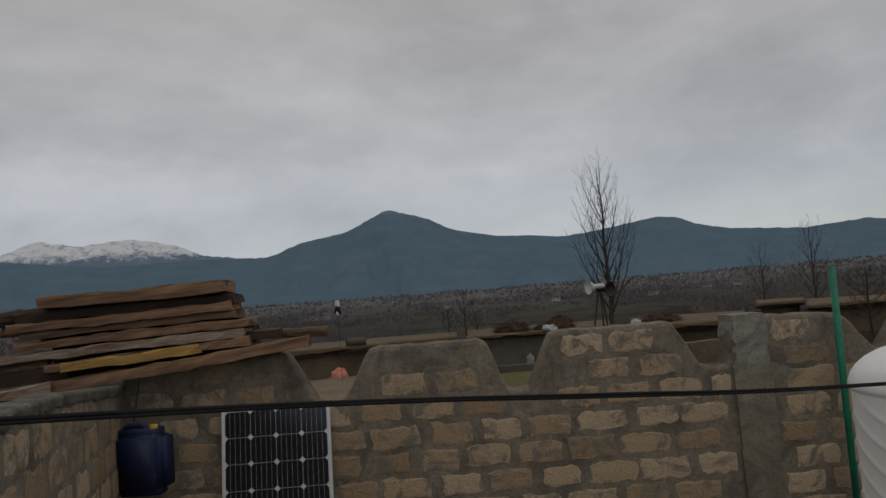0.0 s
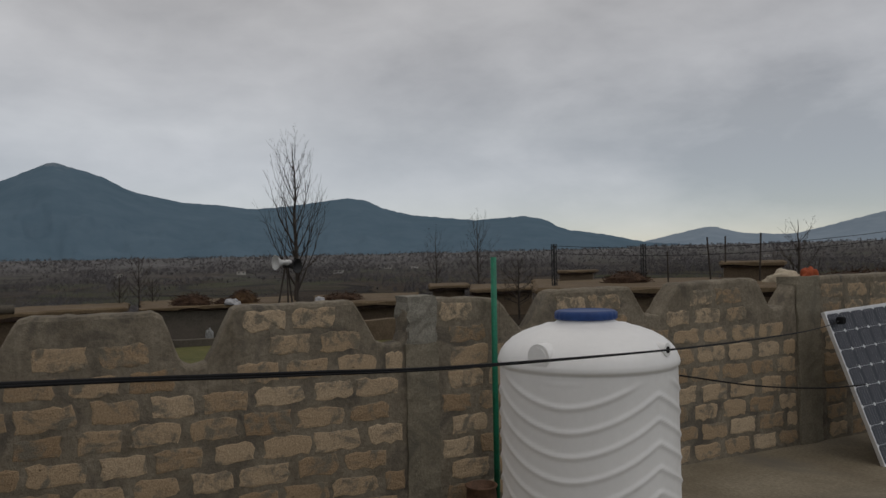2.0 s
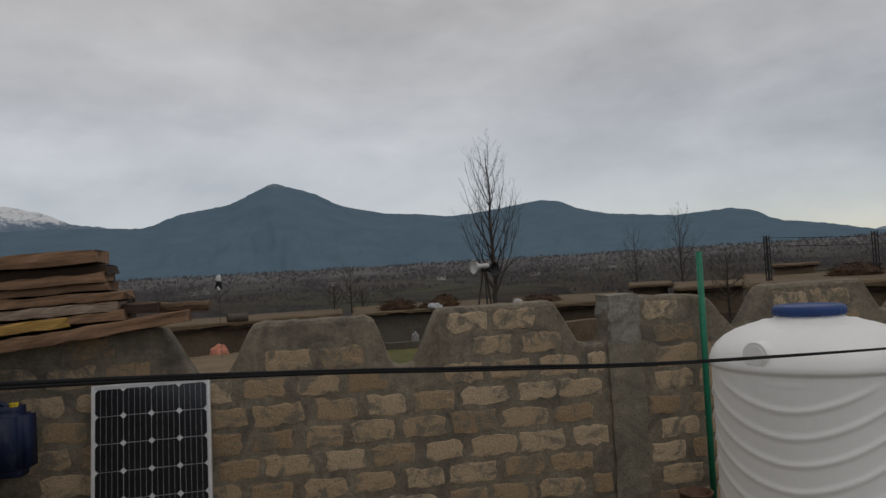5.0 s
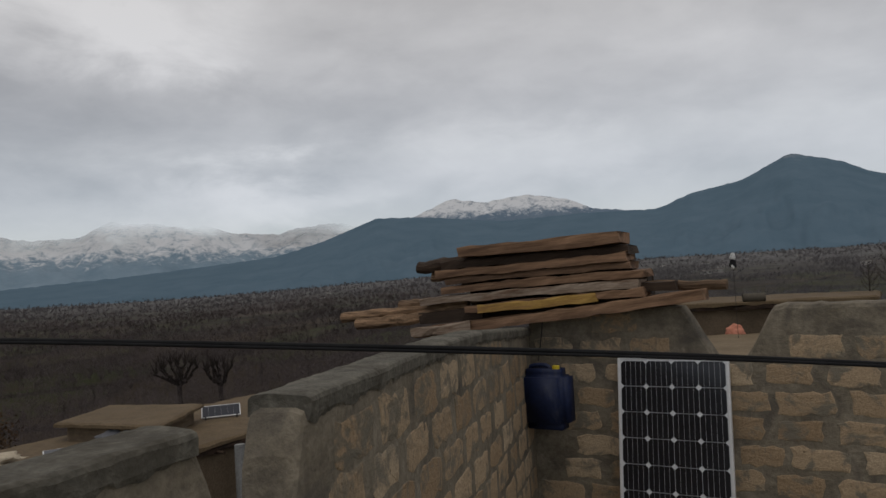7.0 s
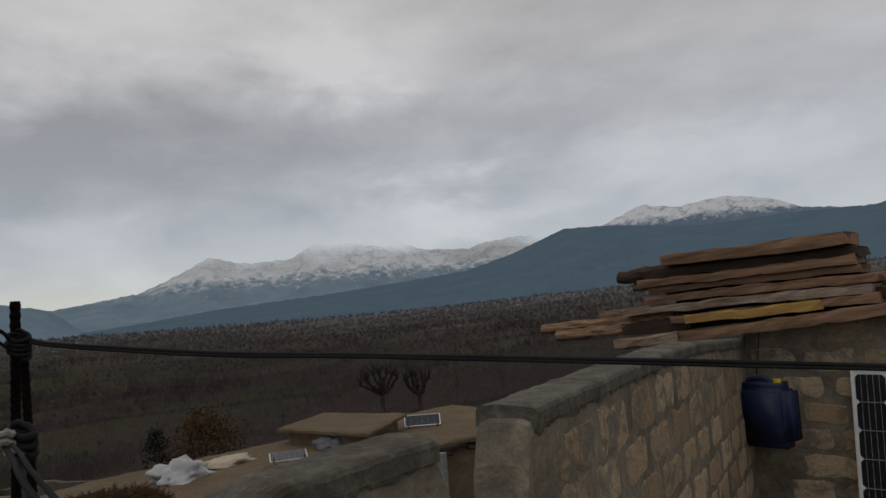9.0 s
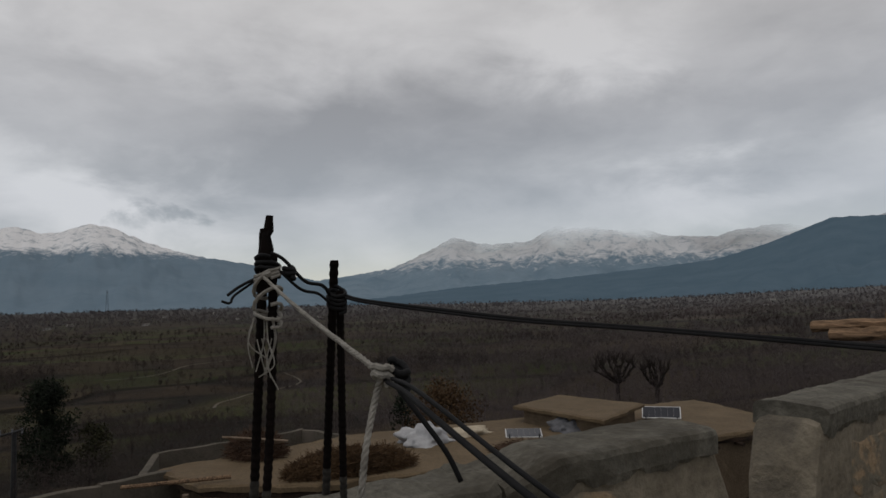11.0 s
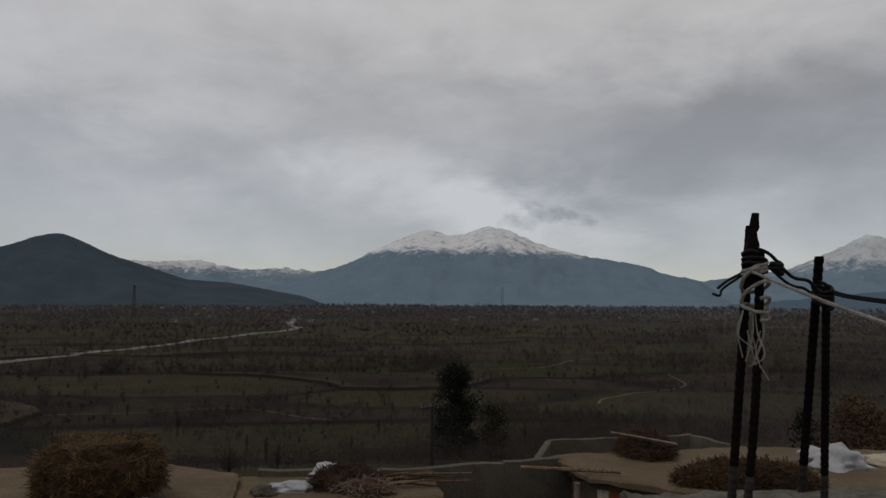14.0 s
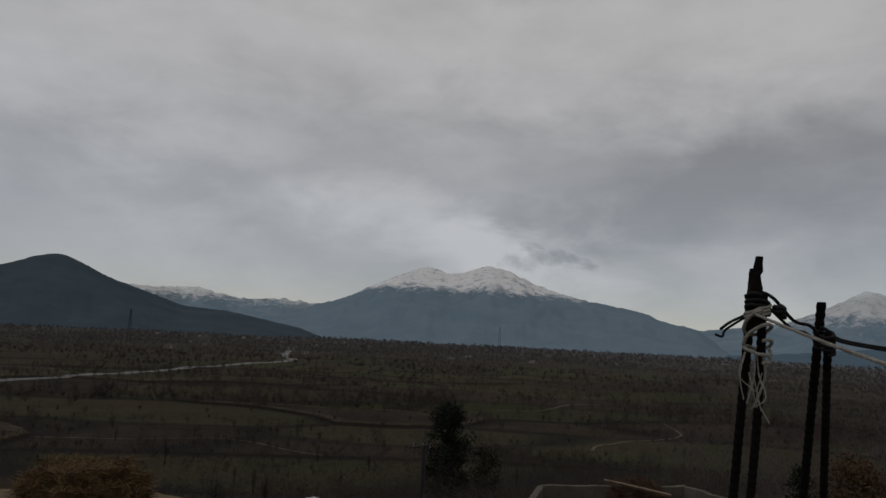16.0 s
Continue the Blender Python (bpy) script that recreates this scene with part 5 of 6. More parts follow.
twig_heap("fodder_heap", (-17.6, 6.2, -2.6), (0.7, 1.7, 0.55), 3600, DRY_LEAF, "heap of brown dry maize stalks on the roof edge", "fodder", 2, DRY_LEAF, 0.5)
twig_heap("brushwood_heap", (-17.3, 11.0, -2.6), (0.5, 0.9, 0.22), 250, BRUSH, "small heap of dry sticks on the mud roof", "brushwood", 3)
twig_heap("firewood_heap", (-17.2, -3.1, -2.75), (0.5, 0.9, 0.55), 900, BRUSH, "bundle of brown firewood twigs on the shed roof", "firewood", 4)
twig_heap("firewood_heap", (-16.7, -2.6, -2.75), (0.35, 0.75, 0.35), 260, STICK, "bundle of pale split sticks on the shed roof", "firewood", 5)
rng = random.Random(12)
for k in range(9):
    bm = bmesh.new()
    y0 = -2.2 + rng.uniform(-0.3, 0.5)
    a = Vector((-16.95 - rng.uniform(0, 0.5), y0, -2.70 + 0.03 * k))
    b = a + Vector((-0.25 + rng.uniform(-0.3, 0.2), rng.uniform(1.0, 2.1), rng.uniform(-0.05, 0.12)))
    tube(bm, [a, a.lerp(b, 0.3) + Vector((rng.uniform(-0.08, 0.08), 0, 0.05)), a.lerp(b, 0.65) + Vector((rng.uniform(-0.08, 0.08), 0, 0.02)), b], 0.03, 6, 0.012)
    tagged(part("branch", bm, LOG if k % 2 else BRUSH), "long dry branch lying on the shed roof", "branch", "branches on the shed roof")
bm = bmesh.new()
tube(bm, [(-18.6, 1.0, -2.52), (-18.2, 3.4, -2.5)], 0.05, 7)
tagged(part("eaves_pole", bm, LOG), "long pole laid along the eaves of the mud roof", "pole")


def crumpled(name, at, size, material, label, category, seed, rough=0.35):
    bm = bmesh.new()
    bmesh.ops.create_icosphere(bm, subdivisions=4, radius=1.0)
    for v in bm.verts:
        q = v.co.copy()
        k = 1 + rough * noise.fractal(q * 1.5 + Vector((seed * 7.1, 0, 0)), 1.0, 2.1, 4) * 1.3
        v.co = Vector((q.x * size[0] * k, q.y * size[1] * k, max(-0.05, q.z) * size[2] * k))
    ob = part(name, bm, material, smooth=True)
    ob.location = at
    return tagged(ob, label, category)


crumpled("plastic_sheet", (-19.8, 9.3, -2.6), (0.6, 0.8, 0.42), PLASTIC, "crumpled white plastic sheet on the mud roof", "plastic sheet", 1, 0.6)
crumpled("plastic_sheet", (-20.2, 10.9, -2.6), (0.5, 0.9, 0.25), CLOTH_PALE, "flat pale sack of cloth on the mud roof", "sack", 2)
crumpled("plastic_sheet", (-18.9, 14.0, -2.6), (0.6, 0.75, 0.38), CLOTH_GREY, "grey crumpled sack on the mud roof", "sack", 3)
crumpled("plastic_bag", (-17.9, -3.7, -2.75), (0.4, 0.45, 0.42), PLASTIC, "white plastic bag beside the firewood", "plastic bag", 4)
crumpled("plastic_bag", (-16.9, -4.4, -2.75), (0.25, 0.5, 0.2), PLASTIC, "small white plastic bag on the shed roof", "plastic bag", 5)
crumpled("stone", (-16.5, -4.9, -2.75), (0.22, 0.28, 0.2), GREY_WALL, "dark stone lying on the shed roof", "stone", 6)


def roof_panel(at, w, h, tilt, turn, label):
    t = thing("solar_panel", at, label, "solar panel", turn=turn)
    bm = bmesh.new()
    box(bm, -w / 2, -0.02, 0.1, w / 2, 0.02, h + 0.1, 0.006)
    f = part("frame", bm, ALU, t)
    f.rotation_euler = (radians(-tilt), 0, 0)
    cw, ch = (w - 0.06) / 6, (h - 0.06) / 4
    bm = bmesh.new()
    box(bm, 0.0012, -0.026, 0.0012, cw - 0.0012, -0.021, ch - 0.0012)
    me = bpy.data.meshes.new("cell")
    bm.to_mesh(me)
    bm.free()
    me.materials.append(BLUE_CELL)
    for i in range(6):
        for j in range(4):
            c = new("cell", me)
            c.parent = f
            c.location = (-w / 2 + 0.03 + cw * i, 0, 0.13 + ch * j)
    bm = bmesh.new()
    for sx in (-0.4, 0.4):
        tube(bm, [(sx * w, 0.06, 0.0), (sx * w, math.sin(radians(tilt)) * h * 0.9 + 0.05, math.cos(radians(tilt)) * h * 0.9)], 0.02, 6)
        tube(bm, [(sx * w, 0.0, 0.0), (sx * w, 0.02, 0.14)], 0.02, 6)
    part("stand", bm, HORN_DARK, t)


roof_panel((-18.6, 17.4, -2.6), 1.25, 0.55, 55, 47, "small tilted solar panel on the mud roof")
roof_panel((-18.6, 12.0, -2.6), 1.1, 0.8, 82, 60, "flat-lying solar panel on the mud roof")
roof_panel((-13.3, -6.85, -2.6), 1.5, 0.75, 70, 118, "dark solar panel lying before the hay on the mud roof")


def hay_stack():
    t = thing("hay_stack", (-15.1, -7.9, -2.6), "large block of brown hay stacked on the mud roof", "hay", turn=118)
    rng = random.Random(44)
    bm = bmesh.new()
    box(bm, -1.08, -0.85, 0, 1.08, 0.85, 1.24, 0.32)
    bmesh.ops.subdivide_edges(bm, edges=bm.edges[:], cuts=7, use_grid_fill=True)
    for v in bm.verts:
        v.co += noise.noise_vector(v.co * 1.6) * 0.10 + noise.noise_vector(v.co * 7) * 0.06
        v.co.z = max(0, v.co.z)
    bm.normal_update()
    surf = [(v.co.copy(), v.normal.copy()) for v in bm.verts if v.co.z > 0.05]
    part("body", bm, HAY, t)
    for pick, (name, mat, count) in enumerate((("straw", HAY_STRAW, 17000), ("dark_straw", BRUSH, 7000))):
        verts, faces = [], []
        for i in range(count):
            p, nrm = rng.choice(surf)
            p = p + Vector((rng.uniform(-0.16, 0.16), rng.uniform(-0.16, 0.16), rng.uniform(-0.1, 0.1))) - nrm * 0.05 * rng.random()
            d = (Vector((rng.gauss(0, 1), rng.gauss(0, 1), rng.gauss(-0.2, 0.5))).normalized() + nrm * rng.uniform(0.0, 0.6)).normalized()
            w = d.cross(Vector((rng.gauss(0, 1), rng.gauss(0, 1), rng.gauss(0, 1)))).normalized() * 0.008
            k = len(verts)
            e = p + d * rng.uniform(0.08, 0.26)
            e.z, p.z = max(0.01, e.z), max(0.01, p.z)
            verts += [tuple(p - w), tuple(p + w), tuple(e + w * 0.4), tuple(e - w * 0.4)]
            faces.append((k, k + 1, k + 2, k + 3))
        raw(name, verts, faces, mat, t)["kind"] = "stuff"


hay_stack()


def hanging_cloth(at, w, h, material, label, turn, seed):
    rng = random.Random(seed)
    bm = bmesh.new()
    n, m = 10, 12
    for side in (0.0, 0.03):
        g = [[bm.verts.new(((i / n - 0.5) * w * (1 - 0.25 * j / m * rng.random()), side + 0.05 * math.sin(i * 1.3 + seed) * (0.3 + j / m), -h * j / m + rng.uniform(-0.02, 0.02))) for i in range(n + 1)] for j in range(m + 1)]
        for j in range(m):
            for i in range(n):
                bm.faces.new((g[j][i], g[j][i + 1], g[j + 1][i + 1], g[j + 1][i]))
    ob = part("hanging_cloth", bm, material)
    ob.matrix_basis = pose(*at, 0, 0, turn)
    tagged(ob, label, "laundry", "clothes on the mud wall")


for i, (f, w, h, m_, lab) in enumerate(((-0.06, 0.30, 1.0, CLOTH_PALE, "cream cloth hanging under the eaves"), (0.08, 0.32, 0.65, CLOTH_RED, "red cloth hanging under the eaves"), (0.22, 0.42, 1.1, CLOTH_GREY, "grey cloth hanging under the eaves"), (0.37, 0.40, 1.35, CLOTH_BLACK, "black cloth hanging under the eaves"))):
    a = Vector((-18.3, 3.15, -3.0)).lerp(Vector((-17.25, 5.15, -3.0)), f)
    hanging_cloth((a.x + 0.16, a.y - 0.05, -2.95), w, h, m_, lab, 62, i)


def firewood_stack():
    t = thing("firewood_stack", (-18.2, 1.5, -5.5), "low stack of split logs by the yard wall", "firewood", turn=70)
    rng = random.Random(9)
    for j in range(7):
        for i in range(9):
            bm = bmesh.new()
            r = rng.uniform(0.075, 0.105)
            tube(bm, [(-0.85 + 0.2 * i + rng.uniform(-0.03, 0.03), -0.5, 0.1 + 0.19 * j), (-0.85 + 0.2 * i, 0.5, 0.1 + 0.19 * j + rng.uniform(-0.03, 0.03))], r, 6, None, 0.2, rng)
            part("split_log", bm, LOG, t)


firewood_stack()
bm = bmesh.new()
for k in range(3):
    tube(bm, [(-19.1 + 0.15 * k, 0.4, -3.75), (-18.5 + 0.1 * k, 2.6, -3.7 + 0.04 * k)], 0.045, 7)
tagged(part("stacked_beams", bm, WOOD_DARK), "dark beams laid over the firewood stack", "beams")


# ---- houses uphill behind the north parapet ----
def flat(az0, az1, r0, r1):
    """A straight-sided house between two bearings."""
    return [tuple(polar(a, r)[:2]) for a, r in ((az0, r0), (az1, r0 * 1.04), (az1, r1), (az0, r1))]


mud_house(flat(14, -1.2, 28, 33), 0.16, -3.0, "uphill mud house with a flat earthen roof", seed=41)
mud_house(flat(-2.0, -13.0, 27, 33), 0.18, -3.0, "uphill house with a grey plastered wall and flat roof", GREY_WALL, 0.16, 0.2, 42)
mud_house(flat(-14.5, -22.5, 29, 37), 0.02, -3.0, "uphill mud house with a broad pale roof", seed=43)
mud_house(flat(-23.4, -26.5, 40, 45), 0.20, -3.0, "small uphill hut with a dark doorway", seed=44)
mud_house(flat(-26.6, -31.8, 38, 46), 0.05, -3.0, "uphill mud house with a low wall", seed=45)
mud_house(flat(-31.5, -62, 23, 33), 0.66, -3.0, "long uphill mud house with a wide flat roof", MUD_WALL, 0.3, 0.3, 46)
mud_house(flat(-33.4, -36.4, 30, 33), 1.06, 0.6, "small mud room on the uphill roof", MUD_WALL, 0.16, 0.15, 47)
mud_house(flat(-45.3, -49.6, 26.5, 32), 1.32, 0.6, "small mud room on the uphill roof", MUD_WALL, 0.2, 0.2, 48)
slab_from_outline(flat(16, 4.4, 17, 27.5), -1.45, -0.92, "ground_pale", SAND, "pale trodden earth yard behind the parapet", "ground", kind="structure", jitter=0.1, seed=3)
slab_from_outline(flat(4.0, -24, 17.5, 26.5), -1.5, -1.02, "ground_grass", GRASS_MAT, "patch of short yellow-green grass behind the parapet", "grass", kind="structure", jitter=0.1, seed=4)
straight_wall("wall_terrace", [tuple(polar(a, r)[:2]) for a, r in ((-16, 24.5), (-21.5, 25))], -0.32, -1.6, 0.5, MUD_WALL, "eroded brown earth bank with a grassy top")
straight_wall("wall_low", [tuple(polar(a, r)[:2]) for a, r in ((3.4, 25.6), (-12, 25.2))], -0.75, -1.6, 0.3, GREY_WALL, "low grey wall at the edge of the grass")
for i, (a, r, z, s, m_, c_, lab) in enumerate(((-5.5, 28, 0.18, (0.75, 0.5, 0.42), BRUSH, BRUSH, "dark heap of brushwood on the uphill roof"), (-9.2, 28.3, 0.18, (0.55, 0.5, 0.5), BRUSH, DRY_LEAF, "dark red-brown bundle on the uphill roof"), (-7.9, 28, 0.18, (0.4, 0.3, 0.22), BRUSH, BRUSH, "small brushwood heap on the uphill roof"),
                                               (-16.6, 31, 0.02, (0.9, 0.6, 0.32), BRUSH, BRUSH, "low dark brushwood heap on the uphill roof"), (-38.6, 27, 0.66, (0.9, 0.7, 0.4), BRUSH, BRUSH, "brown brushwood heap on the uphill roof"), (-53.6, 27, 0.66, (1.2, 0.8, 0.3), BRUSH, WOOD_DARK, "heap of broken timber on the uphill roof"), (-56.5, 27, 0.66, (1.2, 0.8, 0.35), BRUSH, WOOD_DARK, "heap of broken timber on the uphill roof"))):
    p = polar(a, r)
    twig_heap("brushwood_heap", (p.x, p.y, z), s, 220, m_, lab, "brushwood", 60 + i, c_)
for a, r, z, s, m_, lab, cat in ((-8.4, 27.6, 0.18, (0.25, 0.3, 0.2), PLASTIC, "crumpled white bag at the roof edge", "plastic bag"), (8.1, 27.4, -0.92, (0.33, 0.25, 0.34), CLOTH_PINK, "heap of salmon-coloured cloth in the yard", "cloth"), (-49.4, 26, 0.66, (0.55, 0.5, 0.32), CLOTH_PALE, "pale full sack on the uphill roof", "sack"), (-51.1, 25.5, 0.66, (0.4, 0.3, 0.42), CLOTH_RED, "red cloth bundle on the uphill roof", "cloth"), (-14.9, 30.0, 0.02, (0.22, 0.2, 0.2), PLASTIC, "small white bag on the uphill roof", "plastic bag"), (-6.7, 25.2, -0.76, (0.12, 0.12, 0.3), TARP, "pale stone on the low wall", "stone")):
    p = polar(a, r)
    crumpled(cat.replace(" ", "_") if cat != "cloth" else "cloth_heap", (p.x, p.y, z), s, m_, lab, cat, int(r * 10))
# grey drain pipe section lying on a block
p = polar(6.7, 27.5)
bm = bmesh.new()
tube(bm, [(-0.35, 0, 0.15), (0.35, 0.2, 0.15)], 0.15, 14, caps=False)
tube(bm, [(-0.35, 0, 0.15), (0.35, 0.2, 0.15)], 0.115, 14, caps=False)
pipe = part("pipe_section", bm, GREY_WALL, smooth=True)
pipe.location = (p.x, p.y, 0.16)
tagged(pipe, "short grey concrete pipe on the roof edge", "pipe")


def loudspeakers():
    p = polar(-12.45, 27.8, 0.1)
    t = thing("loudspeaker_stand", p, "pair of black and white horn loudspeakers on tied poles", "loudspeaker")
    for dx, dy in ((-0.25, 0), (0.15, 0.1), (0.0, -0.1)):
        bm = bmesh.new()
        tube(bm, [(dx * 1.4, dy, -0.1), (dx * 0.3, dy * 0.3, 1.35)], 0.035, 7)
        part("pole", bm, BARK, t)
    for side, mat_, z in ((1, HORN_DARK, 1.42), (-1, HORN_WHITE, 1.55)):
        bm = bmesh.new()
        rings = []
        d = Vector((0.6, -0.8, 0)) if side > 0 else Vector((-0.95, -0.31, 0))
        a = Vector((-d.y, d.x, 0))
        for s, r in ((-0.25, 0.07), (-0.12, 0.08), (-0.10, 0.05), (0.05, 0.08), (0.16, 0.15), (0.22, 0.19), (0.225, 0.20), (0.21, 0.185), (0.1, 0.08)):
            rings.append([bm.verts.new(Vector((side * 0.16, 0, z)) + d * s * 1.35 + (a * math.cos(2 * math.pi * k / 18) + Vector((0, 0, 1)) * math.sin(2 * math.pi * k / 18)) * r * 1.4) for k in range(18)])
        for r0, r1 in zip(rings, rings[1:]):
            for k in range(18):
                bm.faces.new((r0[k], r0[(k + 1) % 18], r1[(k + 1) % 18], r1[k]))
        bm.faces.new(rings[0])
        bm.faces.new(rings[-1])
        part("horn", bm, mat_, t, "black horn" if side > 0 else "white horn", smooth=True)


loudspeakers()

# thin pole with a black and white bag
p = polar(7.9, 26)
t = thing("bag_on_pole", (p.x, p.y, -1.0), "black and white plastic bag caught on a thin pole", "bag")
bm = bmesh.new()
tube(bm, [(0, 0, -0.3), (0, 0, 2.6)], 0.008, 5)
part("pole", bm, BARK, t)
for z, s, m_ in ((2.75, (0.09, 0.08, 0.14), HORN_WHITE), (2.52, (0.11, 0.1, 0.19), CLOTH_BLACK), (2.43, (0.07, 0.12, 0.1), HORN_WHITE)):
    bm = bmesh.new()
    bmesh.ops.create_icosphere(bm, subdivisions=3, radius=1.0)
    for v in bm.verts:
        k = 1 + 0.3 * noise.noise(v.co * 2 + Vector((z, 0, 0)))
        v.co = Vector((v.co.x * s[0] * k, v.co.y * s[1] * k, v.co.z * s[2] * k + z))
    part("bag", bm, m_, t)


def lattice_post(az, r, z0, z1):
    p = polar(az, r)
    t = thing("lattice_post", (p.x, p.y, z0), "dark iron lattice post on the uphill roof", "post", "lattice posts")
    h = z1 - z0
    for dx, dy in ((-0.07, -0.07), (0.07, -0.07), (0.07, 0.07), (-0.07, 0.07)):
        bm = bmesh.new()
        tube(bm, [(dx * 0.8, dy * 0.8, 0), (dx * 0.8, dy * 0.8, h)], 0.017, 6)
        part("leg", bm, HORN_DARK, t)
    n = max(3, int(h / 0.22))
    for i in range(n):
        z = h * (i + 0.5) / n
        s = 1 if i % 2 else -1
        bm = bmesh.new()
        tube(bm, [(-0.07 * s, -0.07, z - 0.1), (0.07 * s, -0.07, z + 0.1)], 0.012, 5)
        tube(bm, [(-0.07, 0.07 * s, z - 0.1), (-0.07, -0.07 * s, z + 0.1)], 0.012, 5)
        part("brace", bm, HORN_DARK, t)


lattice_post(-33.15, 25, 0.62, 2.07)
lattice_post(-39.85, 27, 0.62, 2.03)
for a, el0, el1, lean_ in ((-44.6, -0.5, 1.27, -0.12), (-45.6, -0.5, 1.31, 0.05), (-47.9, -0.3, 1.48, 0.12), (-41.6, -1.0, 0.3, 0.0)):
    p = polar(a, 27)
    z0 = 0.6
    bm = bmesh.new()
    tube(bm, [(0, 0, 0), (lean_, 0, 1.6 + 27 * math.tan(radians(el1)) - z0)], 0.03, 6)
    ob = part("fence_post", bm, BARK)
    ob.location = (p.x, p.y, z0)
    tagged(ob, "thin leaning wooden fence post on the uphill roof", "post", "fence posts")
for z in (2.2, 1.95):
    bm = bmesh.new()
    pts = []
    for i in range(9):
        q = polar(-33.15 - 28 * i / 8, 25 + 2 * i / 8)
        pts.append((q.x, q.y, z - 0.2 + 0.5 * (i / 8) ** 2 - 0.25 * math.sin(math.pi * i / 8)))
    tube(bm, pts, 0.008, 5)
    tagged(part("overhead_wire", bm, CABLE), "thin wire strung above the uphill roofs", "wire")


# ---- trees ----
def branch(verts, faces, a, b, ra, rb, sides=5):
    d = (b - a).normalized()
    u = d.orthogonal().normalized()
    w = d.cross(u)
    k = len(verts)
    for p, r in ((a, ra), (b, rb)):
        for i in range(sides):
            t = 2 * math.pi * i / sides
            verts.append(tuple(p + (u * math.cos(t) + w * math.sin(t)) * r))
    for i in range(sides):
        faces.append((k + i, k + (i + 1) % sides, k + sides + (i + 1) % sides, k + sides + i))


def bare_tree(at, height, label, seed, spread=0.33, rise=0.93, trunk_r=0.09, limbs=26, twigs=10, lean=(0, 0), bark=None):
    """A leafless tree: trunk, ascending limbs, and a crown of fine twigs."""
    rng = random.Random(seed)
    t = thing("bare_tree", at, label, "tree")
    v, f = [], []
    n = 14
    line = [Vector((lean[0] * i / n * height, lean[1] * i / n * height, height * i / n)) + Vector((rng.uniform(-1, 1), rng.uniform(-1, 1), 0)) * 0.006 * height * (i > 2) for i in range(n + 1)]
    for i in range(n):
        branch(v, f, line[i], line[i + 1], trunk_r * (1 - i / n) + 0.008, trunk_r * (1 - (i + 1) / n) + 0.008, 7)
    raw("trunk", v, f, bark or BARK, t)
    v, f = [], []
    v2, f2 = [], []
    for i in range(limbs):
        s = 0.22 + 0.7 * (i / limbs) ** 1.1
        base = line[0].lerp(line[-1], s)
        th = i * 2.4 + rng.uniform(-0.4, 0.4)
        out = Vector((math.cos(th), math.sin(th), 0))
        ln = height * (0.36 * (1 - s) ** 0.6 + 0.06) * rng.uniform(0.8, 1.15)
        p = base
        d = (out * spread * 1.6 + Vector((0, 0, rise * 0.75))).normalized()
        r = trunk_r * 0.42 * (1.05 - s) + 0.006
        for k in range(5):
            q = p + d * ln / 5
            branch(v, f, p, q, r, r * 0.72, 5)
            for _ in range(2 if k else 1):
                e = d + Vector((rng.gauss(0, 0.5), rng.gauss(0, 0.5), rng.gauss(0.15, 0.25)))
                e.normalize()
                l2 = ln * rng.uniform(0.16, 0.36)
                m = q + e * l2 * 0.5
                e2 = (e + Vector((rng.gauss(0, 0.2), rng.gauss(0, 0.2), 0.35))).normalized()
                w = m + e2 * l2 * 0.6
                branch(v2, f2, q, m, r * 0.5, r * 0.35, 4)
                branch(v2, f2, m, w, r * 0.35, 0.004, 3)
                for _ in range(twigs // 4):
                    e3 = (e2 + Vector((rng.gauss(0, 0.5), rng.gauss(0, 0.5), rng.gauss(0.2, 0.3)))).normalized()
                    branch(v2, f2, m.lerp(w, rng.random()), w + e3 * l2 * 0.45, r * 0.22, 0.003, 3)
            p, r = q, r * 0.72
            d = (d + Vector((rng.gauss(0, 0.12), rng.gauss(0, 0.12), 0.16))).normalized()
    raw("limb_system", v, f, bark or BARK, t)["kind"] = "stuff"
    raw("crown", v2, f2, bark or TWIG, t)["kind"] = "stuff"
    return t


bare_tree((6.72, 28.65, -1.2), 7.55, "tall leafless young tree with upswept branches", 5, 0.25, 0.96, 0.12, 24, 9, (-0.008, 0))
p = polar(-50.5, 30)
bare_tree((p.x, p.y, -1.2), 4.0, "small leafless tree with few stout limbs behind a roof", 6, 0.4, 0.8, 0.10, 12, 8)
p = polar(-30.4, 34)
bare_tree((p.x, p.y, -1.2), 3.0, "low leafless bush with red-brown twigs", 7, 0.75, 0.55, 0.05, 26, 12)
p = polar(-27.3, 48)
bare_tree((p.x, p.y, -1.5), 6.0, "slender leafless tree behind the hut", 8, 0.3, 0.9, 0.07, 16, 8)
p = polar(-24, 60)
bare_tree((p.x, p.y, -2.2), 6.2, "slender leafless tree behind the hut", 9, 0.3, 0.9, 0.07, 16, 8)
for a, r, h, s in ((-1.9, 31, 2.2, 10), (-0.6, 32, 1.5, 11), (-2.8, 32, 1.3, 12)):
    p = polar(a, r)
    bare_tree((p.x, p.y, -0.2), h, "leafless shrub rising behind the roof edge", s, 0.5, 0.8, 0.03, 14, 8)


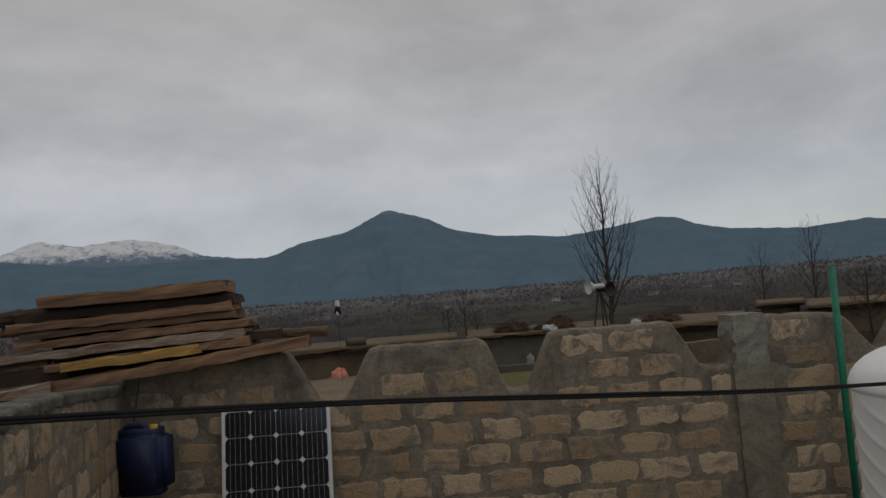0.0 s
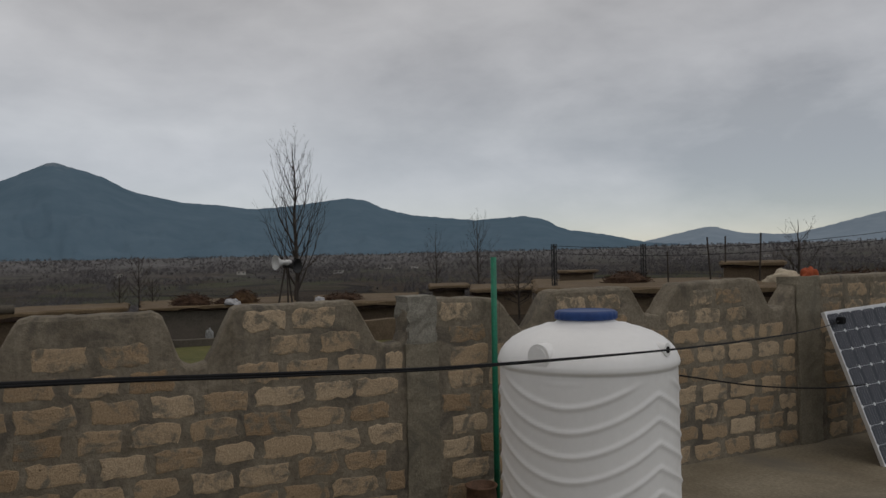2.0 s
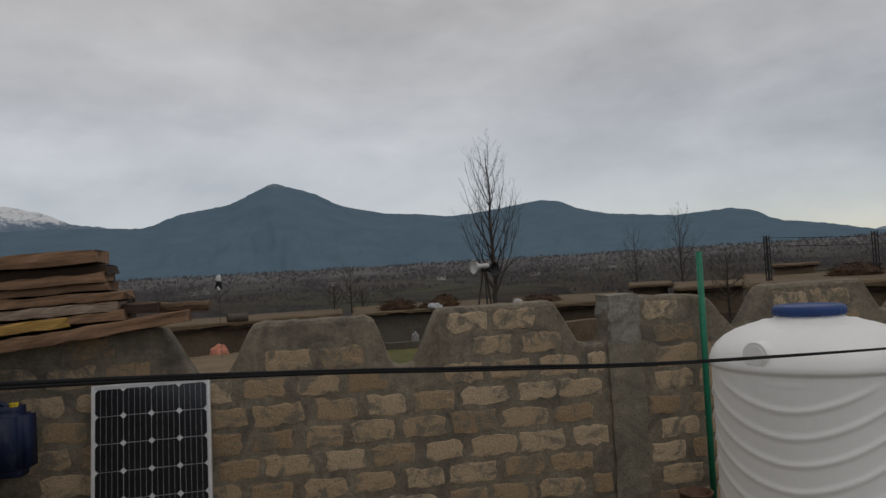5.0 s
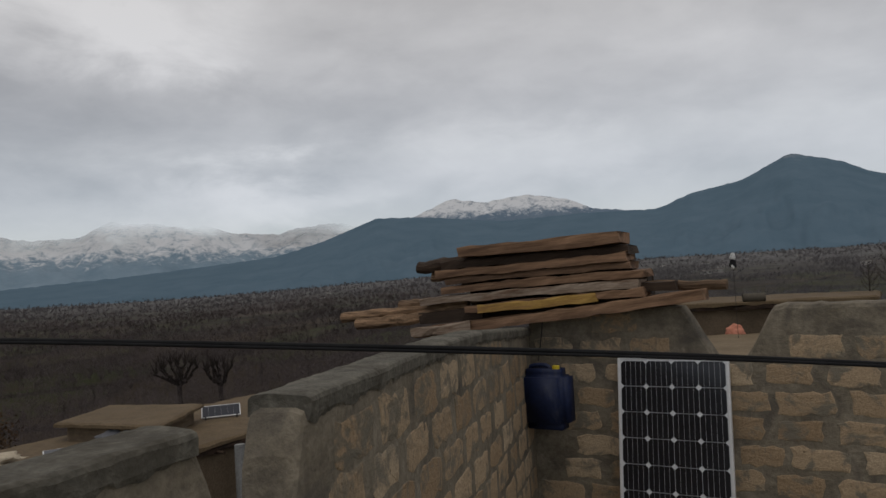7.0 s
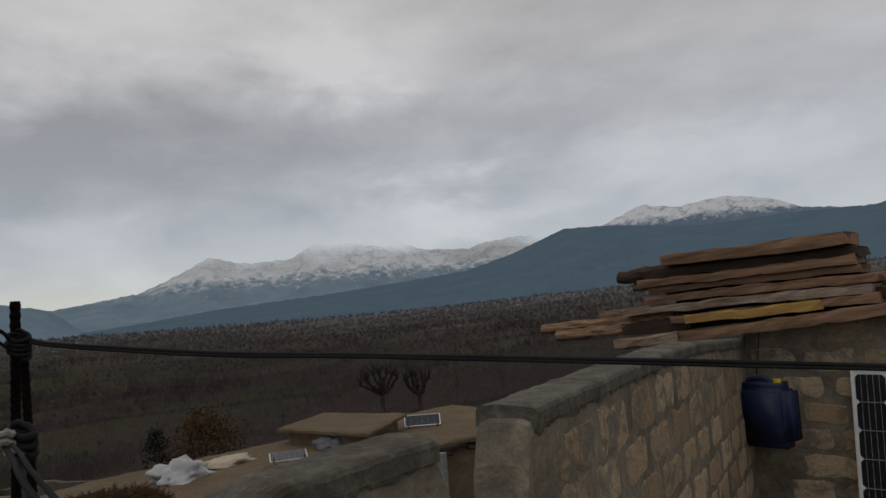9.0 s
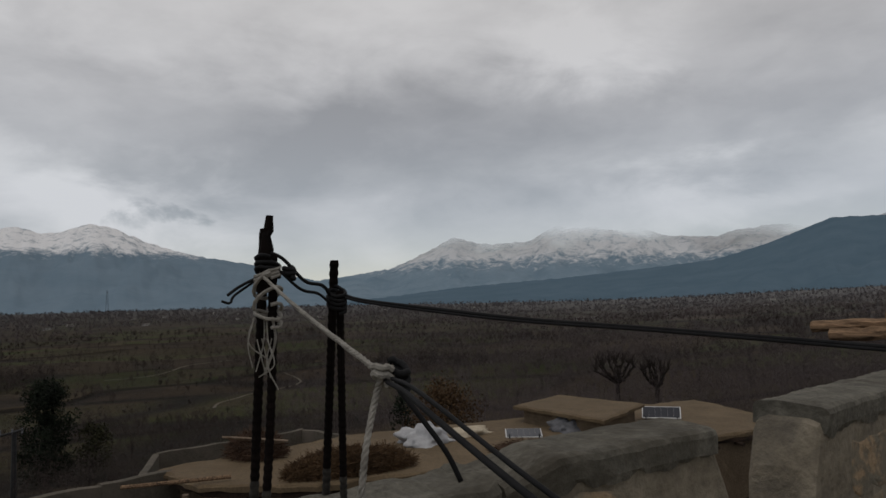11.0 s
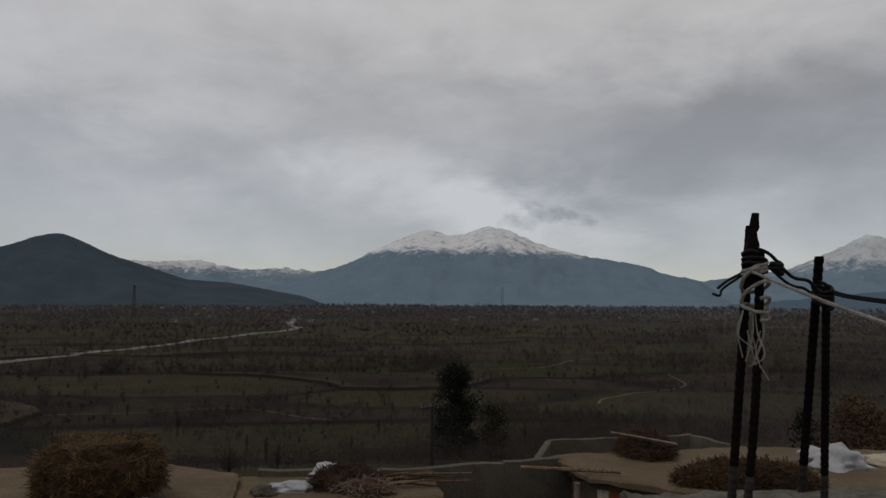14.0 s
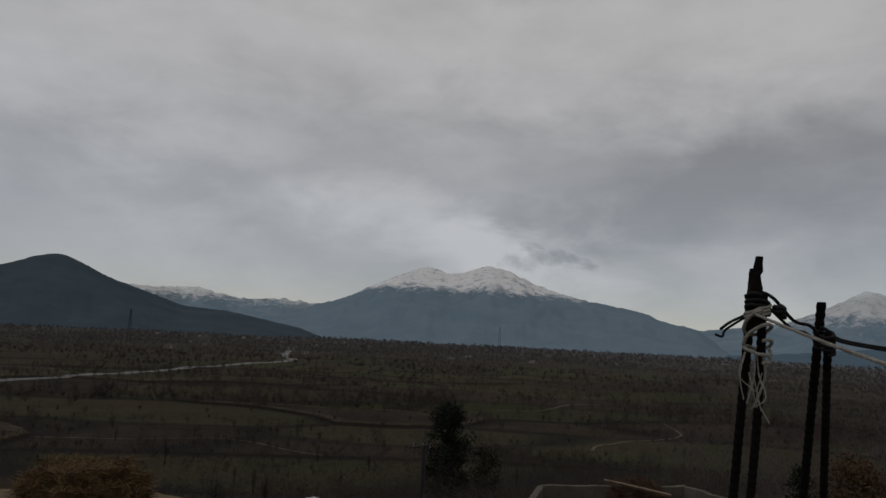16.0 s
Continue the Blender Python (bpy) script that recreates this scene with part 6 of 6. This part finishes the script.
def pollard(at, height, label, seed):
    """A thick short trunk that splits into stubby arms with knobbed heads and thin shoots."""
    rng = random.Random(seed)
    t = thing("pollard_tree", at, label, "tree", "pollard trees")
    v, f = [], []
    fork = Vector((rng.uniform(-0.2, 0.2), rng.uniform(-0.2, 0.2), height * 0.42))
    branch(v, f, Vector((0, 0, 0)), fork * 0.5, 0.42, 0.36, 8)
    branch(v, f, fork * 0.5, fork, 0.36, 0.34, 8)
    raw("trunk", v, f, TREE_DARK, t)
    v, f, v2, f2 = [], [], [], []
    for i in range(9):
        th = i * 0.7 + rng.uniform(-0.3, 0.3)
        d = Vector((math.cos(th) * 0.9, math.sin(th) * 0.9, rng.uniform(0.35, 1.0))).normalized()
        p, r = fork, 0.27
        for k in range(4):
            q = p + d * height * rng.uniform(0.09, 0.14)
            branch(v, f, p, q, r, r * 0.9, 6)
            for _ in range(5):
                e = (d + Vector((rng.gauss(0, 0.8), rng.gauss(0, 0.8), rng.gauss(0.5, 0.5)))).normalized()
                branch(v, f, q, q + e * rng.uniform(0.2, 0.45), r * 1.1, r * 0.6, 5)
            d = (d + Vector((rng.gauss(0, 0.35), rng.gauss(0, 0.35), 0.3))).normalized()
            p, r = q, r * 0.85
        for _ in range(16):
            e = Vector((rng.gauss(0, 0.4), rng.gauss(0, 0.4), 1)).normalized()
            branch(v2, f2, p, p + e * height * rng.uniform(0.1, 0.3), 0.04, 0.02, 4)
    raw("limb_system", v, f, TREE_DARK, t)["kind"] = "stuff"
    raw("shoots", v2, f2, TREE_DARK, t)["kind"] = "stuff"


for a, e0, e1, sd in ((49.9, -8.3, -4.4, 13), (47.0, -8.3, -5.0, 14)):
    p = spot(a, e0)
    pollard((p.x, p.y, p.z - 0.2), math.hypot(p.x, p.y) * (math.tan(radians(e1)) - math.tan(radians(e0))) + 0.2, "gnarled dark pollard tree below the houses", sd)
kinds = [bare_tree((0, 0, 0), 5.0, "leafless tree standing on a terraced field", 31, 0.5, 0.8, 0.22, 18, 16, bark=TREE_DARK), bare_tree((0, 0, 0), 5.0, "slim leafless poplar standing on a terraced field", 32, 0.2, 0.96, 0.15, 20, 12, bark=TREE_DARK),
         bare_tree((0, 0, 0), 5.0, "dense low leafless tree standing on a terraced field", 33, 0.95, 0.5, 0.30, 28, 24, bark=TREE_DARK)]
SINGLE = [(103.0, -7.8, -6.7, 2), (112.3, -9.9, -8.2, 2), (108.7, -12.9, -10.8, 2), (88.9, -12.4, -9.3, 0), (105.2, -12.9, -8.8, 1), (106.0, -12.0, -8.6, 1), (95.0, -4.6, -3.6, 0), (81.8, -6.0, -5.0, 0), (107.4, -11.2, -9.0, 1), (88.8, -5.9, -4.8, 0),
          (115.7, -8.2, -6.5, 0), (98.7, -5.5, -4.5, 2), (76.2, -6.7, -5.5, 2), (53.8, -9.0, -6.0, 0), (67.5, -9.3, -7.0, 0), (70.2, -8.4, -6.4, 1), (74.0, -7.6, -6.2, 0), (84.5, -8.6, -7.0, 0), (86.2, -10.6, -8.4, 1), (97.5, -10.2, -8.2, 1),
          (99.6, -11.4, -9.2, 1), (101.4, -9.6, -8.1, 0), (110.4, -8.0, -6.6, 1), (117.8, -10.4, -8.6, 0), (119.5, -7.4, -6.2, 2), (79.6, -8.0, -6.5, 2), (57.5, -8.6, -6.2, 1), (60.5, -9.2, -6.9, 0), (44.0, -7.2, -4.4, 1), (40.5, -7.0, -4.2, 0), (37.0, -6.4, -3.8, 1), (55.6, -7.6, -5.4, 1)]
turn_rng = random.Random(90)
for i, (a, e0, e1, kd) in enumerate(SINGLE):
    p = spot(a, e0)
    scl = max(0.3, math.hypot(p.x, p.y) * (math.tan(radians(e1)) - math.tan(radians(e0))) / 5.0)
    m_ = pose(p.x, p.y, p.z - 0.1, 0, 0, turn_rng.uniform(0, 360)) @ Matrix.Scale(scl, 4)
    if i < 3:
        kinds[i].matrix_basis = m_
    else:
        copy_thing(kinds[kd], m_)


def leafy(at, height, radius, material, label, category, seed, n=2600, leaf=0.22, trunk=0.12, base=0.15, cone=False):
    rng = random.Random(seed)
    t = thing(category.replace(" ", "_"), at, label, category)
    v, f = [], []
    for i in range(6):
        branch(v, f, Vector((0, 0, height * i / 6.5)), Vector((rng.uniform(-.1, .1) * (i > 0), 0, height * (i + 1) / 6.5)), trunk * (1 - i / 7), trunk * (1 - (i + 1) / 7), 7)
    raw("trunk", v, f, BARK, t)
    clumps = []
    for i in range(70):
        s = rng.uniform(base, 1.0)
        rr = radius * ((1.05 - s) if cone else math.sin(math.pi * min(1, 0.15 + 0.8 * s)) ** 0.6)
        th = rng.uniform(0, 2 * math.pi)
        k = math.sqrt(rng.random())
        clumps.append((Vector((math.cos(th) * rr * k, math.sin(th) * rr * k, height * s)), radius * rng.uniform(0.3, 0.55)))
    v, f = [], []
    for i in range(n):
        c, cr = rng.choice(clumps)
        d = Vector((rng.gauss(0, 1), rng.gauss(0, 1), rng.gauss(0, 0.7))).normalized()
        p = c + d * cr * rng.random() ** 0.4
        a = Vector((rng.gauss(0, 1), rng.gauss(0, 1), rng.gauss(0.4, 1))).normalized() * leaf * rng.uniform(0.5, 1.1)
        b = a.cross(d).normalized() * leaf * 0.3
        k = len(v)
        v += [tuple(p - a * 0.5), tuple(p + b), tuple(p + a * 0.6), tuple(p - b)]
        f.append((k, k + 1, k + 2, k + 3))
    raw("crown", v, f, material, t)["kind"] = "stuff"


p = polar(91.6, 70)
leafy((p.x, p.y, land(p.x, p.y)), -4.75 - land(p.x, p.y), 2.1, PINE, "dark green bushy conifer among the fields", "pine tree", 1, 12000, 0.24, 0.2, 0.08)
p = polar(88.6, 72)
leafy((p.x, p.y, land(p.x, p.y)), 4.6, 1.4, OLIVE, "smaller dull olive shrub beside the conifer", "evergreen shrub", 2, 1600, 0.3, 0.1, 0.15)
p = polar(63.1, 48)
leafy((p.x, p.y, land(p.x, p.y) - 0.5), 5.6, 2.3, DRY_LEAF, "rounded shrub still holding brown leaves", "brown shrub", 3, 4200, 0.22, 0.12, 0.2)
p = polar(66.5, 52)
leafy((p.x, p.y, land(p.x, p.y) - 0.5), 5.0, 1.0, PINE, "small dark evergreen beside the brown shrub", "evergreen shrub", 4, 1200, 0.22, 0.1, 0.15)


def utility_pole():
    p = polar(93.45, 50)
    z = land(p.x, p.y)
    t = thing("utility_pole", (p.x, p.y, z), "dark utility pole with a short crossarm below the village", "utility pole")
    h = 1.6 - 50 * math.tan(radians(8.1)) - z
    bm = bmesh.new()
    tube(bm, [(0, 0, -0.3), (0, 0, h)], 0.17, 8, 0.13)
    part("pole", bm, HORN_DARK, t)
    bm = bmesh.new()
    tube(bm, [(0.1, -0.75, h - 0.15), (0.1, 0.45, h + 0.1)], 0.07, 6)
    part("crossarm", bm, HORN_DARK, t)
    for y in (-0.7, -0.1, 0.4):
        bm = bmesh.new()
        tube(bm, [(0.1, y, h - 0.1), (0.1, y, h + 0.2)], 0.06, 6)
        part("insulator", bm, CLOTH_GREY, t)


utility_pole()


def tower(az, r, el0, el1, label):
    p = polar(az, r)
    z = land(p.x, p.y)
    h = 1.6 + r * math.tan(radians(el1)) - z
    t = thing("lattice_tower", (p.x, p.y, z), label, "tower")
    w = h * 0.05
    for sx, sy in ((-1, -1), (1, -1), (1, 1), (-1, 1)):
        bm = bmesh.new()
        tube(bm, [(sx * w, sy * w, 0), (sx * w * 0.25, sy * w * 0.25, h)], h * 0.005, 5)
        part("leg", bm, HORN_DARK, t)
    for i in range(9):
        a, b = i / 9, (i + 1) / 9
        wa, wb = w * (1 - 0.75 * a), w * (1 - 0.75 * b)
        bm = bmesh.new()
        tube(bm, [(-wa, -wa, h * a), (wb, -wb, h * b)], h * 0.003, 4)
        tube(bm, [(wa, -wa, h * a), (-wb, -wb, h * b)], h * 0.003, 4)
        tube(bm, [(wa, wa, h * a), (-wb, wb, h * b)], h * 0.003, 4)
        part("brace", bm, HORN_DARK, t)


tower(115.5, 900, -1.1, 1.04, "thin lattice transmission tower on the valley floor")
tower(87.85, 1300, -0.2, 1.25, "thin lattice radio mast at the far village")


# ---- far woods and houses ----
def far_woods(name, seed, az0, az1, r0, r1, count, size, label, dens=0.0, mat_=WOODS, fade=10.0, hedge=False):
    rng = random.Random(seed)
    v, f = [], []
    placed = 0
    tries = 0
    while placed < count and tries < count * 12:
        tries += 1
        az = rng.uniform(az0, az1)
        r = math.exp(rng.uniform(math.log(r0), math.log(r1)))
        p = polar(az, r)
        if noise.fractal((p.x * 0.010, p.y * 0.005, seed), 0.8, 2, 4) + 0.3 * noise.noise((p.x * 0.05, p.y * 0.02, 2)) < dens + rng.uniform(-0.12, 0.12) or rng.random() > min(1, (az - az0) / fade, (az1 - az) / fade):
            continue
        if hedge and rng.random() > (1.0 if field(p.x, p.y)[1] < 0.1 else 0.13):
            continue
        placed += 1
        z = land(p.x, p.y)
        h = size * rng.choice((0.35, 0.5, 0.7, 0.9, 1.25)) * rng.uniform(0.8, 1.2)
        wmin = r * 0.0003
        k = len(v)
        tw = max(0.012 * h / 4, wmin * 0.4)
        side = Vector((p.y, -p.x, 0)).normalized()
        if r < 500:
            v += [(p.x - side.x * tw, p.y - side.y * tw, z), (p.x + side.x * tw, p.y + side.y * tw, z), (p.x, p.y, z + h * 0.7)]
            f.append((k, k + 1, k + 2))
        crown = h * rng.uniform(0.22, 0.42)
        low = rng.uniform(0.42, 0.6)
        m = 85 if r < 260 else 34 if r < 700 else 15
        leaf = max(0.05, r * (0.0007 if r < 260 else 0.00068))
        for i in range(m):
            d = Vector((rng.gauss(0, 1), rng.gauss(0, 1), rng.gauss(0, 1))).normalized() * rng.random() ** 0.4
            c = Vector((p.x + d.x * crown, p.y + d.y * crown, z + h * low + d.z * h * 0.42))
            e1 = (Vector((d.x, d.y, abs(d.z) + 0.3)).normalized() + Vector((rng.gauss(0, 0.5), rng.gauss(0, 0.5), rng.gauss(0, 0.5)))).normalized() * leaf * rng.uniform(1.0, 3.2)
            e2 = Vector((rng.gauss(0, 1), rng.gauss(0, 1), rng.gauss(0, 1))).normalized() * leaf * 0.55
            k = len(v)
            v += [tuple(c - e1), tuple(c + e2), tuple(c + e1)]
            f.append((k, k + 1, k + 2))
    ob = raw(name, v, f, mat_)
    tagged(ob, label, "trees", kind="stuff")


far_woods("bare_trees", 3, 34, 136, 62, 260, 1700, 3.4, "scattered leafless trees between the nearer fields", -0.3, hedge=True)
far_woods("bare_trees", 4, 20, 136, 200, 640, 4200, 5.2, "leafless trees along field edges in the valley", -0.2, hedge=True)
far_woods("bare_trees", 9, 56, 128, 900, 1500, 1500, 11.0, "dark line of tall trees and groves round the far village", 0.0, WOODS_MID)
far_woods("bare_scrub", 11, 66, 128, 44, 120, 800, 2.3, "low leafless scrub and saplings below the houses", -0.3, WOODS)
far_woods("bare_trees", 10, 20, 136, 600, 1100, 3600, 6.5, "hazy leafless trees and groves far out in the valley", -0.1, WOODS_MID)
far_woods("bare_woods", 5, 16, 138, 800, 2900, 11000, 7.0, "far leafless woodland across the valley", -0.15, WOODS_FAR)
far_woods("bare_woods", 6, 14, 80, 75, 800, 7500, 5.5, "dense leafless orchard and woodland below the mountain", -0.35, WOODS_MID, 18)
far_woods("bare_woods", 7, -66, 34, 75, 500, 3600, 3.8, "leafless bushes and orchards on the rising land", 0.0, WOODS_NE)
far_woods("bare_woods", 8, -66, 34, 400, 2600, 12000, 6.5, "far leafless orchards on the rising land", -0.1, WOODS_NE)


def far_house(at, w, d, h, turn):
    t = thing("far_house", at, "small pale far-off house among bare trees", "house", "far houses", turn)
    bm = bmesh.new()
    box(bm, -w / 2, -d / 2, -1, w / 2, d / 2, h)
    part("wall", bm, HOUSE_PALE, t)
    bm = bmesh.new()
    box(bm, -w / 2 - 0.4, -d / 2 - 0.4, h + 0.01, w / 2 + 0.4, d / 2 + 0.4, h + 0.35)
    part("roof", bm, HOUSE_ROOF, t)
    for k in range(2):
        bm = bmesh.new()
        x = -w / 2 + w * (k + 0.5) / 2
        box(bm, x - 0.5, -d / 2 - 0.05, h * 0.35, x + 0.5, -d / 2 + 0.02, h * 0.75)
        part("window", bm, DARK, t)
    return t


rng = random.Random(77)
first = far_house((0, 0, -400), 7, 5, 2.3, 0)
for i in range(110):
    az = rng.uniform(-62, 30) if i % 3 else rng.uniform(20, 125)
    r = math.exp(rng.uniform(math.log(560), math.log(2200))) if az < 35 else math.exp(rng.uniform(math.log(600), math.log(2300)))
    p = polar(az, r)
    m_ = pose(p.x, p.y, land(p.x, p.y) + 0.3, 0, 0, az + rng.uniform(-50, 50))
    if i == 0:
        first.matrix_basis = m_
    else:
        copy_thing(first, m_)
for az, r in ((112, 1500), (110.6, 1480), (109, 1500), (107.5, 1450), (113.6, 1500), (105.6, 1500), (121.5, 1300), (84, 1250), (104.6, 1300), (98, 1200)):
    p = polar(az, r)
    copy_thing(first, pose(p.x, p.y, land(p.x, p.y) + 2.0, 0, 0, az))


# ---- blocks of the parapets ----
def block_mesh(seed):
    """One worn block: uneven outline, face a little proud, edges rounded."""
    rng = random.Random(seed)
    w, h = 0.138, 0.065
    pts = []
    for (ax, ay), (bx, by), n in (((-w, -h), (w, -h), 5), ((w, -h), (w, h), 3), ((w, h), (-w, h), 5), ((-w, h), (-w, -h), 3)):
        for i in range(n):
            t = i / n
            c = 0.55 if i == 0 else 1.0
            pts.append(((ax + (bx - ax) * t) * (0.965 if i == 0 else 1) + rng.uniform(-0.014, 0.014), (ay + (by - ay) * t) * (0.93 if i == 0 else 1) + rng.uniform(-0.012, 0.012)))
    n = len(pts)
    v = [(x, 0.0, z) for x, z in pts] + [(x * 0.96, -0.003 + rng.uniform(-0.001, 0.001), z * 0.93) for x, z in pts] + [(x * 0.80, -0.0045 + rng.uniform(-0.002, 0.002), z * 0.72) for x, z in pts] + [(0, -0.005, 0)]
    f = [(i, (i + 1) % n, n + (i + 1) % n, n + i) for i in range(n)] + [(n + i, n + (i + 1) % n, 2 * n + (i + 1) % n, 2 * n + i) for i in range(n)]
    f += [(2 * n + i, 2 * n + (i + 1) % n, 3 * n) for i in range(n)]
    me = bpy.data.meshes.new("block")
    me.from_pydata(v, [], f)
    me.materials.append(BLOCK)
    return me


BLOCKS = [block_mesh(900 + i) for i in range(14)]


def top_at(profile, s):
    return lerp_table(s, profile)


def lay_blocks(wall, length0, length1, top_profile, place, phase, avoid=(), seed=0, edge=0.022, low=-0.03, tall=1.0):
    rng = random.Random(seed)
    k = 0
    z = low
    while z < 1.34:
        s = length0 + phase + (0.161 if k % 2 else 0.0) + rng.uniform(-0.03, 0.03)
        while s < length1 - 0.1:
            sx = rng.uniform(0.86, 1.1)
            half = 0.138 * sx
            tops = min(top_at(top_profile, q) for q in (s - half, s - half * 0.5, s, s + half * 0.5, s + half))
            clear = all(s + half < a or s - half > b for a, b in avoid)
            if not clear:
                # a cut piece beside a column
                for a, b in avoid:
                    if s - half < a < s + half and a - (s - half) > 0.12:
                        sx, s = (a - (s - half)) / 0.276 * 0.92, (a + s - half) / 2
                        clear = True
                        break
                    if s - half < b < s + half and (s + half) - b > 0.12:
                        sx, s = (s + half - b) / 0.276 * 0.92, (b + s + half) / 2
                        clear = True
                        break
            if clear and tops > z + 0.065 + edge and s - half > length0 + 0.02 and s + half < length1:
                ob = new("block", rng.choice(BLOCKS))
                ob.parent = wall
                m, turn = place(s, z + rng.uniform(-0.006, 0.006))
                ob.matrix_basis = pose(*m, 0, rng.uniform(-1.5, 1.5), turn) @ Matrix.Diagonal((sx * rng.choice((1, 1, -1)), 1, tall * rng.uniform(0.9, 1.06), 1))
            s += 0.138 * sx + 0.138 + 0.05 + rng.uniform(-0.012, 0.02)
        z += 0.16
        k += 1


lay_blocks(wall_a, -2.0, 8.4, A_TOP, lambda s, z: ((s, WALL_Y + 0.001, z), 0), -0.08 + 2.0 - 6 * 0.3215, ((1.84, 2.12), (5.62, 5.95)), 3)
lay_blocks(wall_b, 0.0, B_LEN - 0.2, B_TOP, lambda s, z: (on_b(s, 0.001, z), math.degrees(math.atan2(b_dir(s).y, b_dir(s).x)) + 180), 0.18, (), 4, 0.03, -0.088, 1.08)
